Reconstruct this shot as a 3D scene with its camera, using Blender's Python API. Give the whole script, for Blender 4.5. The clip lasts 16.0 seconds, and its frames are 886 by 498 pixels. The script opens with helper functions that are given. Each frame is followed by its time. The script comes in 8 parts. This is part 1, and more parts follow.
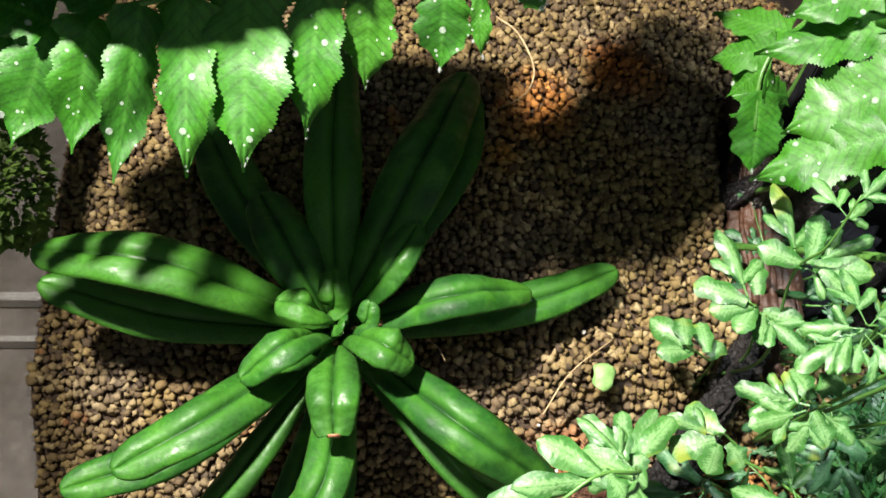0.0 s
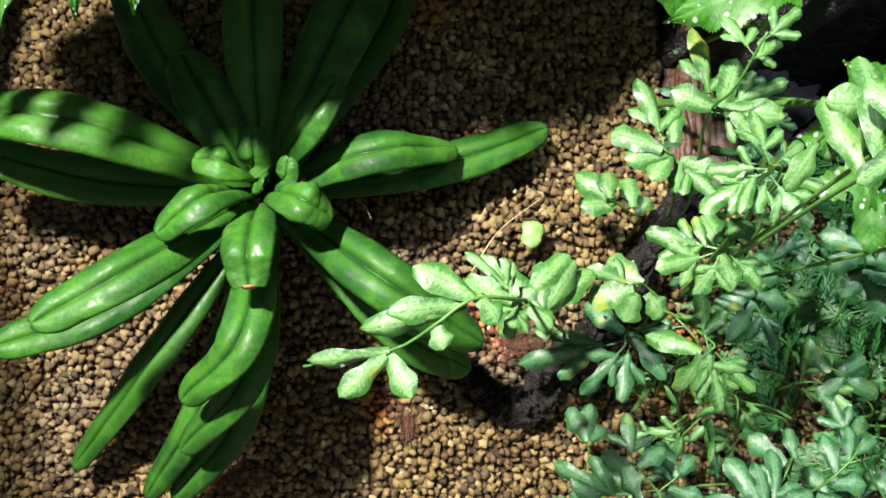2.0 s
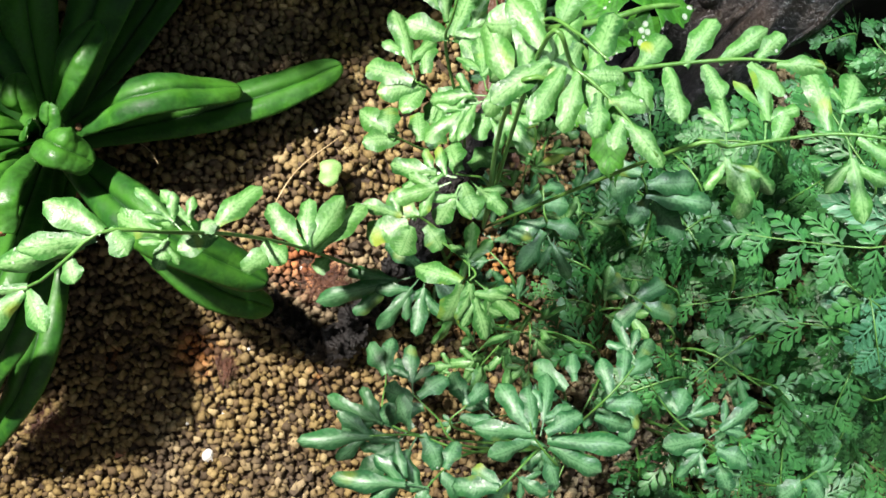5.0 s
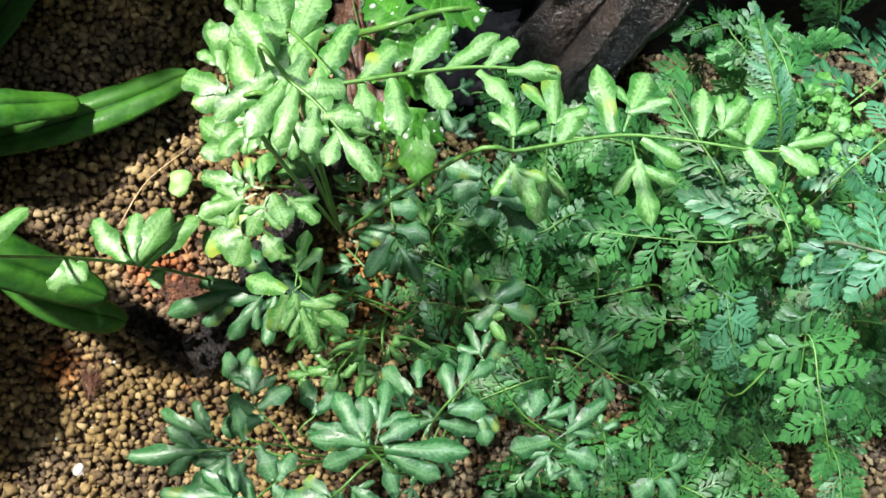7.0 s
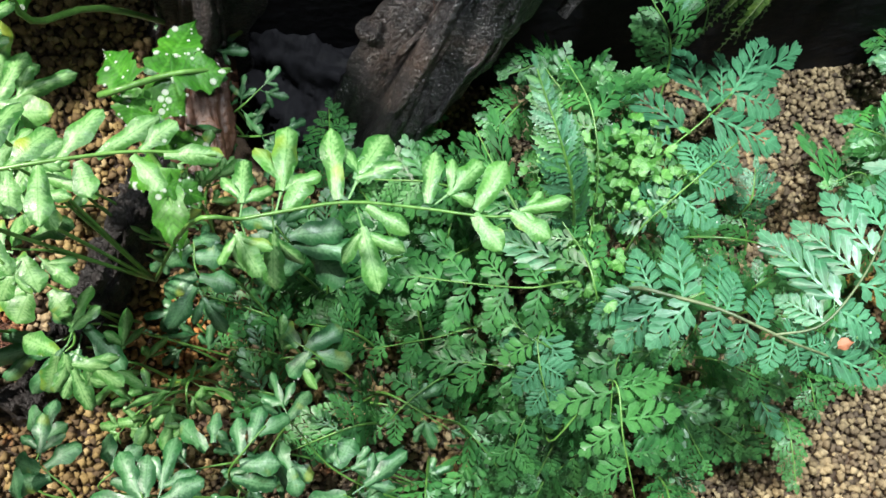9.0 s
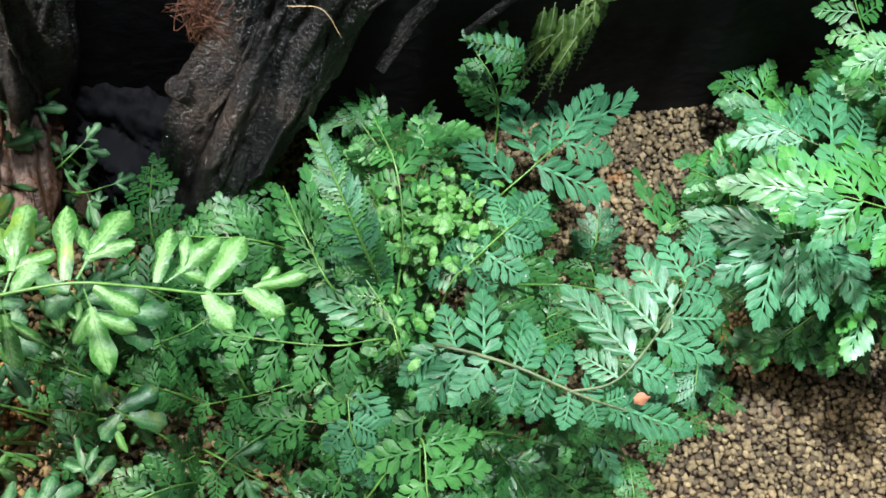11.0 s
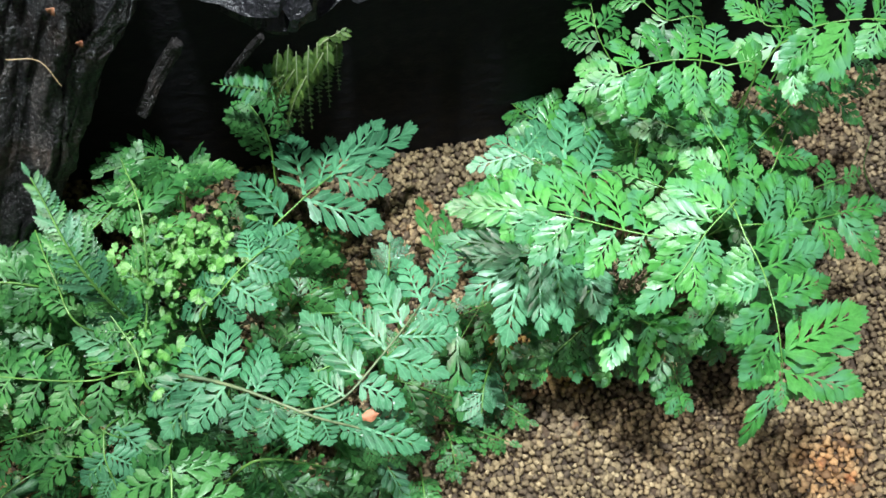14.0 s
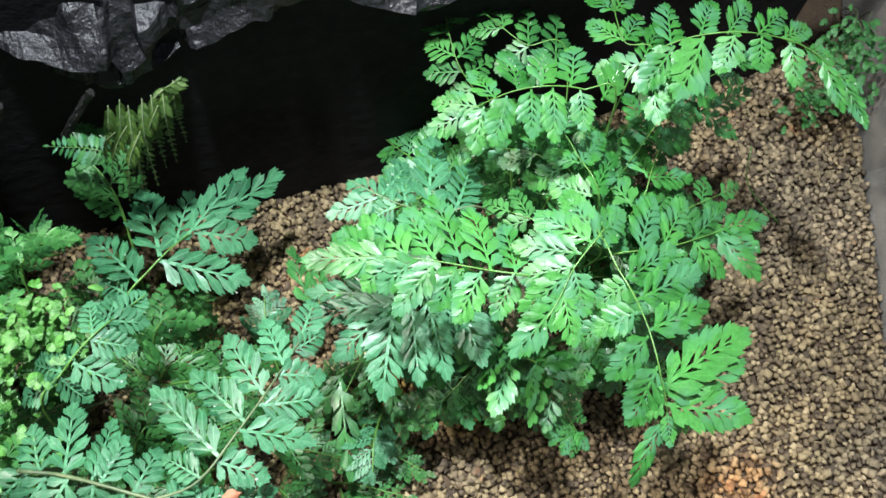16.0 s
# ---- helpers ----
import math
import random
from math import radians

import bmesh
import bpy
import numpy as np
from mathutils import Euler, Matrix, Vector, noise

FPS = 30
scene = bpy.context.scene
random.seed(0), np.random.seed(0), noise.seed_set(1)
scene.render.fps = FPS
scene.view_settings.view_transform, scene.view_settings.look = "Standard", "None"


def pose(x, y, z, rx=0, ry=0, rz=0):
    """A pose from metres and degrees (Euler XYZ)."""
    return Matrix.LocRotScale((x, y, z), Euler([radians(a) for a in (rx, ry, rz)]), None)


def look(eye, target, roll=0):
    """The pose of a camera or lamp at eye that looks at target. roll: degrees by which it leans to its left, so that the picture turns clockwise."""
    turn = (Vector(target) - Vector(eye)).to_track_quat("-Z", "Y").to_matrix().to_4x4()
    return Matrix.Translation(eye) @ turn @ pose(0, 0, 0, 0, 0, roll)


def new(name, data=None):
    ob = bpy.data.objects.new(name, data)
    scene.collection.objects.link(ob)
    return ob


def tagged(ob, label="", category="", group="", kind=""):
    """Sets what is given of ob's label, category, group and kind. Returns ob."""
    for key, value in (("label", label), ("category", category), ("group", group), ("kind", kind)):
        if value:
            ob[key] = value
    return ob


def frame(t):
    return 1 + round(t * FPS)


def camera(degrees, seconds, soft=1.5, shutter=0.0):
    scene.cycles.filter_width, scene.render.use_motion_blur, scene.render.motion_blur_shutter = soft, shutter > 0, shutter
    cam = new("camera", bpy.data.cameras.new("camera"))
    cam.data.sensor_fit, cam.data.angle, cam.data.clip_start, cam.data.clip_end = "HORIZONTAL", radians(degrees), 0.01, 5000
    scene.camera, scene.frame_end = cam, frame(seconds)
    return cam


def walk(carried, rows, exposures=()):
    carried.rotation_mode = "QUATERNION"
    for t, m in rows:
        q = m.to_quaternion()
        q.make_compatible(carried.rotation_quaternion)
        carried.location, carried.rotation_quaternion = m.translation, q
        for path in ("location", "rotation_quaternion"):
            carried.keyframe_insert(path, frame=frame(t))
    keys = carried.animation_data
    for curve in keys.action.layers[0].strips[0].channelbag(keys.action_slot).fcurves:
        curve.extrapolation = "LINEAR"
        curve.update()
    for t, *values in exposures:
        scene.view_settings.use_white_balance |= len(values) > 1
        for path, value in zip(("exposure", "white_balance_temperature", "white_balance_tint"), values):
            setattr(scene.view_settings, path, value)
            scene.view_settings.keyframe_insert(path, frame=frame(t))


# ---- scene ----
cam = camera(53.1, 16.0, soft=1.6)
METRES, EYE, TILT, LEAN, TURN = 0.5, 0.54, -60.0, 0.0, 0.0
ROWS = [
    (0.0, 0.0, 0.0, 0.0, 0.0, 0.0, 0.0),
    (0.5, 0.0029, -0.0014, -0.0079, -0.28, -2.31, 0.38),
    (1.0, 0.0089, -0.0059, -0.0145, -0.39, -4.04, 0.55),
    (1.5, 0.025, -0.006, -0.0198, -0.47, -5.46, 0.79),
    (2.0, 0.0525, -0.0004, -0.0309, -0.85, -6.87, 0.81),
    (2.5, 0.0829, -0.0017, -0.038, -1.34, -7.98, 1.42),
    (3.0, 0.1046, -0.0075, -0.0423, -1.47, -8.81, 1.94),
    (3.5, 0.1349, -0.0104, -0.0488, -1.54, -9.28, 2.12),
    (4.0, 0.1672, -0.012, -0.0484, -1.67, -9.51, 2.27),
    (4.5, 0.1932, -0.0114, -0.0474, -1.92, -9.88, 2.51),
    (7.0, 0.3503, -0.0066, -0.0442, -2.42, -10.71, 4.64),
    (7.5, 0.3869, -0.0059, -0.0439, -2.6, -10.96, 4.87),
    (8.0, 0.4272, -0.0034, -0.038, -2.71, -11.06, 4.93),
    (10.5, 0.6207, 0.0054, 0.0008, -4.72, -10.13, 5.74),
    (11.0, 0.6553, 0.0007, 0.0016, -5.07, -9.96, 5.87),
    (11.5, 0.7009, -0.0079, 0.0005, -5.41, -9.74, 6.22),
    (12.0, 0.7463, -0.0137, -0.0024, -5.78, -9.51, 6.85),
    (12.5, 0.7799, -0.0205, -0.0083, -5.97, -9.16, 7.33),
    (13.0, 0.8212, -0.0343, -0.0147, -6.2, -8.77, 7.68),
    (13.5, 0.8443, -0.0469, -0.0233, -6.45, -8.18, 8.06),
    (14.0, 0.8572, -0.0589, -0.0306, -6.79, -7.5, 8.49),
    (14.5, 0.8707, -0.0689, -0.0394, -7.19, -7.08, 9.05),
    (15.0, 0.8859, -0.0645, -0.0496, -7.99, -7.09, 9.89),
    (15.5, 0.9029, -0.0478, -0.0426, -9.31, -7.15, 10.95),
    (16.0, 0.9309, -0.0188, -0.0292, -11.41, -6.67, 12.67),
]
BASE = pose(0, 0, EYE, TILT, LEAN, TURN)
EXPOSURES = [(0.0, 0.0), (8.2, 0.0), (10.4, -0.14), (12.0, -0.12), (14.0, -0.04), (16.0, 0.0)]
walk(cam, [(t, BASE @ pose(METRES * x, METRES * y, METRES * z, 90 + pitch, roll, yaw)) for t, x, y, z, yaw, pitch, roll in ROWS], EXPOSURES)

# ---- light: two small white LED lamps over the open tank, a dim room ----
world = bpy.data.worlds.new("room_air")
scene.world = world
world.use_nodes = True
world.node_tree.nodes["Background"].inputs["Color"].default_value = (0.75, 0.85, 1.0, 1)
world.node_tree.nodes["Background"].inputs["Strength"].default_value = 0.21


def led_lamp(name, eye, target, watts, size, colour, spread):
    data = bpy.data.lights.new(name, "AREA")
    data.energy, data.shape, data.size, data.color = watts, "DISK", size, colour
    data.spread = radians(spread)
    ob = new(name, data)
    ob.matrix_world = look(eye, target)
    return tagged(ob, "small white LED lamp hung above the open tank", "lamp")


led_lamp("led_lamp", (-0.24, 0.21, 1.00), (0.02, 0.10, 0.15), 9.8, 0.05, (1.0, 0.94, 0.87), 105)
led_lamp("led_lamp", (0.48, 0.21, 1.00), (0.54, 0.09, 0.08), 3.8, 0.05, (0.88, 0.955, 1.0), 68)


# ---- materials ----
def material(name):
    m = bpy.data.materials.new(name)
    m.use_nodes = True
    nodes, links = m.node_tree.nodes, m.node_tree.links
    shader = nodes["Principled BSDF"]

    def node(kind, **values):
        n = nodes.new(kind)
        for key, value in values.items():
            if key in n.inputs:
                n.inputs[key].default_value = value
        return n

    def mix(fac, a, b, blend="MIX"):
        n = nodes.new("ShaderNodeMix")
        n.data_type, n.blend_type = "RGBA", blend
        for socket, value in ((n.inputs[0], fac), (n.inputs[6], a), (n.inputs[7], b)):
            if isinstance(value, (float, int, tuple)):
                socket.default_value = value
            else:
                links.new(value, socket)
        return n.outputs[2]

    def noise_tex(scale, detail=4.0, rough=0.6, vector=None):
        n = node("ShaderNodeTexNoise", Scale=scale, Detail=detail, Roughness=rough)
        source = vector if vector is not None else node("ShaderNodeTexCoord").outputs["Object"]
        links.new(source, n.inputs["Vector"])
        return n.outputs["Fac"]

    def ramp(value, *stops):
        n = nodes.new("ShaderNodeValToRGB")
        while len(n.color_ramp.elements) < len(stops):
            n.color_ramp.elements.new(0.5)
        for element, (place, colour) in zip(n.color_ramp.elements, stops):
            element.position = place
            element.color = (*colour, 1) if isinstance(colour, tuple) else (colour, colour, colour, 1)
        links.new(value, n.inputs[0])
        return n.outputs[0]

    def attribute(key):
        n = nodes.new("ShaderNodeAttribute")
        n.attribute_name = key
        return n.outputs["Fac"]

    def bump(height, strength, distance, normal=None):
        n = node("ShaderNodeBump", Strength=strength, Distance=distance)
        links.new(height, n.inputs["Height"])
        if normal is not None:
            links.new(normal, n.inputs["Normal"])
        links.new(n.outputs[0], shader.inputs["Normal"])
        return n.outputs[0]

    return m, nodes, links, shader, node, mix, noise_tex, ramp, attribute, bump


def leaf_material(name, dark, mid, light, pale=None, rough=0.38, glow=0.2, unit=40.0, vein=0.5, yellow=0.0, stripes=False, sheen=0.55, herring=False, sheen_tint=None):
    """A living leaf: darker and lighter greens, veins, a wet sheen, light that passes through the blade.
    unit: metres to texture units; shared pinnae are one unit long."""
    m, nodes, links, shader, node, mix, noise_tex, ramp, attribute, bump = material(name)
    rand = node("ShaderNodeObjectInfo").outputs["Random"]
    shift = node("ShaderNodeVectorMath")
    shift.operation = "MULTIPLY_ADD"
    links.new(rand, shift.inputs[0])
    shift.inputs[1].default_value = (37.0, 21.0, 11.0)
    links.new(node("ShaderNodeTexCoord").outputs["Object"], shift.inputs[2])
    where = shift.outputs[0]
    blotch = noise_tex(unit * 0.06, 4.0, 0.6, where)
    colour = ramp(blotch, (0.34, dark), (0.52, mid), (0.70, light))
    colour = mix(ramp(rand, (0.0, 0.0), (0.6, 0.25), (1.0, 0.75)), colour, (*light, 1))
    fine = noise_tex(unit * 0.7, 4.0, 0.65, where)
    colour = mix(0.55, colour, mix(1.0, colour, ramp(fine, (0.3, 0.5), (0.7, 1.35)), "MULTIPLY"))
    rib = attribute("rib")
    if pale:
        zone = noise_tex(unit * 0.34, 5.0, 0.75, where)
        barb = node("ShaderNodeMath")
        barb.operation = "MULTIPLY_ADD"
        links.new(rib, barb.inputs[0])
        barb.inputs[1].default_value = -0.16
        links.new(attribute("run"), barb.inputs[2])
        comb = node("ShaderNodeMath")
        comb.operation = "MULTIPLY"
        links.new(barb.outputs[0], comb.inputs[0])
        comb.inputs[1].default_value = 70.0
        wave = node("ShaderNodeMath")
        wave.operation = "SINE"
        links.new(comb.outputs[0], wave.inputs[0])
        edge = node("ShaderNodeMath")
        edge.operation = "MULTIPLY_ADD"
        links.new(wave.outputs[0], edge.inputs[0])
        edge.inputs[1].default_value = 0.08
        links.new(rib, edge.inputs[2])
        add = node("ShaderNodeMath")
        add.operation = "MULTIPLY_ADD"
        links.new(zone, add.inputs[0])
        add.inputs[1].default_value = 1.5
        links.new(edge.outputs[0], add.inputs[2])
        span = node("ShaderNodeMath")
        span.operation = "MULTIPLY"
        links.new(add.outputs[0], span.inputs[0])
        span.inputs[1].default_value = 0.6
        colour = mix(ramp(span.outputs[0], (0.36, 0.30), (0.50, 0.92), (0.64, 0.58), (0.80, 0.08), (0.92, 0.0)), colour, (*pale, 1))
        colour = mix(ramp(rib, (0.0, 0.45), (0.10, 0.0)), colour, (*mid, 1))
    elif stripes:
        dim = tuple(c * 0.5 for c in dark) + (1,)
        colour = mix(ramp(rib, (0.0, 0.75), (0.07, 0.10), (0.12, 0.0)), colour, dim)
        colour = mix(ramp(rib, (0.10, 0.0), (0.30, 0.55), (0.62, 0.0), (0.90, 0.0), (1.0, 0.5)), colour, (*light, 1))
    else:
        colour = mix(ramp(rib, (0.0, vein), (0.14, 0.0)), colour, tuple(min(1.0, c * 1.5 + 0.02) for c in light) + (1,))
    if herring:
        slant = node("ShaderNodeMath")
        slant.operation = "MULTIPLY_ADD"
        links.new(rib, slant.inputs[0])
        slant.inputs[1].default_value = -0.13
        links.new(attribute("run"), slant.inputs[2])
        rows = node("ShaderNodeMath")
        rows.operation = "MULTIPLY"
        links.new(slant.outputs[0], rows.inputs[0])
        rows.inputs[1].default_value = 78.0
        veins = node("ShaderNodeMath")
        veins.operation = "SINE"
        links.new(rows.outputs[0], veins.inputs[0])
        colour = mix(0.5, colour, mix(1.0, colour, ramp(veins.outputs[0], (0.0, 1.12), (0.72, 0.95), (1.0, 0.50)), "MULTIPLY"))
    if sheen_tint:
        # pale bluish sheen of the leaf, painted into its colour in noise patches
        film = noise_tex(unit * 0.045, 3.0, 0.6, where)
        colour = mix(ramp(film, (0.46, 0.0), (0.60, 0.75)), colour, (*sheen_tint, 1))
    if yellow:
        old = noise_tex(unit * 0.035, 2.0, 0.5, where)
        colour = mix(ramp(old, (0.64, 0.0), (0.74, yellow)), colour, (0.30, 0.34, 0.03, 1))
    links.new(colour, shader.inputs["Base Color"])
    wet = noise_tex(unit * 0.15, 3.0, 0.6, where)
    links.new(ramp(wet, (0.35, rough * 0.70), (0.7, min(1.0, rough * 1.4))), shader.inputs["Roughness"])
    shader.inputs["Specular IOR Level"].default_value = sheen
    bump(noise_tex(unit * 0.35, 4.0, 0.6, where), 0.5, 0.0006)
    through_leaf = node("ShaderNodeBsdfTranslucent")
    links.new(mix(0.4, colour, (0.06, 0.30, 0.03, 1)), through_leaf.inputs["Color"])
    blend = node("ShaderNodeMixShader")
    blend.inputs[0].default_value = glow
    links.new(shader.outputs[0], blend.inputs[1])
    links.new(through_leaf.outputs[0], blend.inputs[2])
    links.new(blend.outputs[0], nodes["Material Output"].inputs["Surface"])
    return m


def plain_material(name, stops, scale, rough=0.7, relief=0.4, depth=0.001, metal=0.0, fine=None, spec=0.5):
    m, nodes, links, shader, node, mix, noise_tex, ramp, attribute, bump = material(name)
    big = noise_tex(scale, 5.0)
    colour = ramp(big, *stops)
    small = noise_tex(fine or scale * 9, 4.0)
    colour = mix(0.6, colour, mix(1.0, colour, ramp(small, (0.3, 0.5), (0.7, 1.4)), "MULTIPLY"))
    links.new(colour, shader.inputs["Base Color"])
    links.new(ramp(small, (0.3, rough * 0.8), (0.7, min(1.0, rough * 1.2))), shader.inputs["Roughness"])
    shader.inputs["Metallic"].default_value, shader.inputs["Specular IOR Level"].default_value = metal, spec
    bump(small, relief, depth)
    return m


# patches of the bed stained rusty or with green slime: place, radius, tint
RUST = [((0.048, 0.290, 0.182), 0.028, (2.3, 1.15, 0.25, 1)), ((0.095, 0.315, 0.187), 0.028, (2.3, 0.95, 0.22, 1)), ((0.030, 0.262, 0.178), 0.012, (2.0, 1.2, 0.3, 1)), ((0.546, 0.099, 0.050), 0.020, (1.1, 0.9, 0.45, 1)),
        ((0.055, 0.118, 0.14), 0.024, (2.2, 0.85, 0.35, 1)), ((0.000, 0.085, 0.11), 0.016, (1.7, 0.75, 0.4, 1)), ((0.14, 0.11, 0.11), 0.03, (1.7, 0.9, 0.45, 1)),
        ((0.41, 0.20, 0.05), 0.022, (0.9, 1.0, 0.35, 1)),
        ((0.507, 0.115, 0.045), 0.024, (1.35, 1.15, 0.3, 1)), ((0.548, 0.104, 0.045), 0.028, (1.35, 1.15, 0.3, 1)), ((0.579, 0.107, 0.045), 0.014, (1.1, 1.0, 0.32, 1)), ((0.676, 0.012, 0.050), 0.026, (1.35, 0.9, 0.6, 1)), ((0.602, 0.099, 0.045), 0.016, (0.9, 0.95, 0.5, 1))]


def gravel_material():
    """Fired-clay grains: ochre, brown and grey by the grain, with rusty and mossy patches of the bed."""
    m, nodes, links, shader, node, mix, noise_tex, ramp, attribute, bump = material("clay_gravel")
    grain = node("ShaderNodeNewGeometry").outputs["Random Per Island"]
    colour = ramp(grain, (0.0, (0.055, 0.036, 0.019)), (0.25, (0.115, 0.074, 0.032)), (0.55, (0.172, 0.118, 0.044)), (0.85, (0.24, 0.170, 0.064)), (1.0, (0.33, 0.250, 0.122)))
    grey = ramp(grain, (0.0, (0.070, 0.053, 0.038)), (0.5, (0.170, 0.131, 0.084)), (1.0, (0.30, 0.235, 0.150)))
    colour = mix(ramp(noise_tex(11.0, 3.0), (0.47, 0.0), (0.64, 0.85)), colour, grey)
    split = node("ShaderNodeSeparateXYZ")
    links.new(node("ShaderNodeTexCoord").outputs["Object"], split.inputs[0])
    colour = mix(ramp(split.outputs["X"], (0.28, 0.0), (0.50, 0.60)), colour, grey)  # the low bed has more grey grains
    rust = noise_tex(17.0, 4.0, 0.7)
    colour = mix(ramp(rust, (0.63, 0.0), (0.74, 0.7)), colour, (0.42, 0.13, 0.025, 1))
    for spot, radius, tint in RUST:
        gap = node("ShaderNodeVectorMath")
        gap.operation = "DISTANCE"
        links.new(node("ShaderNodeTexCoord").outputs["Object"], gap.inputs[0])
        gap.inputs[1].default_value = spot
        ragged = node("ShaderNodeMath")
        ragged.operation = "MULTIPLY_ADD"
        links.new(noise_tex(60.0, 4.0, 0.7), ragged.inputs[0])
        ragged.inputs[1].default_value = radius * 1.4
        links.new(gap.outputs["Value"], ragged.inputs[2])
        colour = mix(ramp(ragged.outputs[0], (radius * 1.0, 0.75), (radius * 1.7, 0.0)), colour, mix(1.0, colour, tint, "MULTIPLY"))
    fine = noise_tex(1400.0, 4.0, 0.7)
    colour = mix(0.7, colour, mix(1.0, colour, ramp(fine, (0.3, 0.55), (0.7, 1.35)), "MULTIPLY"))
    links.new(colour, shader.inputs["Base Color"])
    shader.inputs["Roughness"].default_value = 0.78
    shader.inputs["Specular IOR Level"].default_value = 0.35
    bump(fine, 0.6, 0.0006)
    return m


def glass_material(name):
    """Tank glass with a film of lime and water: mostly clear, a little grey, mirror-like at a slant."""
    m, nodes, links, shader, node, mix, noise_tex, ramp, attribute, bump = material(name)
    streak = noise_tex(22.0, 6.0, 0.65)
    links.new(ramp(streak, (0.3, (0.20, 0.185, 0.165)), (0.7, (0.34, 0.32, 0.29))), shader.inputs["Base Color"])
    shader.inputs["Roughness"].default_value = 0.12
    shader.inputs["Specular IOR Level"].default_value = 0.7
    clear = node("ShaderNodeBsdfTransparent")
    blend = node("ShaderNodeMixShader")
    links.new(ramp(streak, (0.3, 0.62), (0.75, 0.36)), blend.inputs[0])
    links.new(shader.outputs[0], blend.inputs[1])
    links.new(clear.outputs[0], blend.inputs[2])
    links.new(blend.outputs[0], nodes["Material Output"].inputs["Surface"])
    return m


MAT_STRAP = leaf_material("strap_leaf", (0.008, 0.050, 0.008), (0.017, 0.090, 0.010), (0.050, 0.178, 0.016), rough=0.52, glow=0.15, unit=900.0, stripes=True, sheen=0.34)
MAT_HOLLY = leaf_material("broad_frond_leaf", (0.012, 0.078, 0.006), (0.026, 0.135, 0.009), (0.056, 0.205, 0.016), rough=0.50, glow=0.20, unit=34.0, vein=0.3, sheen=0.4, herring=True)
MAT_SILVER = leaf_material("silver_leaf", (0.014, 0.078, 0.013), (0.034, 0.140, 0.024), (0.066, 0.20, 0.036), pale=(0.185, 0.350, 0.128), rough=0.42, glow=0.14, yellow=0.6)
# low leaves: a bluer green, also darkened to stand for shade under taller plants
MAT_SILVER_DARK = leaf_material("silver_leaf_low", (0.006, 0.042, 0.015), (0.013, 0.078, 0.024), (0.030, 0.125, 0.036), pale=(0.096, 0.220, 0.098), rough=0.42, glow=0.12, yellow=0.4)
MAT_LACE = leaf_material("lace_leaf", (0.009, 0.056, 0.015), (0.022, 0.112, 0.027), (0.054, 0.195, 0.045), rough=0.42, glow=0.15, vein=0.2, sheen=0.5)
MAT_LACE_BLUE = leaf_material("lace_leaf_old", (0.013, 0.070, 0.030), (0.028, 0.124, 0.052), (0.060, 0.20, 0.098), rough=0.44, glow=0.12, vein=0.45, sheen=0.55)
# the last colour paints a bluish sheen on the blade
MAT_LACE_BRIGHT = leaf_material("lace_leaf_young", (0.011, 0.076, 0.013), (0.025, 0.145, 0.024), (0.062, 0.235, 0.046), rough=0.40, glow=0.15, vein=0.2, sheen=0.55, sheen_tint=(0.058, 0.185, 0.092))
MAT_OLIVE = leaf_material("withered_leaf", (0.013, 0.038, 0.006), (0.028, 0.072, 0.010), (0.068, 0.125, 0.022), rough=0.5, glow=0.15, vein=0.2)
MAT_FRESH = leaf_material("fresh_leaflet", (0.022, 0.12, 0.014), (0.055, 0.20, 0.030), (0.13, 0.33, 0.08), rough=0.36, glow=0.25, unit=20.0)
MAT_STEM = plain_material("green_stem", [(0.3, (0.045, 0.135, 0.022)), (0.7, (0.10, 0.23, 0.045))], 60.0, 0.4, 0.2, 0.0003)
MAT_STEM_BROWN = plain_material("brown_stem", [(0.3, (0.05, 0.085, 0.035)), (0.7, (0.12, 0.155, 0.075))], 60.0, 0.5, 0.2, 0.0003)
MAT_GRAVEL = gravel_material()
MAT_SOIL = plain_material("wet_soil", [(0.3, (0.030, 0.018, 0.010)), (0.7, (0.075, 0.045, 0.022))], 60.0, 0.8, 0.8, 0.002)
MAT_WOOD = plain_material("wet_driftwood", [(0.34, (0.004, 0.004, 0.005)), (0.52, (0.010, 0.0085, 0.009)), (0.70, (0.044, 0.030, 0.022))], 22.0, 0.34, 1.0, 0.004, fine=520.0, spec=0.55)
MAT_BARK = plain_material("soaked_bark", [(0.30, (0.006, 0.005, 0.005)), (0.6, (0.011, 0.008, 0.007)), (0.8, (0.035, 0.018, 0.011))], 50.0, 0.6, 1.0, 0.004, fine=420.0)
MAT_ROCK = plain_material("black_slate", [(0.32, (0.006, 0.006, 0.008)), (0.60, (0.015, 0.0146, 0.0185)), (0.80, (0.046, 0.0435, 0.050))], 18.0, 0.40, 0.9, 0.003, fine=200.0, spec=0.5)
# also on the lump and the inner panel that stand in for shade
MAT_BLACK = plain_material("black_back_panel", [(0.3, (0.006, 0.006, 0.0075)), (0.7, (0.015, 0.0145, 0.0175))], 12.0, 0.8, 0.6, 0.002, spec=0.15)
MAT_GLASS = glass_material("filmed_glass")
MAT_STAND = plain_material("grey_stand", [(0.3, (0.16, 0.14, 0.12)), (0.7, (0.27, 0.24, 0.21))], 14.0, 0.6, 0.3, 0.001)
MAT_WHITE = plain_material("pale_trim", [(0.3, (0.52, 0.50, 0.45)), (0.7, (0.66, 0.64, 0.60))], 30.0, 0.5, 0.2, 0.0004)
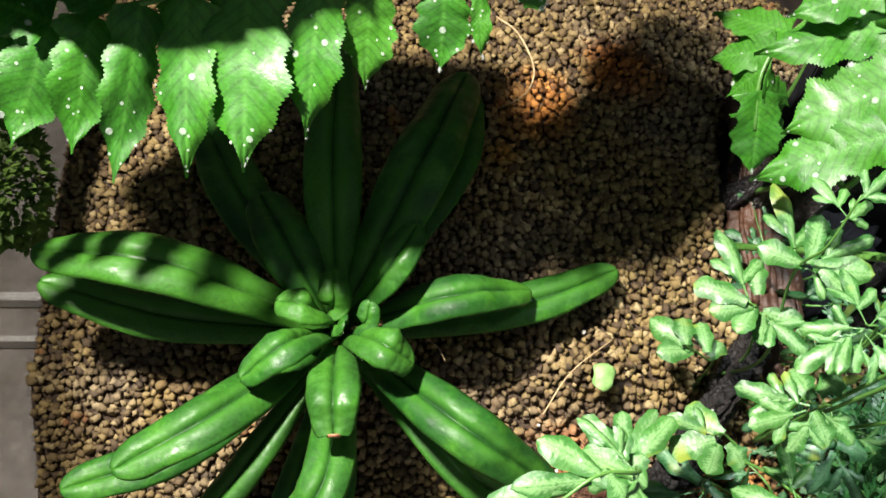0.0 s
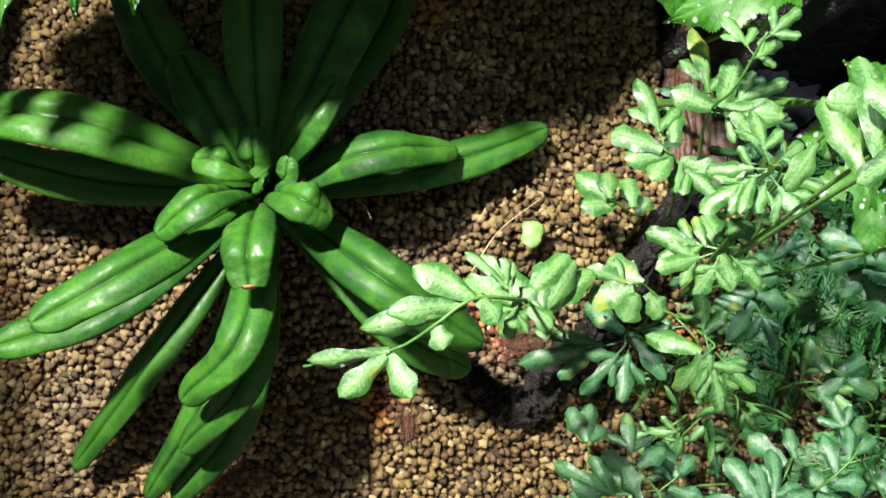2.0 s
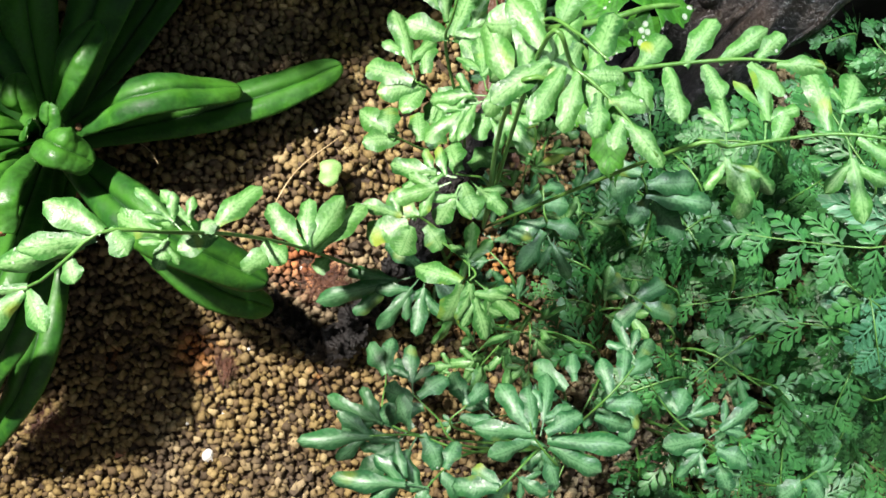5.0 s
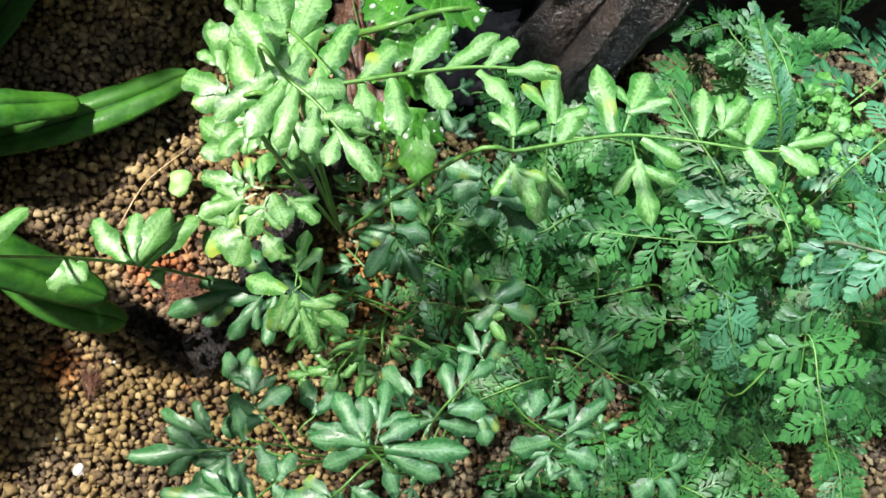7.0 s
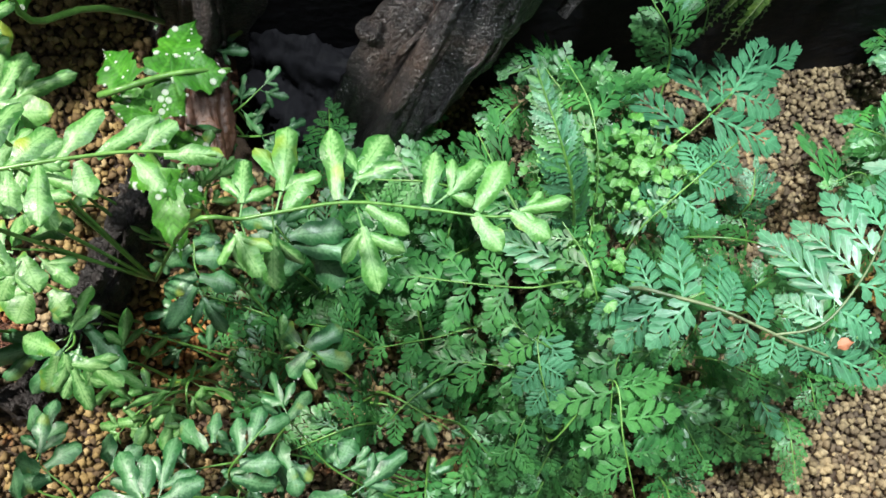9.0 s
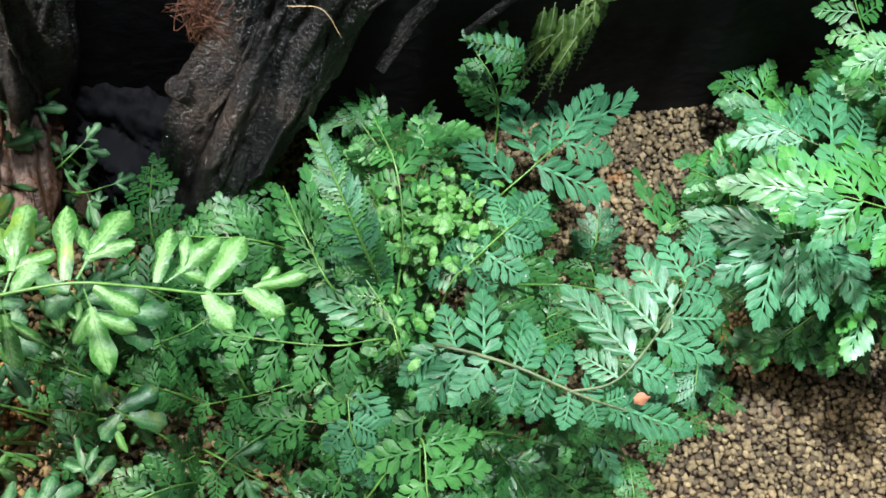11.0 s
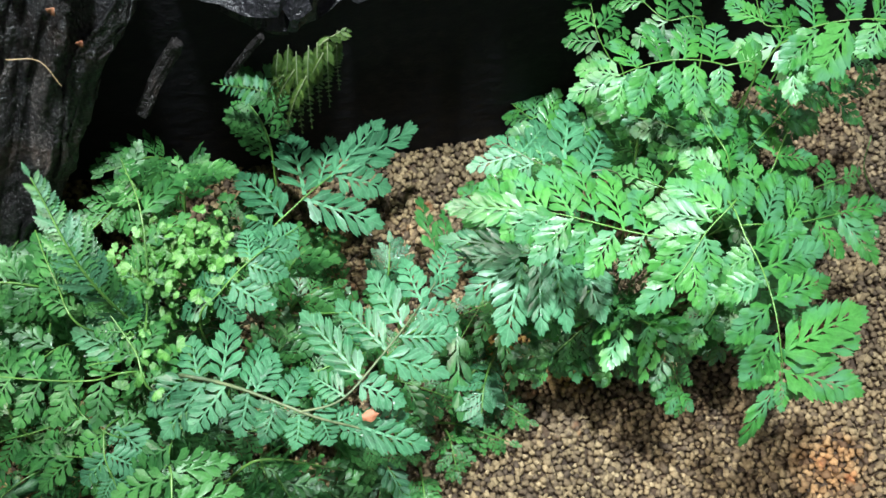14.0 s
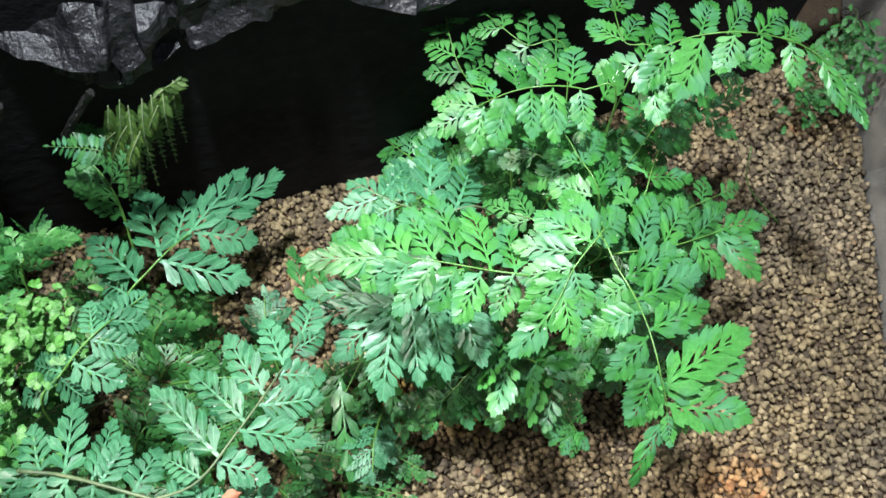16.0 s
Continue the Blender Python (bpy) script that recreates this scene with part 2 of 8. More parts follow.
MAT_MOSS = leaf_material("moss_leaf", (0.035, 0.080, 0.010), (0.075, 0.14, 0.015), (0.14, 0.21, 0.03), rough=0.6, glow=0.25, unit=600.0)
MAT_ROOT = plain_material("red_root", [(0.3, (0.05, 0.018, 0.010)), (0.7, (0.13, 0.050, 0.025))], 90.0, 0.6, 0.3, 0.0004)
MAT_ROTTEN = plain_material("rotten_wood", [(0.3, (0.025, 0.012, 0.008)), (0.7, (0.085, 0.038, 0.020))], 40.0, 0.5, 0.6, 0.002, fine=300.0)
MAT_STRAW = plain_material("dry_straw", [(0.3, (0.30, 0.20, 0.09)), (0.7, (0.55, 0.42, 0.24))], 90.0, 0.6, 0.3, 0.0004)
MAT_DEAD = plain_material("dead_tip", [(0.3, (0.20, 0.065, 0.030)), (0.7, (0.36, 0.16, 0.08))], 150.0, 0.6, 0.3, 0.0004)
MAT_SPINE = plain_material("leaf_spine", [(0.3, (0.12, 0.25, 0.06)), (0.7, (0.30, 0.42, 0.20))], 300.0, 0.6, 0.1, 0.0002)
MAT_STUB = plain_material("dry_stub", [(0.3, (0.10, 0.055, 0.022)), (0.7, (0.26, 0.15, 0.07))], 300.0, 0.7, 0.6, 0.0005)
MAT_CHIP = plain_material("pale_leaf_chip", [(0.3, (0.14, 0.29, 0.07)), (0.7, (0.24, 0.40, 0.14))], 160.0, 0.5, 0.3, 0.0004)


def water_material():
    m, nodes, links, shader, node, mix, noise_tex, ramp, attribute, bump = material("water_drop")
    shader.inputs["Base Color"].default_value = (0.9, 0.95, 0.9, 1)
    shader.inputs["Roughness"].default_value = 0.06
    shader.inputs["Specular IOR Level"].default_value = 0.9
    blend = node("ShaderNodeMixShader")
    blend.inputs[0].default_value = 0.84
    links.new(shader.outputs[0], blend.inputs[1])
    links.new(node("ShaderNodeBsdfTransparent").outputs[0], blend.inputs[2])
    links.new(blend.outputs[0], nodes["Material Output"].inputs["Surface"])
    return m


MAT_WATER = water_material()


# ---- mesh helpers ----
def mesh_of(name, verts, faces, mat, rib=None, smooth=True, run=None):
    me = bpy.data.meshes.new(name)
    me.from_pydata([tuple(v) for v in verts], [], faces)
    me.materials.append(mat)
    if rib is not None:
        me.attributes.new("rib", "FLOAT", "POINT").data.foreach_set("value", rib)
    if run is not None:
        me.attributes.new("run", "FLOAT", "POINT").data.foreach_set("value", run)
    if smooth:
        me.polygons.foreach_set("use_smooth", [True] * len(me.polygons))
    me.update()
    return me


def thing(name, place, label, category, group="", kind=""):
    ob = new(name)
    ob.empty_display_size = 0.01
    ob.location = place
    return tagged(ob, label, category, group, kind)


def part(name, me, parent, label="", m=None):
    """Links a mesh as one object under a thing or a part; m is its pose under that parent."""
    ob = new(name, me)
    ob.parent = parent
    if m is not None:
        ob.matrix_basis = m
    return tagged(ob, label)


class Sheet:
    """Collects blades and tubes into one mesh."""

    def __init__(self):
        self.v, self.f, self.rib, self.run = [], [], [], []

    def blade(self, m, length, half, n=10, cols=2, fold=0.15, arch=0.0, shear=0.0, wave=0.0, belly=0.0, phase=0.0):
        """A leaf blade along +x: half(s) is its half width, fold lifts the rims, arch bends it down, shear pushes the rims ahead."""
        start = len(self.v)
        self.run += [0.0] * (start - len(self.run))
        for i in range(n + 1):
            s = i / n
            w = half(s) * length
            for c in range(-cols, cols + 1):
                u = c / cols
                x = s * length + shear * abs(u) * w
                y = u * w
                z = fold * abs(u) * w - arch * length * s * s + belly * w * (1 - u * u) + wave * length * math.sin(9 * s + phase + 2.0 * u) * abs(u)
                self.v.append(m @ Vector((x, y, z)))
                self.rib.append(abs(u))
                self.run.append(s * length)
        k = 2 * cols + 1
        for i in range(n):
            for c in range(k - 1):
                a = start + i * k + c
                self.f.append((a, a + 1, a + k + 1, a + k))
        return self

    def pinnule(self, m, length, wide, lift, sag):
        """A wedge-shaped segment, narrow at its foot and broad at its notched, toothed end."""
        start = len(self.v)
        self.run += [0.0] * (start - len(self.run))
        for s, w, teeth in ((0.0, 0.16, 0), (0.34, 0.55, 0), (0.68, 1.0, 0.35), (0.96, 0.76, 1.0)):
            for c, u in enumerate((-1.0, -0.5, 0.0, 0.5, 1.0)):
                x = (s + teeth * (-0.17, 0.03, -0.09, 0.05, -0.15)[c]) * length
                self.v.append(m @ Vector((x, u * w * wide * length, (lift * abs(u) * w * wide - sag * s * s) * length)))
                self.rib.append(abs(u))
                self.run.append(s)
        for i in range(3):
            for c in range(4):
                a = start + i * 5 + c
                self.f.append((a, a + 1, a + 6, a + 5))
        return self

    def tube(self, points, radius, sides=6, taper=0.4):
        start = len(self.v)
        n = len(points)
        for i, p in enumerate(points):
            t = (points[min(i + 1, n - 1)] - points[max(i - 1, 0)]).normalized()
            a = t.cross(Vector((0.13, 0.21, 1))).normalized()
            b = t.cross(a)
            r = radius * (1 + (taper - 1) * i / (n - 1))
            for k in range(sides):
                g = math.tau * k / sides
                self.v.append(p + a * r * math.cos(g) + b * r * math.sin(g))
                self.rib.append(0.3)
        for i in range(n - 1):
            for k in range(sides):
                a, b = start + i * sides + k, start + i * sides + (k + 1) % sides
                self.f.append((a, b, b + sides, a + sides))
        self.f.append(tuple(start + k for k in reversed(range(sides))))
        self.f.append(tuple(start + (n - 1) * sides + k for k in range(sides)))
        return self

    def mesh(self, name, mat, smooth=True):
        return mesh_of(name, self.v, self.f, mat, self.rib, smooth, self.run + [0.0] * (len(self.v) - len(self.run)))


def spline(points, n):
    """n + 1 points on a smooth curve through the given ones."""
    pts = [Vector(p) for p in points]
    if len(pts) == 2:
        return [pts[0].lerp(pts[1], i / n) for i in range(n + 1)]
    ends = [pts[0] * 2 - pts[1], *pts, pts[-1] * 2 - pts[-2]]
    out = []
    for i in range(n + 1):
        f = i / n * (len(pts) - 1)
        k = min(int(f), len(pts) - 2)
        u = f - k
        a, b, c, d = ends[k:k + 4]
        out.append(0.5 * (2 * b + (c - a) * u + (2 * a - 5 * b + 4 * c - d) * u * u + (3 * b - a - 3 * c + d) * u ** 3))
    return out


def basis(place, ahead, up, size=1.0):
    """A pose whose x axis runs ahead and whose z axis is nearest to up."""
    x = Vector(ahead).normalized()
    y = Vector(up).cross(x)
    if y.length < 1e-5:
        y = Vector((0, 1, 0)).cross(x)
    y.normalize()
    z = x.cross(y)
    r = Matrix((x, y, z)).transposed().to_4x4()
    return Matrix.Translation(place) @ r @ Matrix.Diagonal((size, size, size, 1))


def smooth(a, b, x):
    t = min(1.0, max(0.0, (x - a) / (b - a)))
    return t * t * (3 - 2 * t)


# ---- the bed ----
LEFT, RIGHT, FRONT, BACK = -0.197, 0.94, -0.16, 0.40
PANE_X, PANE_LEAN = 0.767, 0.39  # the end pane runs aslant: x = PANE_X + PANE_LEAN * y
LEFT_Y, LEFT_Z = (-0.2, 0.03, 0.07, 0.12, 0.155, 0.25, 0.45), (0.045, 0.081, 0.105, 0.131, 0.160, 0.180, 0.195)
RIGHT_Y, RIGHT_Z = (-0.2, 0.05, 0.10, 0.26, 0.45), (0.032, 0.038, 0.044, 0.046, 0.060)


def bed(x, y):
    """The height of the gravel: a bank in the planted half, a low flat bed in the other."""
    a, b = float(np.interp(y, LEFT_Y, LEFT_Z)), float(np.interp(y, RIGHT_Y, RIGHT_Z))
    a -= 0.018 * smooth(-0.05, -0.20, x) + 0.012 * smooth(0.03, 0.16, x) * smooth(0.0, 0.1, y)
    a -= 0.085 * smooth(0.135, 0.170, x) * smooth(0.170, 0.210, y) * smooth(0.325, 0.285, y) * smooth(0.46, 0.36, x)  # the hollow beside the trunk
    b += 0.020 * smooth(0.60, 0.76, x)
    k = smooth(0.13, 0.46, x)
    return a * (1 - k) + b * k + 0.004 * noise.noise((x * 14, y * 14, 3.1))


def bed_mesh():
    nx, ny = 120, 70
    v = [(LEFT + (RIGHT - LEFT) * i / nx, FRONT + (BACK - FRONT) * j / ny) for j in range(ny + 1) for i in range(nx + 1)]
    v = [(min(x, PANE_X + PANE_LEAN * y - 0.002), y, bed(x, y) - 0.0022) for x, y in v]
    f = [(j * (nx + 1) + i, j * (nx + 1) + i + 1, (j + 1) * (nx + 1) + i + 1, (j + 1) * (nx + 1) + i) for j in range(ny) for i in range(nx)]
    return mesh_of("ground", v, f, MAT_SOIL)


tagged(new("ground", bed_mesh()), "dark wet soil bed under the clay gravel of the tank", "soil", kind="structure")


def gravel():
    """Some thirty thousand angular clay grains, strewn over the bed in one mesh."""
    rng = np.random.default_rng(5)
    block = np.array([(a, b, c) for a in (-1, 1) for b in (-1, 1) for c in (-1, 1)], float) * 0.62
    quads = [(0, 1, 3, 2), (4, 6, 7, 5), (0, 4, 5, 1), (2, 3, 7, 6), (0, 2, 6, 4), (1, 5, 7, 3)]
    tri = np.array([t for q in quads for t in ((q[0], q[1], q[2]), (q[0], q[2], q[3]))])
    spots = []
    for layer, keep in ((0, 1.0), (1, 0.28)):
        y = -0.055
        while y < BACK - 0.02:
            x = LEFT + 0.003
            while x < RIGHT - 0.003:
                step = 0.0034
                if rng.random() < keep and x < PANE_X + PANE_LEAN * y - 0.003 and (y < 0.275 or x < 0.2) and not (0.158 < x < 0.25 and 0.188 < y < 0.31):
                    spots.append((x + rng.uniform(-0.4, 0.4) * step, y + rng.uniform(-0.4, 0.4) * step, layer, step))
                x += step
            y += 0.0033
    n = len(spots)
    size = np.array([s[3] for s in spots]) * rng.uniform(0.50, 0.92, n)
    v = (block[None] + rng.uniform(-0.30, 0.30, (n, 8, 3))) * rng.uniform(0.66, 1.15, (n, 1, 3))
    q = rng.normal(size=(n, 4))
    q /= np.linalg.norm(q, axis=1)[:, None]
    w, a, b, c = q.T
    rot = np.array([[1 - 2 * (b * b + c * c), 2 * (a * b - c * w), 2 * (a * c + b * w)],
                    [2 * (a * b + c * w), 1 - 2 * (a * a + c * c), 2 * (b * c - a * w)],
                    [2 * (a * c - b * w), 2 * (b * c + a * w), 1 - 2 * (a * a + b * b)]]).transpose(2, 0, 1)
    v = np.einsum("nij,nkj->nki", rot, v) * size[:, None, None]
    place = np.array([(x, y, bed(x, y) + 0.0016 * layer + rng.uniform(-0.0008, 0.0010)) for x, y, layer, _ in spots])
    v += place[:, None, :]
    faces = (tri[None] + 8 * np.arange(n)[:, None, None]).reshape(-1)
    me = bpy.data.meshes.new("clay_gravel")
    me.vertices.add(8 * n)
    me.vertices.foreach_set("co", v.reshape(-1))
    count = n * len(tri)
    me.loops.add(3 * count)
    me.loops.foreach_set("vertex_index", faces)
    me.polygons.add(count)
    me.polygons.foreach_set("loop_start", np.arange(0, 3 * count, 3))
    me.update(calc_edges=True)
    me.materials.append(MAT_GRAVEL)
    return tagged(new("clay_gravel", me), "ochre, brown and grey baked clay gravel on the soil", "gravel", kind="stuff")


gravel()


# ---- the tank ----
def box_mesh(name, lo, hi, mat, edge=0.0008):
    bm = bmesh.new()
    bmesh.ops.create_cube(bm, size=1)
    for v in bm.verts:
        v.co = Vector([(a + b) / 2 + c * (b - a) for a, b, c in zip(lo, hi, v.co)])
    bmesh.ops.bevel(bm, geom=bm.edges[:], offset=edge, segments=2, affect="EDGES")
    me = bpy.data.meshes.new(name)
    bm.to_mesh(me)
    bm.free()
    me.materials.append(mat)
    return me


def slab(name, lo, hi, mat, label, category, kind="structure"):
    return tagged(new(name, box_mesh(name, lo, hi, mat)), label, category, kind=kind)


slab("wall_west", (LEFT - 0.008, FRONT, 0.0), (LEFT, BACK, 0.46), MAT_GLASS, "tank end pane of wet, filmed glass", "glass pane")
slab("wall_east", (0, -0.18, 0.0), (0.008, 0.442, 0.46), MAT_GLASS, "tank end pane of wet, filmed glass, set aslant", "glass pane").matrix_world = pose(PANE_X, 0, 0, 0, 0, -math.degrees(math.atan(PANE_LEAN)))
slab("wall_north", (LEFT - 0.008, BACK, 0.0), (RIGHT + 0.008, BACK + 0.012, 0.38), MAT_BLACK, "black back panel of the tank", "back panel")
slab("wall_south", (LEFT - 0.008, FRONT - 0.008, 0.0), (RIGHT + 0.008, FRONT, 0.46), MAT_GLASS, "tank front pane of wet glass", "glass pane")
slab("floor", (LEFT - 0.3, FRONT - 0.3, -0.03), (RIGHT + 0.3, BACK + 0.3, -0.002), MAT_STAND, "worn grey stand under the tank", "stand")


# ---- strap-leaved rosette ----
def strap_leaf(plant, base, mid, tip, width, cut=False, label="", roll=0.0):
    """A fleshy leaf along a bent spine, with a channel in the middle, raised halves and small spines on its rim."""
    o = plant.location
    n = 96
    spine = spline((base, mid, tip), n)
    verts, faces, rib = [], [], []
    cols = 8
    tilt = random.uniform(-0.12, 0.12) + roll
    seed = width * 900 + tip[0] * 50
    for i, p in enumerate(spine):
        s = i / n
        t = (spine[min(i + 1, n)] - spine[max(i - 1, 0)]).normalized()
        side = t.cross(Vector((0, 0, 1))).normalized()
        side = (Matrix.Rotation(tilt, 3, t) @ side).normalized()
        up = side.cross(t)
        w = width / 2 * (0.52 + 0.48 * smooth(0.0, 0.45, s)) * (1 - 0.22 * smooth(0.55, 0.92, s)) * (1 + 0.03 * noise.noise((s * 9, seed, 2)))
        w *= math.sqrt(max(0.0, 1 - max(0.0, (s - 0.84) / 0.16) ** 2.2 * (0.55 if cut else 0.985)))
        for c in range(-cols, cols + 1):
            u = c / cols
            hump = 0.15 * math.sin(math.pi * min(1, abs(u) * 1.02)) ** 0.8 - 0.16 * abs(u) ** 3
            groove = -0.13 * math.exp(-(u / 0.10) ** 2) + 0.020 * math.cos(abs(u) * 21) * (1 - abs(u))
            bow = 0.16 * noise.noise((s * 5, u * 1.5, seed)) + 0.05 * noise.noise((s * 16, u * 3.5, seed))
            verts.append(p + side * (u * w) + up * (w * (hump + groove + bow)) - o)
            rib.append(abs(u))
    k = 2 * cols + 1
    for i in range(n):
        for c in range(k - 1):
            a = i * k + c
            faces.append((a, a + k, a + k + 1, a + 1))
    ob = part("leaf", mesh_of("leaf", verts, faces, MAT_STRAP, rib), plant, label)
    thick = ob.modifiers.new("thickness", "SOLIDIFY")
    thick.thickness, thick.offset = 0.0011, -1.0
    spine_rng = random.Random(seed)
    hairs = Sheet()
    for i in range(5, n - 3, 2):
        for c in (0, k - 1):
            foot, out = verts[i * k + c], (verts[i * k + c] - verts[i * k + cols]).normalized()
            ahead = (verts[(i + 1) * k + c] - foot).normalized()
            hairs.tube([foot - out * 0.0002, foot + (out + ahead * 0.7) * spine_rng.uniform(0.0003, 0.0009)], 0.00013, 3, 0.3)
    part("spines", hairs.mesh("spines", MAT_SPINE), ob, "fine pale spines along the rim")
    if cut:
        end = Sheet().tube([spine[n - 1] - o, spine[n] - o + (spine[n] - spine[n - 1]) * 1.2], width * 0.16, 8, 0.8)
        part("leaf_tip", end.mesh("leaf_tip", MAT_DEAD), ob, "dry cut leaf tip")
    return ob


# ---- leaves of the ferns, along +x, one unit long ----
def lance(peak=0.4, width=0.25, foot=0.3):
    return lambda s: width * max(0.0, (foot + (1 - foot) * smooth(0, peak, s)) * (1 - smooth(peak, 1.0, s) ** 1.5) ** 0.9) + 0.002


def lace_pinna(seed, pairs=5, mat=MAT_LACE, fill=1.0, half=0.27):
    """A pinna of the lace fern: wedge-shaped, toothed segments in two rows that lean ahead, with slits between their feet."""
    rng = random.Random(seed)
    sh = Sheet()
    lie = Matrix.Rotation(rng.uniform(-0.10, 0.10), 4, "X")
    sag = rng.uniform(0.0, 0.16)
    bend = rng.uniform(-0.10, 0.10)
    spot = lambda x: lie @ Matrix.Translation((x, bend * x * x, -sag * x * x)) @ Matrix.Rotation(2 * bend * x, 4, "Z") @ Matrix.Rotation(math.atan(2 * sag * x), 4, "Y")
    for i in range(6):
        for u in (-1, 1):
            sh.v.append(spot(0.17 * i) @ Vector((0, u * (0.022 - 0.003 * i), -0.003)))
            sh.rib.append(0.0)
    sh.f += [(2 * i, 2 * i + 2, 2 * i + 3, 2 * i + 1) for i in range(5)]
    gap = 0.82 / pairs
    for k in range(pairs):
        q = k / pairs
        reach = half * (0.80 + 0.20 * smooth(0.0, 0.25, q)) * (1 - 0.80 * q ** 1.35)
        for side in (-1, 1):
            a = radians(44 - 15 * q + rng.uniform(-4, 4))
            size = reach / math.sin(a) * rng.uniform(0.9, 1.1)
            m = spot(0.05 + gap * (k + 0.25 * (side > 0))) @ Matrix.Rotation(side * a, 4, "Z") @ Matrix.Rotation(rng.uniform(-0.16, 0.16), 4, "X")
            sh.pinnule(m, size, min(0.62, 0.5 * gap * math.sin(a) * fill / size * rng.uniform(0.95, 1.2)), rng.uniform(-0.25, 0.25), rng.uniform(0.0, 0.16))
    sh.pinnule(spot(0.76), 0.25, 0.28, 0.1, 0.1)
    return sh.mesh("pinna", mat)


def silver_pinna(seed, mat=MAT_SILVER, pairs=1):
    """A leaf of the silver fern: blunt, puffed fingers in pairs and a longer one at the end, grown together at their feet."""
    rng = random.Random(seed)
    sh = Sheet()
    if not pairs:
        fingers = [(0.0, 0.0, 1.0, 0.170)]
    else:
        foot = 0.26 if pairs == 1 else 0.16
        span = 0.17 * pairs
        fingers = [(foot + span - 0.20, rng.uniform(-8, 8), 1.0 - foot - span + 0.20, 0.18)]
        for k in range(pairs):
            for side in (-1, 1):
                fingers.append((foot + 0.17 * k + 0.05 * (side > 0), side * (50 - 8 * k + rng.uniform(-8, 8)), (0.50 - 0.06 * k) * rng.uniform(0.85, 1.1), 0.19))
        sh.blade(Matrix(), foot + span + 0.10, lambda q: 0.022 + 0.115 * smooth(0.30, 0.8, q), 8, 2, fold=0.1, arch=0.03)
    for x, turn, size, wide in fingers:
        m = Matrix.Translation((x, 0, 0.006 * (turn != 0))) @ Matrix.Rotation(radians(turn), 4, "Z") @ Matrix.Rotation(rng.uniform(-0.35, 0.35), 4, "X") @ Matrix.Rotation(rng.uniform(-0.2, 0.1), 4, "Y")
        ph = rng.uniform(0, 6)

        def half(q):
            body = (0.40 + 0.60 * smooth(0.0, 0.55, q)) * math.sqrt(max(0.0, 1 - max(0.0, (q - 0.66) / 0.34) ** 2.3))
            return 0.006 + wide * body * (0.94 + 0.13 * math.sin(13 * q + ph))

        sh.blade(m, size, half, 12, 3, fold=0.0, arch=rng.uniform(0.0, 0.26), wave=0.03, belly=rng.uniform(0.25, 0.5), phase=ph)
    return sh.mesh("pinna", mat)


def holly_lobe(seed, mat=MAT_HOLLY):
    """A long lobe of the broad fern, cut into shallow toothed lappets; half a unit wide."""
    rng = random.Random(seed)
    sh = Sheet()
    ph, cut = rng.uniform(0, 6), rng.uniform(4.0, 5.5)
    n = 76

    def half(q):
        body = 0.25 - 0.04 * smooth(0.0, 0.2, q) + 0.05 * smooth(0.15, 0.45, q)
        body *= (1 - smooth(0.42, 1.0, q) ** 1.35)
        lappet = 0.92 + 0.12 * math.sin(math.tau * cut * q + ph) * (1 - 0.5 * q)
        return body * lappet * (1 + 0.09 * (round(q * n) % 2)) + 0.003

    sh.blade(Matrix(), 1.0, half, n, 5, fold=0.05, arch=rng.uniform(-0.02, 0.10), shear=0.22, wave=0.034, belly=0.10, phase=ph)
    return sh.mesh("lobe", mat)


def feather_pinna(seed, mat=MAT_LACE):
    """A narrow, simply toothed pinna."""
    rng = random.Random(seed)
    sh = Sheet()
    half = lambda q: 0.01 + 0.19 * smooth(0, 0.2, q) * (1 - smooth(0.5, 1.02, q)) * (0.75 + 0.25 * math.sin(math.tau * 6 * q))
    sh.blade(Matrix(), 1.0, half, 36, 1, fold=0.15, arch=rng.uniform(0.05, 0.25), shear=0.7)
    return sh.mesh("pinna", mat)


LACE = [lace_pinna(i, 4 + i % 2, MAT_LACE, 1.15) for i in range(8)]
BLUE = [lace_pinna(20 + i, 5 + i % 2, MAT_LACE_BLUE, 1.25) for i in range(8)]
BROAD = [lace_pinna(70 + i, 5 + i % 2, MAT_LACE_BRIGHT, 1.5, 0.30) for i in range(9)]
FINGER = [silver_pinna(60 + i, MAT_SILVER, 0) for i in range(8)]
TRI = [silver_pinna(i, MAT_SILVER, 1) for i in range(8)]
FIVE = [silver_pinna(80 + i, MAT_SILVER, 2) for i in range(5)]
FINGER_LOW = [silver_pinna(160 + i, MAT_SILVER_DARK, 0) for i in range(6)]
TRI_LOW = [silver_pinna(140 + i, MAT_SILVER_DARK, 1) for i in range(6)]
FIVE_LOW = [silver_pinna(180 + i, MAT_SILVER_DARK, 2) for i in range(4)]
HOLLY = [holly_lobe(i) for i in range(5)]
FEATHER = [feather_pinna(i, (MAT_LACE, MAT_LACE_BLUE)[i % 2]) for i in range(4)]
WITHERED = [feather_pinna(10 + i, MAT_OLIVE) for i in range(3)]


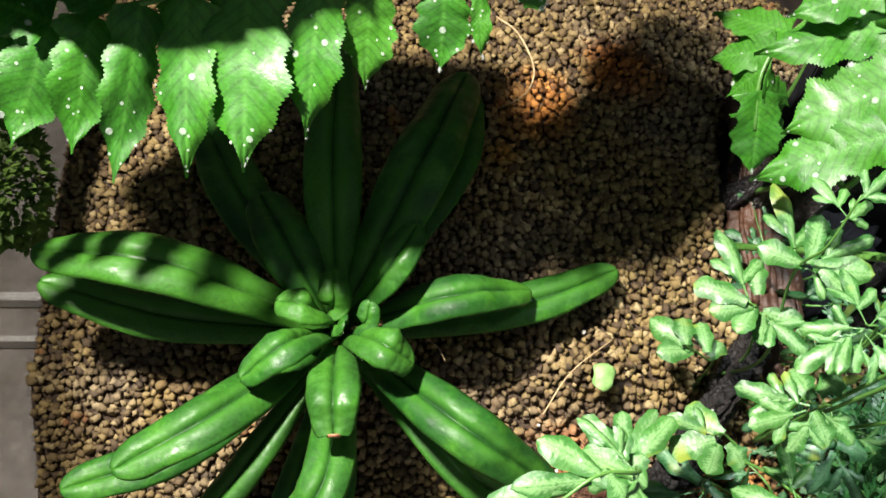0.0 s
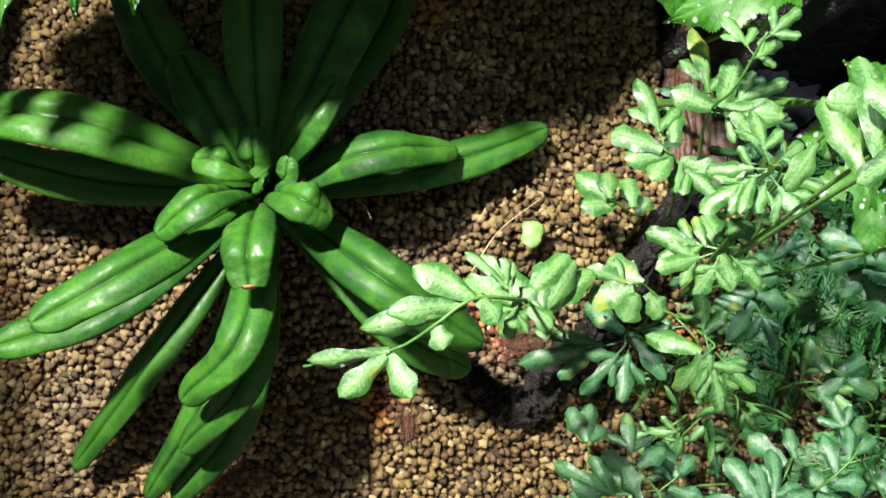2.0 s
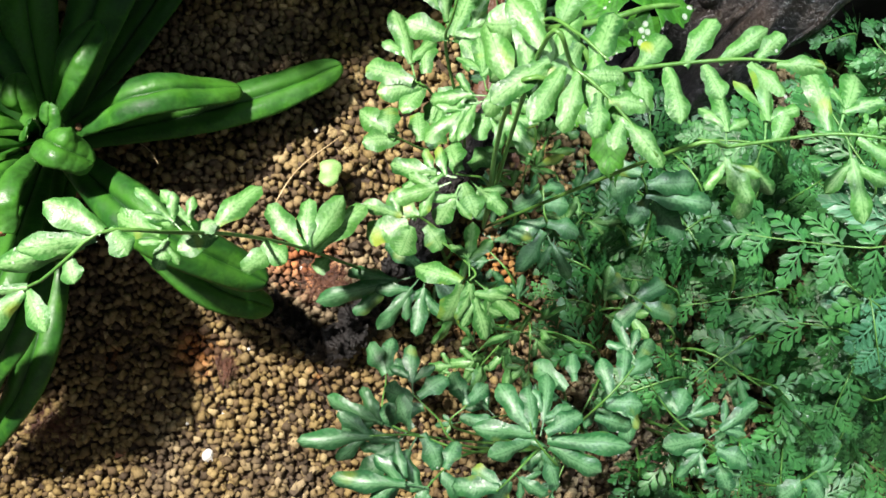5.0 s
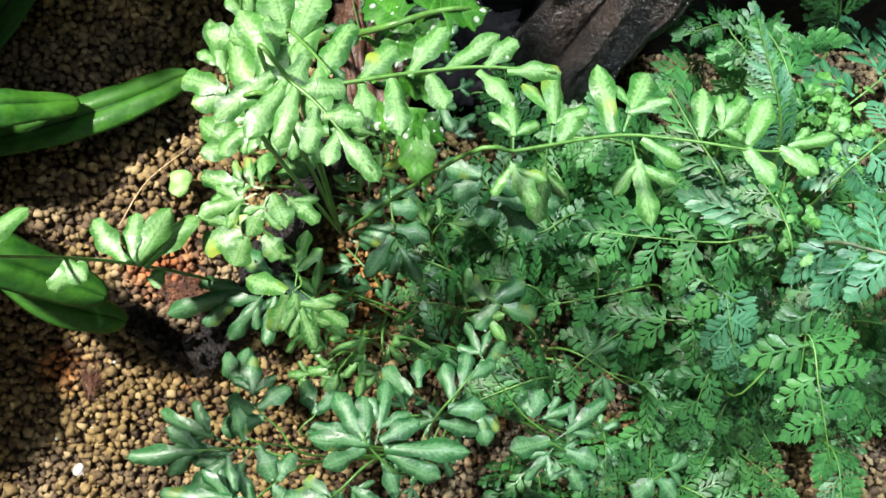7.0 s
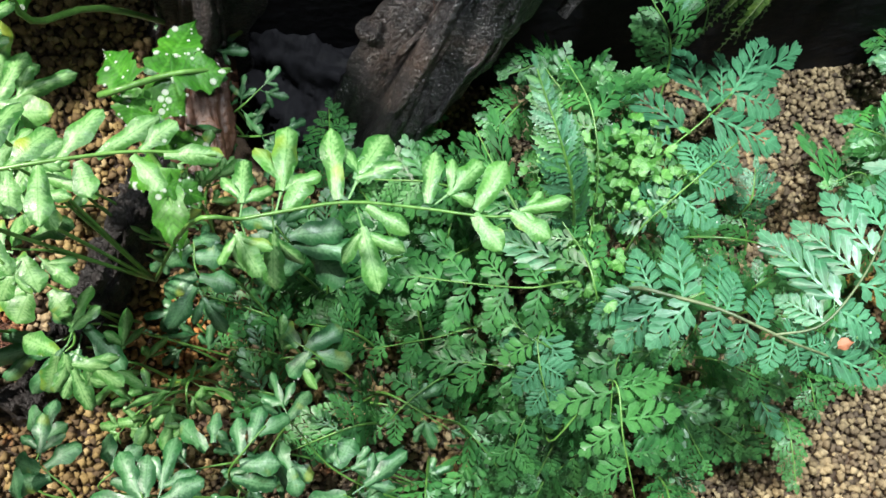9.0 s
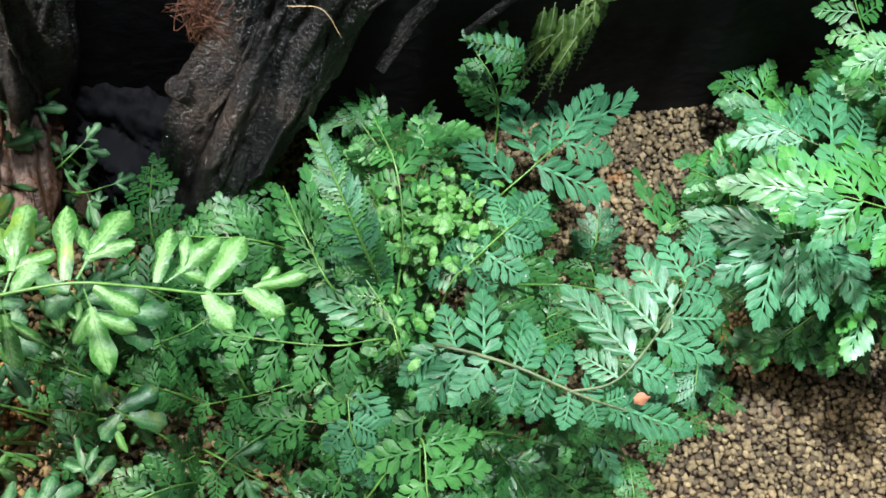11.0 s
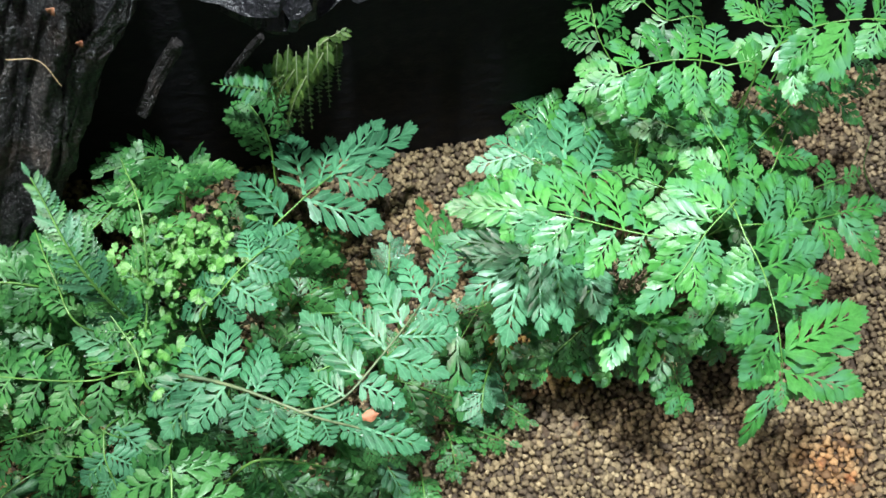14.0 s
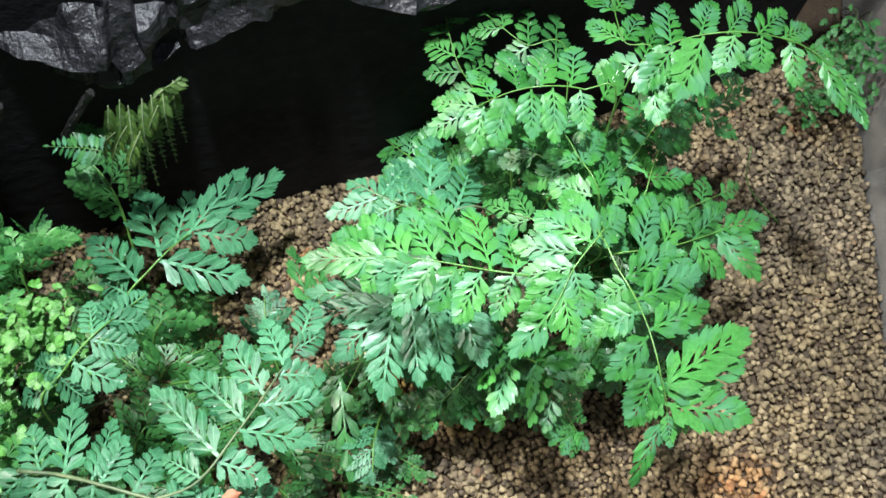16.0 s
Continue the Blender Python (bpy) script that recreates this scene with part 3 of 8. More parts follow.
def drop_mesh():
    """A bead of water, flat below."""
    sh = Sheet()
    for i in range(6):
        g = math.pi / 2 * i / 5
        for k in range(12):
            h = math.tau * k / 12
            sh.v.append(Vector((math.cos(g) * math.cos(h), math.cos(g) * math.sin(h), 0.55 * math.sin(g))))
            sh.rib.append(0.5)
    for i in range(5):
        for k in range(12):
            a, b = i * 12 + k, i * 12 + (k + 1) % 12
            sh.f.append((a, b, b + 12, a + 12))
    sh.f.append(tuple(reversed(range(12))))
    return sh.mesh("water_drop", MAT_WATER)


DROP = drop_mesh()
BREADTH = {}
FACING = Vector((0, -0.30, 1))


def stem(plant, points, thick, mat):
    """A bent stalk, the spine of a frond whose pinnae are set one by one."""
    o = plant.location
    return part("frond", Sheet().tube([p - o for p in spline(points, 28)], thick, 6, 0.45).mesh("frond", mat), plant)


def leaf(stalk, base, tip, width, kind):
    """One pinna from base to tip, of a given width, facing up and a little to the front."""
    o = stalk.parent.location
    base, tip = Vector(base), Vector(tip)
    length = (tip - base).length
    me = leaf_rng.choice(kind)
    if me not in BREADTH:
        y = [v.co.y for v in me.vertices]
        BREADTH[me] = max(y) - min(y)
    up = FACING + Vector((leaf_rng.uniform(-0.22, 0.22), leaf_rng.uniform(-0.22, 0.22), 0))
    m = basis(base - o, tip - base, up) @ Matrix.Diagonal((length * 1.03, width / BREADTH[me] * leaf_rng.uniform(0.96, 1.1), length, 1))
    ob = part("pinna", me, stalk, "", m)
    if leaf_rng.random() < 0.3:
        v = me.vertices[leaf_rng.randrange(len(me.vertices) // 3, len(me.vertices))]
        normal = (m.to_3x3().inverted().transposed() @ v.normal).normalized()
        normal = normal if normal.z > 0 else -normal
        part("water_drop", DROP, stalk, "clear bead of water", basis(m @ v.co + normal * 0.0001, normal.orthogonal(), normal, leaf_rng.uniform(0.0003, 0.0006)))
    return ob


leaf_rng = random.Random(77)


def reach(u, shape):
    """How long a pinna is at the share u of its frond."""
    if shape == "lance":
        return (0.80 + 0.20 * smooth(0, 0.3, u)) * (1 - 0.62 * smooth(0.35, 1.1, u))
    return 1 - 0.25 * u


def frond(plant, points, kind, pairs, size, stem=0.0009, angle=58.0, first=0.18, shape="lance", tip=True, up=(0, -0.3, 1), rng=random, mat=MAT_STEM, droop=0.15, dihedral=0.0, jitter=7.0):
    """A frond: a bent stem with pinnae in two rows. size is the longest pinna in metres."""
    o = plant.location
    n = max(10, 3 * pairs)
    line = spline(points, n)
    ob = part("frond", Sheet().tube([p - o for p in line], stem, 6, 0.35).mesh("frond", mat), plant)
    up = Vector(up)
    if kind[0] in LACE + BLUE + BROAD:
        stops, total = [first], sum((line[i + 1] - line[i]).length for i in range(n))
        while stops[-1] < 0.965:
            stops.append(stops[-1] + (0.48 if kind[0] in BROAD else 0.43) * size * reach((stops[-1] - first) / (1 - first), shape) / total)
        stops[-1] = 1.0
    else:
        stops = [first + (0.97 - first) * i / max(1, pairs - 0.3) for i in range(pairs)] + [1.0] * tip
    for s in stops:
        last = s == 1.0
        k = min(n - 1, int(s * n))
        p = line[k].lerp(line[k + 1], s * n - k)
        t = (line[k + 1] - line[max(0, k - 1)]).normalized()
        side = t.cross(up).normalized()
        normal = side.cross(t)
        u = (s - first) / (1 - first)
        scale = size * reach(u, shape) * (1.12 if kind[0] in BROAD else 1.0)
        if last:
            part("pinna", rng.choice(kind), ob, "", basis(p - o, t, normal, max(scale, size * 0.45)))
            continue
        for sgn in (-1, 1):
            a = radians(angle * (1 - 0.25 * u) + rng.uniform(-1, 1) * jitter)
            d = t * math.cos(a) + side * (sgn * math.sin(a)) + normal * (dihedral * math.sin(a) - droop * rng.uniform(0, 1)) + Vector((0, 0, -droop * 0.5))
            tilt = normal + side * (sgn * rng.uniform(-0.25, 0.25))
            q = p + t * (0.5 * sgn * (line[1] - line[0]).length)
            part("pinna", rng.choice(kind), ob, "", basis(q - o, d, tilt, scale * rng.uniform(0.88, 1.1)))
    return ob


def broad_frond(plant, points, stem=0.0014):
    o = plant.location
    return part("frond", Sheet().tube([p - o for p in spline(points, 24)], stem, 7, 0.5).mesh("frond", MAT_STEM), plant)


def lobe(stalk, base, tip, width, drops=10, lean=0.0, rng=random):
    """One lobe of a broad frond from base to tip, with beads of water on it."""
    o = stalk.parent.location
    base, tip = Vector(base), Vector(tip)
    length = (tip - base).length
    m = basis(base - o, tip - base, Vector((lean, -0.25 + rng.uniform(-0.15, 0.15), 1))) @ Matrix.Diagonal((length, width * 2.1, length, 1))
    me = rng.choice(HOLLY)
    ob = part("lobe", me, stalk, "", m)
    n = len(me.vertices)
    for i in range(drops):
        v = me.vertices[rng.randrange(n // 5, n)]
        size = rng.choice((0.0004, 0.0004, 0.0005, 0.0006, 0.0011))
        q = m @ v.co
        normal = (m.to_3x3().inverted().transposed() @ v.normal).normalized()
        if normal.z < 0:
            normal = -normal
        part("water_drop", DROP, stalk, "clear bead of water", basis(q + normal * 0.0002, normal.orthogonal(), normal, size))
    return ob


def leafy_moss(place, size, count, label, rng):
    """A cushion of moss: many tiny pointed leaves."""
    sh = Sheet()
    for i in range(count):
        d = Vector((rng.gauss(0, 1), rng.gauss(0, 1), rng.gauss(0, 1))).normalized()
        p = Vector([a * b * rng.uniform(0.75, 1.0) for a, b in zip(d, size)])
        p *= 1 + 0.35 * noise.noise(p * 90)
        sh.blade(basis(p, d + Vector((rng.uniform(-1, 1), rng.uniform(-1, 1), rng.uniform(-1, 1))), (0.3, 0.2, 1)), rng.uniform(0.003, 0.006), lance(0.4, 0.3), 4, 1, arch=0.3)
    ob = new("moss", sh.mesh("moss", MAT_MOSS))
    ob.location = place
    return tagged(ob, label, "moss", kind="stuff")


def undergrowth(plant, kind, count, spread_x, spread_y, height, size, pairs, rng, wide=1.0):
    """Low fronds that fill a plant's middle, rising from the bed all round its root."""
    o = plant.location
    for i in range(count):
        a = rng.uniform(0, math.tau)
        r = math.sqrt(rng.random())
        x, y = o.x + spread_x * r * math.cos(a), o.y + spread_y * r * math.sin(a)
        a += rng.uniform(-0.9, 0.9)
        reach = rng.uniform(0.03, 0.06) * wide
        z = bed(x, y)
        h = height * rng.uniform(0.45, 1.0) * (1 - 0.45 * r)
        d = Vector((math.cos(a), math.sin(a), 0))
        p = Vector((x, y, z))
        frond(plant, (p, p + d * reach * 0.35 + Vector((0, 0, h)), p + d * reach + Vector((0, 0, h * 0.92))), kind, pairs, size * rng.uniform(0.8, 1.15), first=0.35, rng=rng)


def maidenhair_leaf(seed, mat=MAT_FRESH):
    rng = random.Random(seed)
    sh = Sheet()
    for turn in (-48, 0, 48):
        m = Matrix.Rotation(radians(turn + rng.uniform(-8, 8)), 4, "Z") @ Matrix.Rotation(rng.uniform(-0.3, 0.3), 4, "X")
        sh.pinnule(m, rng.uniform(0.8, 1.1), 0.42, rng.uniform(-0.2, 0.3), rng.uniform(0.0, 0.4))
    return sh.mesh("leaflet", mat)


ROUND = [maidenhair_leaf(i) for i in range(4)]
ROUND_DARK = [maidenhair_leaf(10 + i, MAT_LACE) for i in range(4)]


def maidenhair(plant, centre, radius, count, rng, kind=ROUND):
    """A tuft of thin stems with small fan-shaped leaflets."""
    o = plant.location
    for i in range(max(4, count // 9)):
        a, r = rng.uniform(0, math.tau), radius * math.sqrt(rng.random())
        top = Vector(centre) + Vector((r * math.cos(a), r * math.sin(a), rng.uniform(-0.02, 0.006)))
        foot = Vector((o.x + rng.uniform(-0.01, 0.01), o.y + rng.uniform(-0.01, 0.01), bed(o.x, o.y)))
        line = spline((foot, foot.lerp(top, 0.6) + Vector((0, 0, 0.015)), top), 10)
        stem = part("frond", Sheet().tube([p - o for p in line], 0.0004, 5, 0.5).mesh("frond", MAT_STEM_BROWN), plant)
        for k in range(19):
            p = top + Vector((rng.gauss(0, 0.0075), rng.gauss(0, 0.0075), rng.gauss(0, 0.006)))
            part("leaflet", rng.choice(kind), stem, "", basis(p - o, (rng.uniform(-1, 1), rng.uniform(-1, 1), rng.uniform(-0.3, 0.3)), (rng.uniform(-0.4, 0.4), rng.uniform(-0.6, 0.2), 1), rng.uniform(0.0026, 0.0048)))


def log(name, points, radius, mat, label, category, seed, foot=1.0, ridges=0, knots=0):
    """A weathered limb: a knobbly trunk, raised ridges of harder wood along it, and knots."""
    line = spline(points, 120)
    sides = 84

    def skin(i, g):
        t = (line[min(i + 1, 120)] - line[max(i - 1, 0)]).normalized()
        a = t.cross(Vector((0.3, 0.8, 0.1))).normalized()
        b = t.cross(a)
        c, q = math.cos(g), math.sin(g)
        ridge = noise.noise((c * 2.6, q * 2.6, i * 0.025 + seed * 7)) * 0.42
        lump = noise.noise((c * 1.1, q * 1.1, i * 0.045 + seed * 3)) * 0.35
        crack = -0.30 * max(0.0, noise.noise((c * 6, q * 6, i * 0.025 + seed))) + 0.10 * noise.noise((c * 9, q * 9, i * 0.2))
        fibre = 0.08 * noise.noise((c * 15, q * 15, i * 0.10 + seed)) + 0.06 * noise.noise((c * 24, q * 24, i * 0.6))
        r = radius * (foot + (1 - foot) * min(1.0, i / 70)) * (1 + ridge + lump + crack + fibre) * (1.0 if 0 < i < 120 else 0.55)
        way = a * c + b * q
        return line[i] + way * r, way

    sh = Sheet()
    for i in range(121):
        for k in range(sides):
            sh.v.append(skin(i, math.tau * k / sides)[0])
            sh.rib.append(0.5)
    for i in range(120):
        for k in range(sides):
            c, d = i * sides + k, i * sides + (k + 1) % sides
            sh.f.append((c, d, d + sides, c + sides))
    sh.f.append(tuple(reversed(range(sides))))
    sh.f.append(tuple(120 * sides + k for k in range(sides)))
    if not ridges:
        return tagged(new(name, sh.mesh(name, mat)), label, category)
    base = thing(name, line[0], label, category)
    o = base.location
    sh.v = [v - o for v in sh.v]
    part("trunk", sh.mesh("trunk", mat), base)
    rng = random.Random(seed)
    for _ in range(ridges):
        i0, g = rng.randrange(4, 80), rng.uniform(0, math.tau)
        i1 = min(118, i0 + rng.randrange(24, 60))
        path, drift = [], rng.uniform(-0.010, 0.010)
        for i in range(i0, i1, 2):
            p, way = skin(i, g + drift * (i - i0) + 0.10 * math.sin(i * 0.13 + g))
            path.append(p + way * 0.0006 - o)
        part("ridge", Sheet().tube(path, rng.uniform(0.0012, 0.0028), 7, 0.3).mesh("ridge", mat), base)
    for _ in range(knots):
        p, way = skin(rng.randrange(25, 105), rng.uniform(0, math.tau))
        size = rng.uniform(0.003, 0.006)
        bump = Sheet().tube([p - o - way * size, p - o, p - o + way * size * 0.5, p - o + way * size * 0.8], size * 1.5, 10, 0.25)
        part("knot", bump.mesh("knot", mat), base)
    return base


def scrap(place, normal, size, label="orange-brown dead leaf scrap stuck to driftwood"):
    sh = Sheet().pinnule(basis(Vector(place), Vector(normal).orthogonal(), normal), size, 0.5, 0.3, 0.2)
    ob = tagged(new("leaf_scrap", sh.mesh("leaf_scrap", MAT_DEAD)), label, "leaf scrap")
    ob.modifiers.new("thickness", "SOLIDIFY").thickness = 0.0004
    return ob


def bark_edge(points, thick):
    """A curved strip of soaked, fissured bark that holds back the bank."""
    n, ring = 160, 40
    line = spline(points, n)
    sh = Sheet()
    for i, p in enumerate(line):
        t = (line[min(i + 2, n)] - line[max(i - 2, 0)]).normalized()
        side = Vector((t.y, -t.x, 0)).normalized()
        end = min(1.0, 0.35 + i / 12, 0.35 + (n - i) / 12)
        for k in range(ring):
            g = math.tau * k / ring
            c, q = math.cos(g), math.sin(g)
            c, q = math.copysign(abs(c) ** 0.7, c), math.copysign(abs(q) ** 0.7, q)
            rough = 1 + 0.45 * noise.noise((i * 0.08, c * 1.6, q * 1.6)) + 0.45 * noise.noise((i * 0.16, c * 4, q * 4)) + 0.25 * noise.noise((i * 0.6, c * 9, q * 9))
            sh.v.append(p + side * (thick * end * rough * c) + Vector((0, 0, -0.010 + 0.019 * end * rough * q)))
            sh.rib.append(0.5)
    for i in range(n):
        for k in range(ring):
            c, e = i * ring + k, i * ring + (k + 1) % ring
            sh.f.append((c, e, e + ring, c + ring))
    sh.f.append(tuple(reversed(range(ring))))
    sh.f.append(tuple(n * ring + k for k in range(ring)))
    strip = thing("bark_strip", line[0], "black soaked bark strip set into the gravel bank", "bark")
    o = strip.location
    body = [Vector(v) for v in sh.v]
    sh.v = [v - o for v in body]
    part("bark", sh.mesh("bark", MAT_BARK), strip)
    rng = random.Random(len(points))
    for _ in range(26):
        i, k = rng.randrange(10, n - 20), rng.randrange(2, 20)
        p, q = body[i * ring + k], body[(i + 8) * ring + k]
        out = (p - line[i]).normalized()
        flake = Sheet().blade(basis(p - o + out * 0.0004, q - p, out), (q - p).length * rng.uniform(1.0, 2.2), lance(0.4, 0.22, 0.5), 8, 2, fold=-0.2, arch=rng.uniform(-0.15, 0.1), wave=0.06, phase=rng.uniform(0, 6))
        ob = part("bark_flake", flake.mesh("bark_flake", MAT_BARK), strip)
        ob.modifiers.new("thickness", "SOLIDIFY").thickness = 0.0007
    return strip


def slate_ledge(x0, x1, lip_y, lip_z, label, seed):
    """An overhanging shelf of layered dark slate: underside, front lip in steps, and a rising top."""
    nx, nu = 150, 46
    sh = Sheet()
    for i in range(nx + 1):
        x = x0 + (x1 - x0) * i / nx
        sag = 0.022 * noise.noise((x * 11, seed, 0.3)) + 0.012 * noise.noise((x * 30, seed, 1.3))
        for j in range(nu + 1):
            u = j / nu
            if u < 0.25:
                y, z = lip_y + 0.13 * (1 - u / 0.25), lip_z + 0.03 * (1 - u / 0.25)
            else:
                w = (u - 0.25) / 0.75
                y, z = lip_y + 0.135 * w ** 1.3, lip_z + 0.22 * w ** 0.9
            bed_no = (z + 0.10 * x + 0.012 * noise.noise((x * 12, y * 12, 5))) / 0.0075
            step = math.floor(bed_no) + smooth(0.35, 0.65, bed_no % 1)
            y += 0.016 * noise.noise((x * 17 + 7 * math.floor(bed_no), step * 0.9, seed)) + 0.008 * noise.noise((x * 5, step * 2.3, seed)) - 0.022 * noise.noise((x * 16, z * 22, seed + 2)) + 0.003 * noise.noise((x * 110, z * 110, 8))
            z += sag * (1 - 0.5 * u) + 0.004 * noise.noise((x * 60, y * 60, seed))
            sh.v.append(Vector((x, min(y, BACK - 0.002), z)))
            sh.rib.append(0.5)
    for i in range(nx):
        for j in range(nu):
            a = i * (nu + 1) + j
            sh.f.append((a, a + nu + 1, a + nu + 2, a + 1))
    for i in (0, nx):
        sh.f.append(tuple(i * (nu + 1) + j for j in range(nu + 1)))
    return tagged(new("slate_ledge", sh.mesh("slate_ledge", MAT_ROCK, False)), label, "rock")


def chip(place):
    sh = Sheet().blade(basis(Vector(place) - Vector((0, 0.005, 0)), (0.25, 1, 0.06), (0, -0.1, 1)), 0.0125, lambda s: (0.30 + 0.16 * s) * math.sqrt(max(0.02, 1 - abs(2 * s - 1) ** 3)) * (1 + 0.10 * math.sin(9 * s)), 14, 3, fold=-0.1, wave=0.05, belly=0.15)
    ob = tagged(new("leaf_chip", sh.mesh("leaf_chip", MAT_CHIP)), "pale green leaf scrap lying on the gravel", "leaf scrap")
    ob.modifiers.new("thickness", "SOLIDIFY").thickness = 0.0006
    return ob


def straw(points, radius, label, mat=MAT_STRAW):
    return tagged(new("straw", Sheet().tube(spline(points, 16), radius, 6, 0.6).mesh("straw", mat)), label, "stalk")


def pebble(place, size, label="small white pebble on the gravel"):
    bm = bmesh.new()
    bmesh.ops.create_icosphere(bm, subdivisions=2, radius=size)
    for v in bm.verts:
        v.co *= 1 + 0.25 * noise.noise(v.co * 500)
    me = bpy.data.meshes.new("pebble")
    bm.to_mesh(me)
    bm.free()
    me.materials.append(MAT_WHITE)
    ob = new("pebble", me)
    ob.location = place
    return tagged(ob, label, "pebble")


def tangle(place, size, count, mat, label, rng):
    """A knot of hair-fine roots."""
    sh = Sheet()
    for i in range(count):
        p = [Vector([rng.gauss(0, 0.5) * a for a in size]) for _ in range(4)]
        sh.tube(spline(p, 10), rng.uniform(0.00010, 0.00024), 4, 0.5)
    ob = new("fine_roots", sh.mesh("fine_roots", mat))
    ob.location = place
    return tagged(ob, label, "roots", kind="stuff")


def shade_frond(plant, points, size, rng, first=4):
    """An unseen spreading frond of the broad fern, added high over the bank for its shade, with long lobes on both
    sides.
    """
    stalk = broad_frond(plant, points)
    line = spline(points, 40)
    for i in range(first, 41, 3):
        t = (line[min(i + 1, 40)] - line[i - 1]).normalized()
        side = t.cross(Vector((0, 0, 1))).normalized()
        for sgn in (-1, 1):
            lobe(stalk, line[i], line[i] + (side * sgn + t * 0.35).normalized() * size * rng.uniform(0.85, 1.1) - Vector((0, 0, 0.010)), 0.054, 0, 0.0, rng)


# ---- the strap-leaved rosette on the gravel bank ----
rosette = thing("rosette_plant", (-0.045, 0.159, 0.160), "low rosette of fleshy dark green strap leaves growing in gravel", "plant")
strap_leaf(rosette, (-0.050, 0.164, 0.188), (-0.106, 0.167, 0.238), (-0.162, 0.175, 0.236), 0.0240)
strap_leaf(rosette, (-0.051, 0.165, 0.180), (-0.120, 0.166, 0.195), (-0.172, 0.177, 0.205), 0.0210)
strap_leaf(rosette, (-0.049, 0.160, 0.188), (-0.078, 0.111, 0.234), (-0.114, 0.087, 0.236), 0.0195)
strap_leaf(rosette, (-0.050, 0.163, 0.180), (-0.102, 0.110, 0.195), (-0.148, 0.091, 0.195), 0.0190)
strap_leaf(rosette, (-0.044, 0.153, 0.200), (-0.039, 0.116, 0.243), (-0.038, 0.098, 0.240), 0.0185, cut=True)
strap_leaf(rosette, (-0.046, 0.157, 0.190), (-0.0420, 0.0870, 0.2260), (-0.0690, 0.0680, 0.2000), 0.0170)
strap_leaf(rosette, (-0.046, 0.158, 0.180), (-0.0440, 0.0800, 0.2050), (-0.0770, 0.0560, 0.1650), 0.0171)
strap_leaf(rosette, (-0.045, 0.157, 0.172), (-0.0550, 0.0730, 0.1650), (-0.0900, 0.0420, 0.1250), 0.0176)
strap_leaf(rosette, (-0.047, 0.158, 0.174), (-0.0680, 0.0770, 0.1700), (-0.1020, 0.0430, 0.1250), 0.0155)
strap_leaf(rosette, (-0.049, 0.158, 0.176), (-0.0960, 0.0940, 0.1600), (-0.1440, 0.0600, 0.1050), 0.0157)
strap_leaf(rosette, (-0.042, 0.158, 0.190), (0.008, 0.107, 0.222), (0.046, 0.093, 0.185), 0.0200)
strap_leaf(rosette, (-0.044, 0.163, 0.178), (0.013, 0.103, 0.172), (0.042, 0.092, 0.150), 0.0180)
strap_leaf(rosette, (-0.041, 0.159, 0.195), (0.004, 0.162, 0.222), (0.037, 0.175, 0.200), 0.0185)
strap_leaf(rosette, (-0.043, 0.164, 0.182), (0.034, 0.174, 0.190), (0.079, 0.194, 0.184), 0.0185)
strap_leaf(rosette, (-0.044, 0.165, 0.190), (-0.011, 0.222, 0.225), (0.012, 0.297, 0.200), 0.0280)
strap_leaf(rosette, (-0.044, 0.169, 0.180), (0.004, 0.246, 0.190), (0.014, 0.300, 0.185), 0.0200)
strap_leaf(rosette, (-0.046, 0.166, 0.190), (-0.048, 0.225, 0.225), (-0.052, 0.310, 0.205), 0.0240)
strap_leaf(rosette, (-0.048, 0.168, 0.185), (-0.093, 0.227, 0.195), (-0.124, 0.288, 0.185), 0.0260)
strap_leaf(rosette, (-0.048, 0.164, 0.190), (-0.066, 0.191, 0.215), (-0.081, 0.218, 0.210), 0.0240)
strap_leaf(rosette, (-0.046, 0.153, 0.205), (-0.056, 0.132, 0.243), (-0.073, 0.120, 0.238), 0.0160)
strap_leaf(rosette, (-0.041, 0.153, 0.205), (-0.023, 0.134, 0.238), (-0.012, 0.130, 0.228), 0.0165)
strap_leaf(rosette, (-0.042, 0.159, 0.200), (-0.021, 0.167, 0.235), (-0.010, 0.185, 0.238), 0.0150)
strap_leaf(rosette, (-0.046, 0.158, 0.200), (-0.052, 0.152, 0.232), (-0.064, 0.154, 0.232), 0.0150)
strap_leaf(rosette, (-0.044, 0.159, 0.200), (-0.043, 0.159, 0.225), (-0.044, 0.170, 0.228), 0.0120)
strap_leaf(rosette, (-0.045, 0.153, 0.205), (-0.041, 0.149, 0.220), (-0.038, 0.148, 0.226), 0.0090)
strap_leaf(rosette, (-0.035, 0.153, 0.205), (-0.030, 0.148, 0.225), (-0.028, 0.154, 0.232), 0.0090)

part("leaf_stub", Sheet().tube([Vector((-0.0490, 0.1500, 0.2060)) - rosette.location, Vector((-0.0470, 0.1480, 0.2140)) - rosette.location], 0.0017, 7, 0.8).mesh("leaf_stub", MAT_STUB), rosette, "dry brown leaf stub")
part("leaf_stub", Sheet().tube([Vector((-0.0450, 0.1470, 0.2060)) - rosette.location, Vector((-0.0430, 0.1450, 0.2140)) - rosette.location], 0.0017, 7, 0.8).mesh("leaf_stub", MAT_STUB), rosette, "dry brown leaf stub")
part("leaf_stub", Sheet().tube([Vector((-0.0370, 0.1540, 0.2060)) - rosette.location, Vector((-0.0360, 0.1510, 0.2140)) - rosette.location], 0.0017, 7, 0.8).mesh("leaf_stub", MAT_STUB), rosette, "dry brown leaf stub")
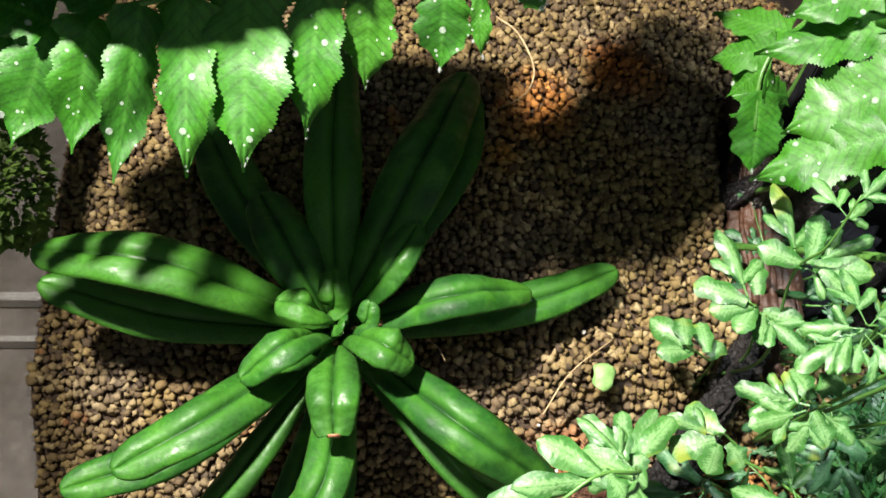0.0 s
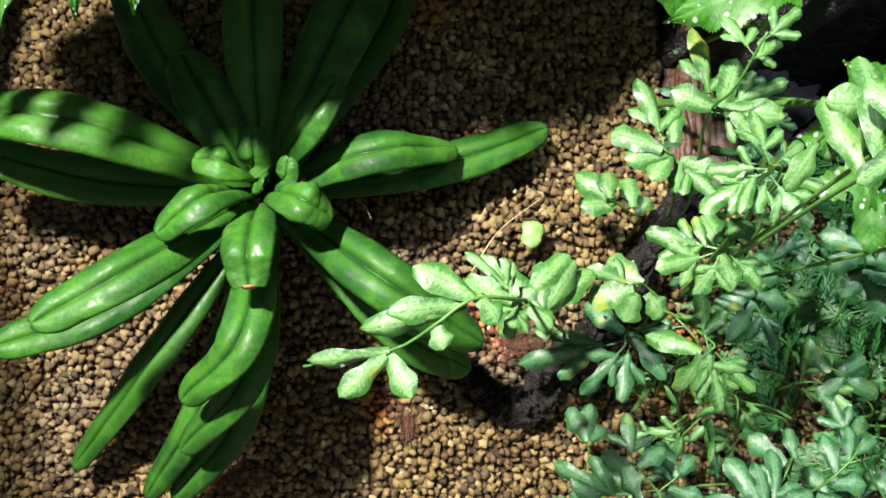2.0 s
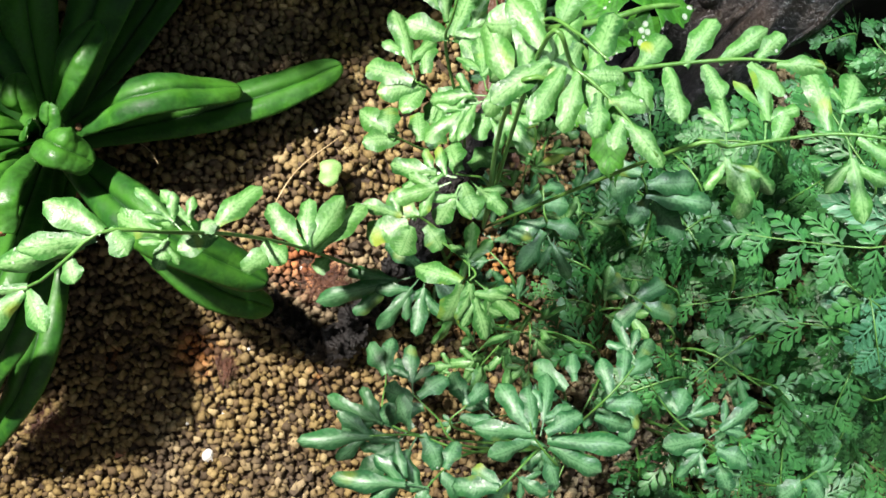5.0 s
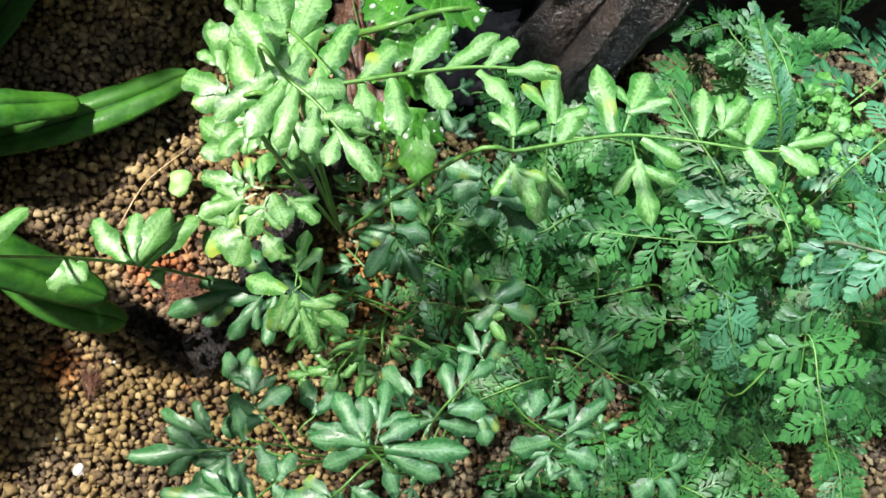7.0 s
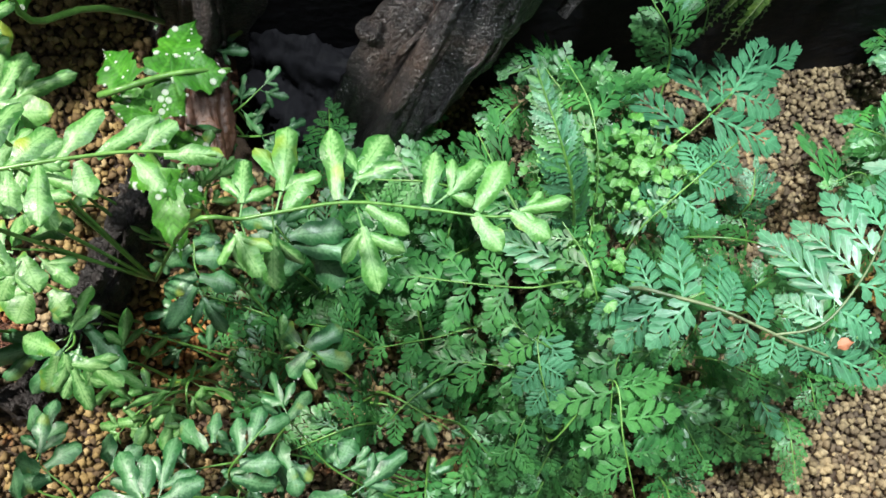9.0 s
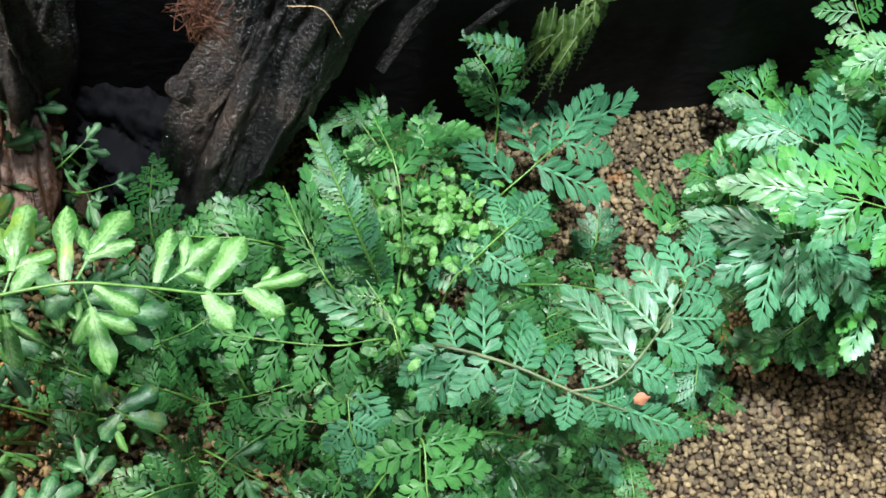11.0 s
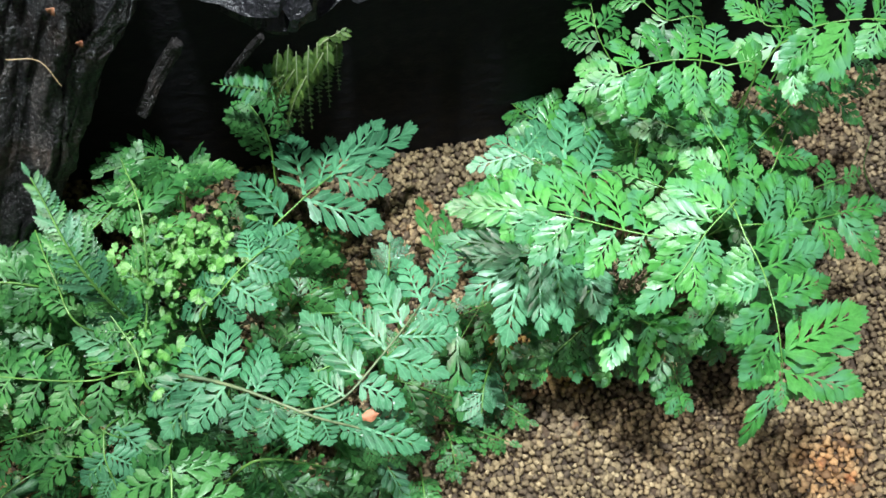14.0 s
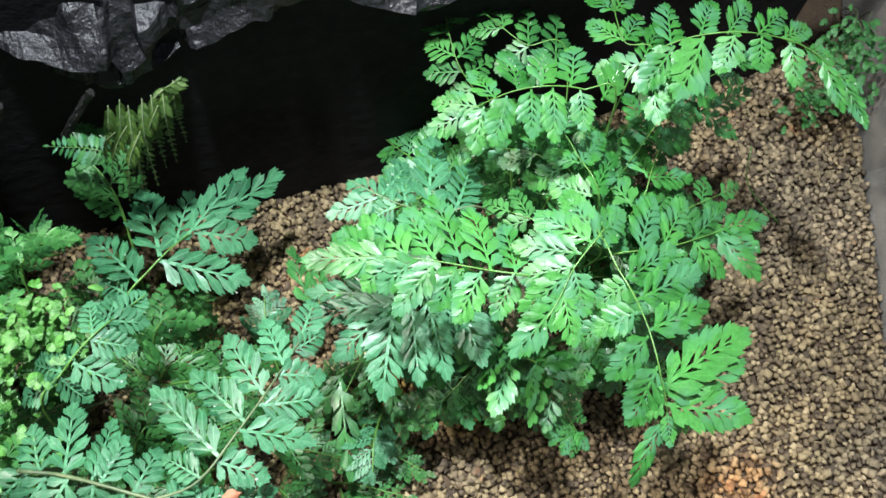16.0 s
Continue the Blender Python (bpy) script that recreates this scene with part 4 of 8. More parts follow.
part("leaf_stub", Sheet().tube([Vector((-0.0270, 0.1580, 0.2020)) - rosette.location, Vector((-0.0260, 0.1560, 0.2100)) - rosette.location], 0.0017, 7, 0.8).mesh("leaf_stub", MAT_STUB), rosette, "dry brown leaf stub")

# ---- broad toothed ferns, with unseen fronds added above to cast shade ----
broad_fern = thing("broad_fern", (-0.02, 0.37, 0.19), "bright green broad fern with toothed lobes and water drops", "fern", "broad ferns")
rng = random.Random(11)
stalk = broad_frond(broad_fern, ((-0.028, 0.439, 0.200), (-0.02, 0.26, 0.345), (-0.0150, 0.2220, 0.3450), (-0.0510, 0.2020, 0.3520), (-0.0760, 0.1970, 0.3500), (-0.1030, 0.1960, 0.3440), (-0.1320, 0.1930, 0.3380), (-0.1470, 0.1900, 0.3340), (-0.1680, 0.1880, 0.3300), (-0.1900, 0.1870, 0.3250)))
lobe(stalk, (-0.0580, 0.2030, 0.3500), (-0.0610, 0.1550, 0.3180), 0.0256, rng=rng)
lobe(stalk, (-0.0760, 0.1980, 0.3490), (-0.0780, 0.1530, 0.3180), 0.0167, rng=rng)
lobe(stalk, (-0.0910, 0.1970, 0.3470), (-0.0990, 0.1510, 0.3180), 0.0163, lean=0.8, rng=rng)
lobe(stalk, (-0.1070, 0.1960, 0.3430), (-0.1120, 0.1590, 0.3220), 0.0188, lean=0.8, rng=rng)
lobe(stalk, (-0.1200, 0.1940, 0.3400), (-0.1300, 0.1600, 0.3240), 0.0205, lean=0.8, rng=rng)
lobe(stalk, (-0.1340, 0.1930, 0.3370), (-0.1470, 0.1680, 0.3260), 0.0190, lean=0.8, rng=rng)
# two unseen outer lobes, added to shade the strap leaf below
lobe(stalk, (-0.1500, 0.1900, 0.3335), (-0.1640, 0.1640, 0.3220), 0.0190, lean=0.8, rng=rng)
lobe(stalk, (-0.1660, 0.1885, 0.3305), (-0.1800, 0.1640, 0.3190), 0.0180, lean=0.8, rng=rng)
lobe(stalk, (-0.0760, 0.1980, 0.3500), (-0.0890, 0.2170, 0.3620), 0.0201, rng=rng)
lobe(stalk, (-0.0990, 0.1960, 0.3460), (-0.1190, 0.2050, 0.3600), 0.0201, lean=0.8, rng=rng)
lobe(stalk, (-0.1190, 0.1940, 0.3410), (-0.1410, 0.1970, 0.3520), 0.0186, lean=0.8, rng=rng)
lobe(stalk, (-0.0560, 0.2020, 0.3520), (-0.0660, 0.2250, 0.3660), 0.0218, rng=rng)
stalk = broad_frond(broad_fern, ((0.067, 0.391, 0.200), (0.070, 0.275, 0.335), (0.0310, 0.2140, 0.3450), (0.0110, 0.2050, 0.3500), (-0.0110, 0.2020, 0.3520), (-0.0310, 0.2020, 0.3520), (-0.0470, 0.2030, 0.3550)))
lobe(stalk, (-0.0360, 0.2020, 0.3520), (-0.0430, 0.1680, 0.3180), 0.0172, rng=rng)
lobe(stalk, (-0.0210, 0.2020, 0.3520), (-0.0250, 0.1830, 0.3220), 0.0160, rng=rng)
lobe(stalk, (0.0010, 0.2050, 0.3500), (-0.0010, 0.1880, 0.3250), 0.0164, rng=rng)
lobe(stalk, (0.0110, 0.2010, 0.3480), (0.0120, 0.1880, 0.3320), 0.0062, rng=rng)
lobe(stalk, (0.0250, 0.2110, 0.3460), (0.0320, 0.2030, 0.3360), 0.0105, rng=rng)
lobe(stalk, (-0.0380, 0.2020, 0.3530), (-0.0440, 0.2300, 0.3680), 0.0218, rng=rng)
lobe(stalk, (-0.0210, 0.2030, 0.3520), (-0.0230, 0.2300, 0.3680), 0.0219, rng=rng)
lobe(stalk, (-0.0010, 0.2050, 0.3500), (0.0010, 0.2300, 0.3680), 0.0220, rng=rng)
lobe(stalk, (0.0170, 0.2090, 0.3480), (0.0230, 0.2300, 0.3660), 0.0205, rng=rng)
# unseen frond with two wide lobes, added to shade the gravel
stalk = broad_frond(broad_fern, ((0.067, 0.391, 0.200), (0.037, 0.290, 0.330), (0.074, 0.278, 0.332), (0.111, 0.261, 0.335)))
lobe(stalk, (0.040, 0.283, 0.334), (0.048, 0.273, 0.295), 0.0493, drops=0, rng=rng)
lobe(stalk, (0.044, 0.283, 0.335), (0.050, 0.319, 0.359), 0.0538, drops=0, rng=rng)
# four more unseen fronds, added to shade the bank and the gap by the trunk
shade_frond(broad_fern, ((0.135, 0.378, 0.335), (0.06, 0.320, 0.378), (0.0, 0.262, 0.384), (-0.07, 0.250, 0.380), (-0.125, 0.258, 0.368)), 0.056, rng, 26)
shade_frond(broad_fern, ((0.03, 0.320, 0.370), (-0.03, 0.238, 0.386), (-0.10, 0.219, 0.380), (-0.155, 0.224, 0.370)), 0.038, rng, 15)
shade_frond(broad_fern, ((0.12, 0.380, 0.335), (0.085, 0.335, 0.378), (0.045, 0.282, 0.382), (0.004, 0.238, 0.376)), 0.042, rng, 25)
shade_frond(broad_fern, ((0.13, 0.380, 0.335), (0.15, 0.310, 0.39), (0.185, 0.268, 0.405), (0.24, 0.240, 0.41)), 0.045, rng)
broad_fern_2 = thing("broad_fern", (0.12, 0.22, 0.16), "bright green broad fern with wavy toothed lobes and water drops", "fern", "broad ferns")
stalk = broad_frond(broad_fern_2, ((0.154, 0.263, 0.140), (0.150, 0.200, 0.25), (0.1400, 0.1720, 0.2850), (0.1430, 0.1740, 0.3120), (0.1490, 0.1900, 0.3200), (0.1490, 0.2070, 0.3280), (0.1370, 0.2200, 0.3380)))
lobe(stalk, (0.1490, 0.2070, 0.3260), (0.1050, 0.2070, 0.3140), 0.0187, rng=rng)
lobe(stalk, (0.1490, 0.1900, 0.3200), (0.1140, 0.1840, 0.3000), 0.0261, rng=rng)
lobe(stalk, (0.1440, 0.1740, 0.3120), (0.1060, 0.1740, 0.2860), 0.0196, rng=rng)
lobe(stalk, (0.1420, 0.2160, 0.3340), (0.1130, 0.2120, 0.3260), 0.0147, rng=rng)
lobe(stalk, (0.1490, 0.1930, 0.3200), (0.1580, 0.1910, 0.3450), 0.0193, rng=rng)
lobe(stalk, (0.1490, 0.2040, 0.3260), (0.1510, 0.2030, 0.3550), 0.0192, rng=rng)
lobe(stalk, (0.1420, 0.2180, 0.3350), (0.1370, 0.2220, 0.3600), 0.0194, rng=rng)
stalk = broad_frond(broad_fern_2, ((0.155, 0.267, 0.140), (0.1600, 0.2640, 0.2700), (0.1340, 0.2430, 0.2850), (0.1220, 0.2280, 0.2800), (0.1210, 0.2120, 0.2650)))
lobe(stalk, (0.1220, 0.2230, 0.2760), (0.1220, 0.1990, 0.2500), 0.0185, drops=1, rng=rng)
lobe(stalk, (0.1240, 0.2310, 0.2800), (0.1140, 0.2310, 0.2620), 0.0147, drops=1, rng=rng)
lobe(stalk, (0.1220, 0.2180, 0.2680), (0.1200, 0.2300, 0.2520), 0.0113, drops=1, rng=rng)
lobe(stalk, (0.1280, 0.2360, 0.2840), (0.1080, 0.2460, 0.2680), 0.0156, drops=1, rng=rng)
lobe(stalk, (0.1220, 0.2250, 0.2800), (0.1380, 0.2260, 0.2620), 0.0132, drops=1, rng=rng)
lobe(stalk, (0.1340, 0.2430, 0.2850), (0.1100, 0.2640, 0.2760), 0.0161, drops=1, rng=rng)
lobe(stalk, (0.1220, 0.2210, 0.2720), (0.1360, 0.2140, 0.2520), 0.0125, drops=1, rng=rng)
stalk = broad_frond(broad_fern_2, ((0.126, 0.233, 0.140), (0.162, 0.151, 0.270), (0.175, 0.126, 0.262), (0.179, 0.106, 0.255)))
lobe(stalk, (0.175, 0.126, 0.262), (0.179, 0.096, 0.252), 0.0115, rng=rng)
lobe(stalk, (0.173, 0.137, 0.262), (0.192, 0.135, 0.252), 0.0105, rng=rng)
lobe(stalk, (0.174, 0.128, 0.262), (0.161, 0.124, 0.252), 0.0105, rng=rng)
lobe(stalk, (0.176, 0.120, 0.262), (0.189, 0.117, 0.252), 0.0086, rng=rng)
lobe(stalk, (0.172, 0.142, 0.262), (0.160, 0.149, 0.252), 0.0105, rng=rng)
stalk = broad_frond(broad_fern_2, ((0.128, 0.236, 0.140), (0.163, 0.142, 0.285), (0.188, 0.141, 0.295), (0.204, 0.147, 0.285)))
lobe(stalk, (0.188, 0.141, 0.295), (0.205, 0.145, 0.287), 0.0129, rng=rng)
lobe(stalk, (0.181, 0.139, 0.295), (0.191, 0.130, 0.287), 0.0111, rng=rng)
lobe(stalk, (0.177, 0.138, 0.295), (0.173, 0.127, 0.287), 0.0111, rng=rng)
lobe(stalk, (0.185, 0.141, 0.295), (0.194, 0.166, 0.287), 0.0129, rng=rng)
lobe(stalk, (0.176, 0.138, 0.295), (0.164, 0.157, 0.287), 0.0129, rng=rng)


# ---- silver ferns ----
rng = random.Random(21)
silver_fern = thing("silver_fern", (0.130, 0.105, 0.115), "silver-striped green fern with puffy lobed leaves on the bank", "fern", "silver ferns")
stalk = stem(silver_fern, ((0.1400, 0.1250, 0.1500), (0.1900, 0.0950, 0.2850), (0.2060, 0.0940, 0.2880), (0.2160, 0.0940, 0.2900), (0.2380, 0.0940, 0.2930), (0.2590, 0.0900, 0.2930), (0.2810, 0.0860, 0.2900), (0.3020, 0.0880, 0.2840)), 0.0008, MAT_STEM)
leaf(stalk, (0.2390, 0.0950, 0.2930), (0.2510, 0.1190, 0.2910), 0.0198, TRI)
leaf(stalk, (0.2360, 0.0950, 0.2930), (0.2350, 0.1190, 0.2910), 0.0079, FINGER)
leaf(stalk, (0.2640, 0.0910, 0.2920), (0.2810, 0.1030, 0.2900), 0.0161, TRI)
leaf(stalk, (0.2620, 0.0910, 0.2930), (0.2660, 0.1080, 0.2910), 0.0070, FINGER)
leaf(stalk, (0.2410, 0.0920, 0.2930), (0.2460, 0.0700, 0.2810), 0.0195, TRI)
leaf(stalk, (0.2440, 0.0920, 0.2930), (0.2560, 0.0840, 0.2910), 0.0066, FINGER)
leaf(stalk, (0.2750, 0.0870, 0.2910), (0.2820, 0.0760, 0.2890), 0.0080, FINGER)
leaf(stalk, (0.2860, 0.0870, 0.2890), (0.2970, 0.0790, 0.2870), 0.0068, FINGER)
leaf(stalk, (0.2760, 0.0880, 0.2910), (0.2870, 0.1040, 0.2890), 0.0076, FINGER)
leaf(stalk, (0.2840, 0.0870, 0.2890), (0.3050, 0.0890, 0.2870), 0.0118, TRI)
leaf(stalk, (0.2170, 0.0940, 0.2900), (0.2250, 0.1230, 0.2880), 0.0202, TRI)
leaf(stalk, (0.2200, 0.0940, 0.2900), (0.2270, 0.1060, 0.2880), 0.0082, FINGER)
leaf(stalk, (0.2160, 0.0930, 0.2900), (0.2140, 0.0800, 0.2680), 0.0170, TRI)
leaf(stalk, (0.2060, 0.0940, 0.2880), (0.2090, 0.1150, 0.2860), 0.0152, TRI)
leaf(stalk, (0.2040, 0.0940, 0.2880), (0.2090, 0.0760, 0.2860), 0.0164, TRI)
stalk = stem(silver_fern, ((0.1400, 0.1250, 0.1500), (0.1350, 0.0900, 0.3300), (0.1480, 0.0880, 0.3430), (0.1650, 0.0880, 0.3470), (0.1810, 0.0890, 0.3470), (0.1950, 0.0900, 0.3450), (0.2120, 0.0880, 0.3430)), 0.0008, MAT_STEM)
leaf(stalk, (0.2000, 0.0890, 0.3440), (0.2130, 0.0880, 0.3440), 0.0050, FINGER)
leaf(stalk, (0.1950, 0.0900, 0.3450), (0.2030, 0.0970, 0.3450), 0.0052, FINGER)
leaf(stalk, (0.1850, 0.0890, 0.3460), (0.1990, 0.0980, 0.3460), 0.0058, FINGER)
leaf(stalk, (0.1760, 0.0880, 0.3470), (0.1860, 0.1010, 0.3470), 0.0061, FINGER)
leaf(stalk, (0.1650, 0.0880, 0.3470), (0.1740, 0.0980, 0.3470), 0.0064, FINGER)
leaf(stalk, (0.1540, 0.0880, 0.3440), (0.1630, 0.1090, 0.3440), 0.0074, FINGER)
leaf(stalk, (0.1450, 0.0890, 0.3400), (0.1540, 0.1130, 0.3400), 0.0076, FINGER)
leaf(stalk, (0.1400, 0.0900, 0.3350), (0.1410, 0.1160, 0.3350), 0.0077, FINGER)
leaf(stalk, (0.1370, 0.0900, 0.3320), (0.1310, 0.1140, 0.3320), 0.0078, FINGER)
leaf(stalk, (0.1930, 0.0890, 0.3450), (0.2000, 0.0800, 0.3450), 0.0052, FINGER)
leaf(stalk, (0.1810, 0.0880, 0.3470), (0.1840, 0.0790, 0.3470), 0.0058, FINGER)
leaf(stalk, (0.1720, 0.0880, 0.3470), (0.1730, 0.0730, 0.3470), 0.0065, FINGER)
leaf(stalk, (0.1600, 0.0880, 0.3460), (0.1590, 0.0730, 0.3460), 0.0065, FINGER)
leaf(stalk, (0.1650, 0.0870, 0.3470), (0.1660, 0.0770, 0.3470), 0.0058, FINGER)
stalk = stem(silver_fern, ((0.1400, 0.1250, 0.1500), (0.1420, 0.0950, 0.3450), (0.1490, 0.0870, 0.3500), (0.1560, 0.0790, 0.3500), (0.1660, 0.0640, 0.3480)), 0.0008, MAT_STEM)
leaf(stalk, (0.1590, 0.0740, 0.3490), (0.1670, 0.0620, 0.3490), 0.0055, FINGER)
leaf(stalk, (0.1560, 0.0780, 0.3500), (0.1650, 0.0770, 0.3500), 0.0056, FINGER)
leaf(stalk, (0.1510, 0.0850, 0.3500), (0.1610, 0.0850, 0.3500), 0.0058, FINGER)
leaf(stalk, (0.1540, 0.0800, 0.3500), (0.1520, 0.0690, 0.3500), 0.0061, FINGER)
leaf(stalk, (0.1500, 0.0860, 0.3500), (0.1450, 0.0720, 0.3500), 0.0061, FINGER)
leaf(stalk, (0.1470, 0.0890, 0.3480), (0.1380, 0.0750, 0.3480), 0.0065, FINGER)
leaf(stalk, (0.1440, 0.0920, 0.3460), (0.1300, 0.0830, 0.3460), 0.0064, FINGER)
leaf(stalk, (0.1440, 0.0940, 0.3460), (0.1360, 0.1110, 0.3460), 0.0068, FINGER)
leaf(stalk, (0.1590, 0.0740, 0.3490), (0.1560, 0.0660, 0.3490), 0.0047, FINGER)
stalk = stem(silver_fern, ((0.1210, 0.1600, 0.1400), (0.1310, 0.1430, 0.2000), (0.1230, 0.1480, 0.2650), (0.1250, 0.1450, 0.2900), (0.1300, 0.1520, 0.3100)), 0.0008, MAT_STEM)
leaf(stalk, (0.1240, 0.1480, 0.2730), (0.1100, 0.1550, 0.2730), 0.0095, FINGER)
leaf(stalk, (0.1240, 0.1480, 0.2690), (0.1240, 0.1840, 0.2690), 0.0192, TRI)
leaf(stalk, (0.1250, 0.1470, 0.2750), (0.1340, 0.1670, 0.2750), 0.0084, FINGER)
leaf(stalk, (0.1240, 0.1470, 0.2740), (0.1500, 0.1570, 0.2740), 0.0166, TRI)
leaf(stalk, (0.1240, 0.1480, 0.2710), (0.1400, 0.1420, 0.2710), 0.0166, TRI)
leaf(stalk, (0.1260, 0.1460, 0.2760), (0.1450, 0.1430, 0.2760), 0.0100, FINGER)
leaf(stalk, (0.1280, 0.1440, 0.2770), (0.1350, 0.1330, 0.2770), 0.0082, FINGER)
leaf(stalk, (0.1270, 0.1490, 0.2990), (0.1400, 0.1560, 0.2990), 0.0107, TRI)
leaf(stalk, (0.1280, 0.1490, 0.3020), (0.1210, 0.1650, 0.3020), 0.0125, TRI)
leaf(stalk, (0.1290, 0.1510, 0.3060), (0.1440, 0.1630, 0.3060), 0.0123, TRI)
stalk = stem(silver_fern, ((0.1240, 0.1600, 0.1400), (0.1310, 0.1520, 0.1800), (0.1180, 0.1450, 0.2400), (0.1120, 0.1450, 0.2500)), 0.0008, MAT_STEM)
leaf(stalk, (0.1120, 0.1450, 0.2500), (0.1070, 0.1760, 0.2500), 0.0188, TRI)
leaf(stalk, (0.1110, 0.1450, 0.2500), (0.0940, 0.1540, 0.2500), 0.0094, FINGER)
leaf(stalk, (0.1140, 0.1450, 0.2470), (0.0980, 0.1430, 0.2470), 0.0090, FINGER)
leaf(stalk, (0.1150, 0.1450, 0.2460), (0.1070, 0.1340, 0.2460), 0.0090, FINGER)
leaf(stalk, (0.1190, 0.1460, 0.2400), (0.1320, 0.1290, 0.2400), 0.0189, TRI)
leaf(stalk, (0.1200, 0.1460, 0.2400), (0.1340, 0.1420, 0.2400), 0.0093, FINGER)
leaf(stalk, (0.1200, 0.1450, 0.2400), (0.1170, 0.1330, 0.2400), 0.0084, FINGER)
leaf(stalk, (0.1160, 0.1480, 0.2500), (0.1160, 0.1610, 0.2500), 0.0084, FINGER)
stalk = stem(silver_fern, ((0.1150, 0.1500, 0.1400), (0.1220, 0.1560, 0.1650), (0.1120, 0.1480, 0.1900), (0.1000, 0.1480, 0.2050)), 0.0008, MAT_STEM)
leaf(stalk, (0.1030, 0.1480, 0.2010), (0.0870, 0.1610, 0.2010), 0.0112, FINGER)
leaf(stalk, (0.1000, 0.1480, 0.2050), (0.1000, 0.1610, 0.2050), 0.0095, FINGER)
leaf(stalk, (0.1040, 0.1480, 0.1990), (0.0890, 0.1460, 0.1990), 0.0107, FINGER)
leaf(stalk, (0.1130, 0.1510, 0.1900), (0.1120, 0.1660, 0.1900), 0.0095, FINGER)
leaf(stalk, (0.1160, 0.1520, 0.1820), (0.1230, 0.1600, 0.1820), 0.0096, FINGER)
stalk = stem(silver_fern, ((0.1400, 0.1250, 0.1500), (0.1360, 0.1070, 0.2400), (0.1240, 0.1050, 0.2550)), 0.0008, MAT_STEM)
leaf(stalk, (0.1240, 0.1040, 0.2540), (0.1020, 0.1120, 0.2500), 0.0189, FIVE)
leaf(stalk, (0.1220, 0.1020, 0.2550), (0.1030, 0.0970, 0.2510), 0.0156, TRI)
leaf(stalk, (0.1250, 0.1020, 0.2520), (0.1180, 0.0890, 0.2480), 0.0168, TRI)
leaf(stalk, (0.1290, 0.1050, 0.2490), (0.1400, 0.0930, 0.2450), 0.0159, TRI)
leaf(stalk, (0.1250, 0.1060, 0.2540), (0.1220, 0.1200, 0.2500), 0.0104, FINGER)
leaf(stalk, (0.1290, 0.1090, 0.2510), (0.1400, 0.1170, 0.2470), 0.0098, FINGER)
leaf(stalk, (0.1260, 0.1030, 0.2510), (0.1300, 0.0920, 0.2470), 0.0096, FINGER)
stalk = stem(silver_fern, ((0.1400, 0.1250, 0.1500), (0.1400, 0.1200, 0.2700), (0.1340, 0.1200, 0.2850)), 0.0008, MAT_STEM)
leaf(stalk, (0.1350, 0.1200, 0.2800), (0.1130, 0.1100, 0.2760), 0.0176, FIVE)
leaf(stalk, (0.1340, 0.1190, 0.2830), (0.1160, 0.1230, 0.2790), 0.0146, TRI)
leaf(stalk, (0.1360, 0.1190, 0.2770), (0.1310, 0.1080, 0.2730), 0.0159, TRI)
leaf(stalk, (0.1370, 0.1200, 0.2770), (0.1480, 0.1030, 0.2730), 0.0166, TRI)
leaf(stalk, (0.1340, 0.1200, 0.2850), (0.1320, 0.1420, 0.2810), 0.0147, TRI)
leaf(stalk, (0.1370, 0.1210, 0.2820), (0.1490, 0.1320, 0.2780), 0.0141, TRI)
leaf(stalk, (0.1380, 0.1210, 0.2780), (0.1540, 0.1170, 0.2740), 0.0130, TRI)
stalk = stem(silver_fern, ((0.1400, 0.1250, 0.1500), (0.1430, 0.1190, 0.3000), (0.1460, 0.1110, 0.3350), (0.1520, 0.1000, 0.3450), (0.1580, 0.0900, 0.3480)), 0.0008, MAT_STEM)
leaf(stalk, (0.1460, 0.1110, 0.3350), (0.1310, 0.1100, 0.3350), 0.0096, FINGER)
leaf(stalk, (0.1450, 0.1140, 0.3250), (0.1320, 0.1000, 0.3250), 0.0080, FINGER)
leaf(stalk, (0.1480, 0.1040, 0.3390), (0.1400, 0.0860, 0.3390), 0.0092, FINGER)
leaf(stalk, (0.1520, 0.0970, 0.3450), (0.1440, 0.0810, 0.3450), 0.0083, FINGER)
leaf(stalk, (0.1550, 0.0920, 0.3470), (0.1550, 0.0760, 0.3470), 0.0082, FINGER)
leaf(stalk, (0.1450, 0.1120, 0.3330), (0.1410, 0.1250, 0.3330), 0.0097, FINGER)
leaf(stalk, (0.1490, 0.1060, 0.3400), (0.1560, 0.1210, 0.3400), 0.0095, FINGER)
leaf(stalk, (0.1430, 0.1190, 0.3000), (0.1330, 0.1040, 0.3000), 0.0080, FINGER)
stalk = stem(silver_fern, ((0.1240, 0.1150, 0.1200), (0.1190, 0.1040, 0.1900), (0.1300, 0.0830, 0.2150), (0.1280, 0.0780, 0.2180)), 0.0008, MAT_STEM)
leaf(stalk, (0.1280, 0.0800, 0.2170), (0.1300, 0.1060, 0.2050), 0.0166, TRI)
leaf(stalk, (0.1270, 0.0780, 0.2180), (0.1350, 0.0590, 0.2060), 0.0213, FIVE)
leaf(stalk, (0.1250, 0.0780, 0.2180), (0.1090, 0.0870, 0.2060), 0.0095, FINGER)
leaf(stalk, (0.1250, 0.0770, 0.2180), (0.1180, 0.0660, 0.2060), 0.0104, FINGER)
leaf(stalk, (0.1300, 0.0780, 0.2180), (0.1450, 0.0670, 0.2060), 0.0150, TRI)
leaf(stalk, (0.1280, 0.0770, 0.2180), (0.1250, 0.0640, 0.2060), 0.0094, FINGER)
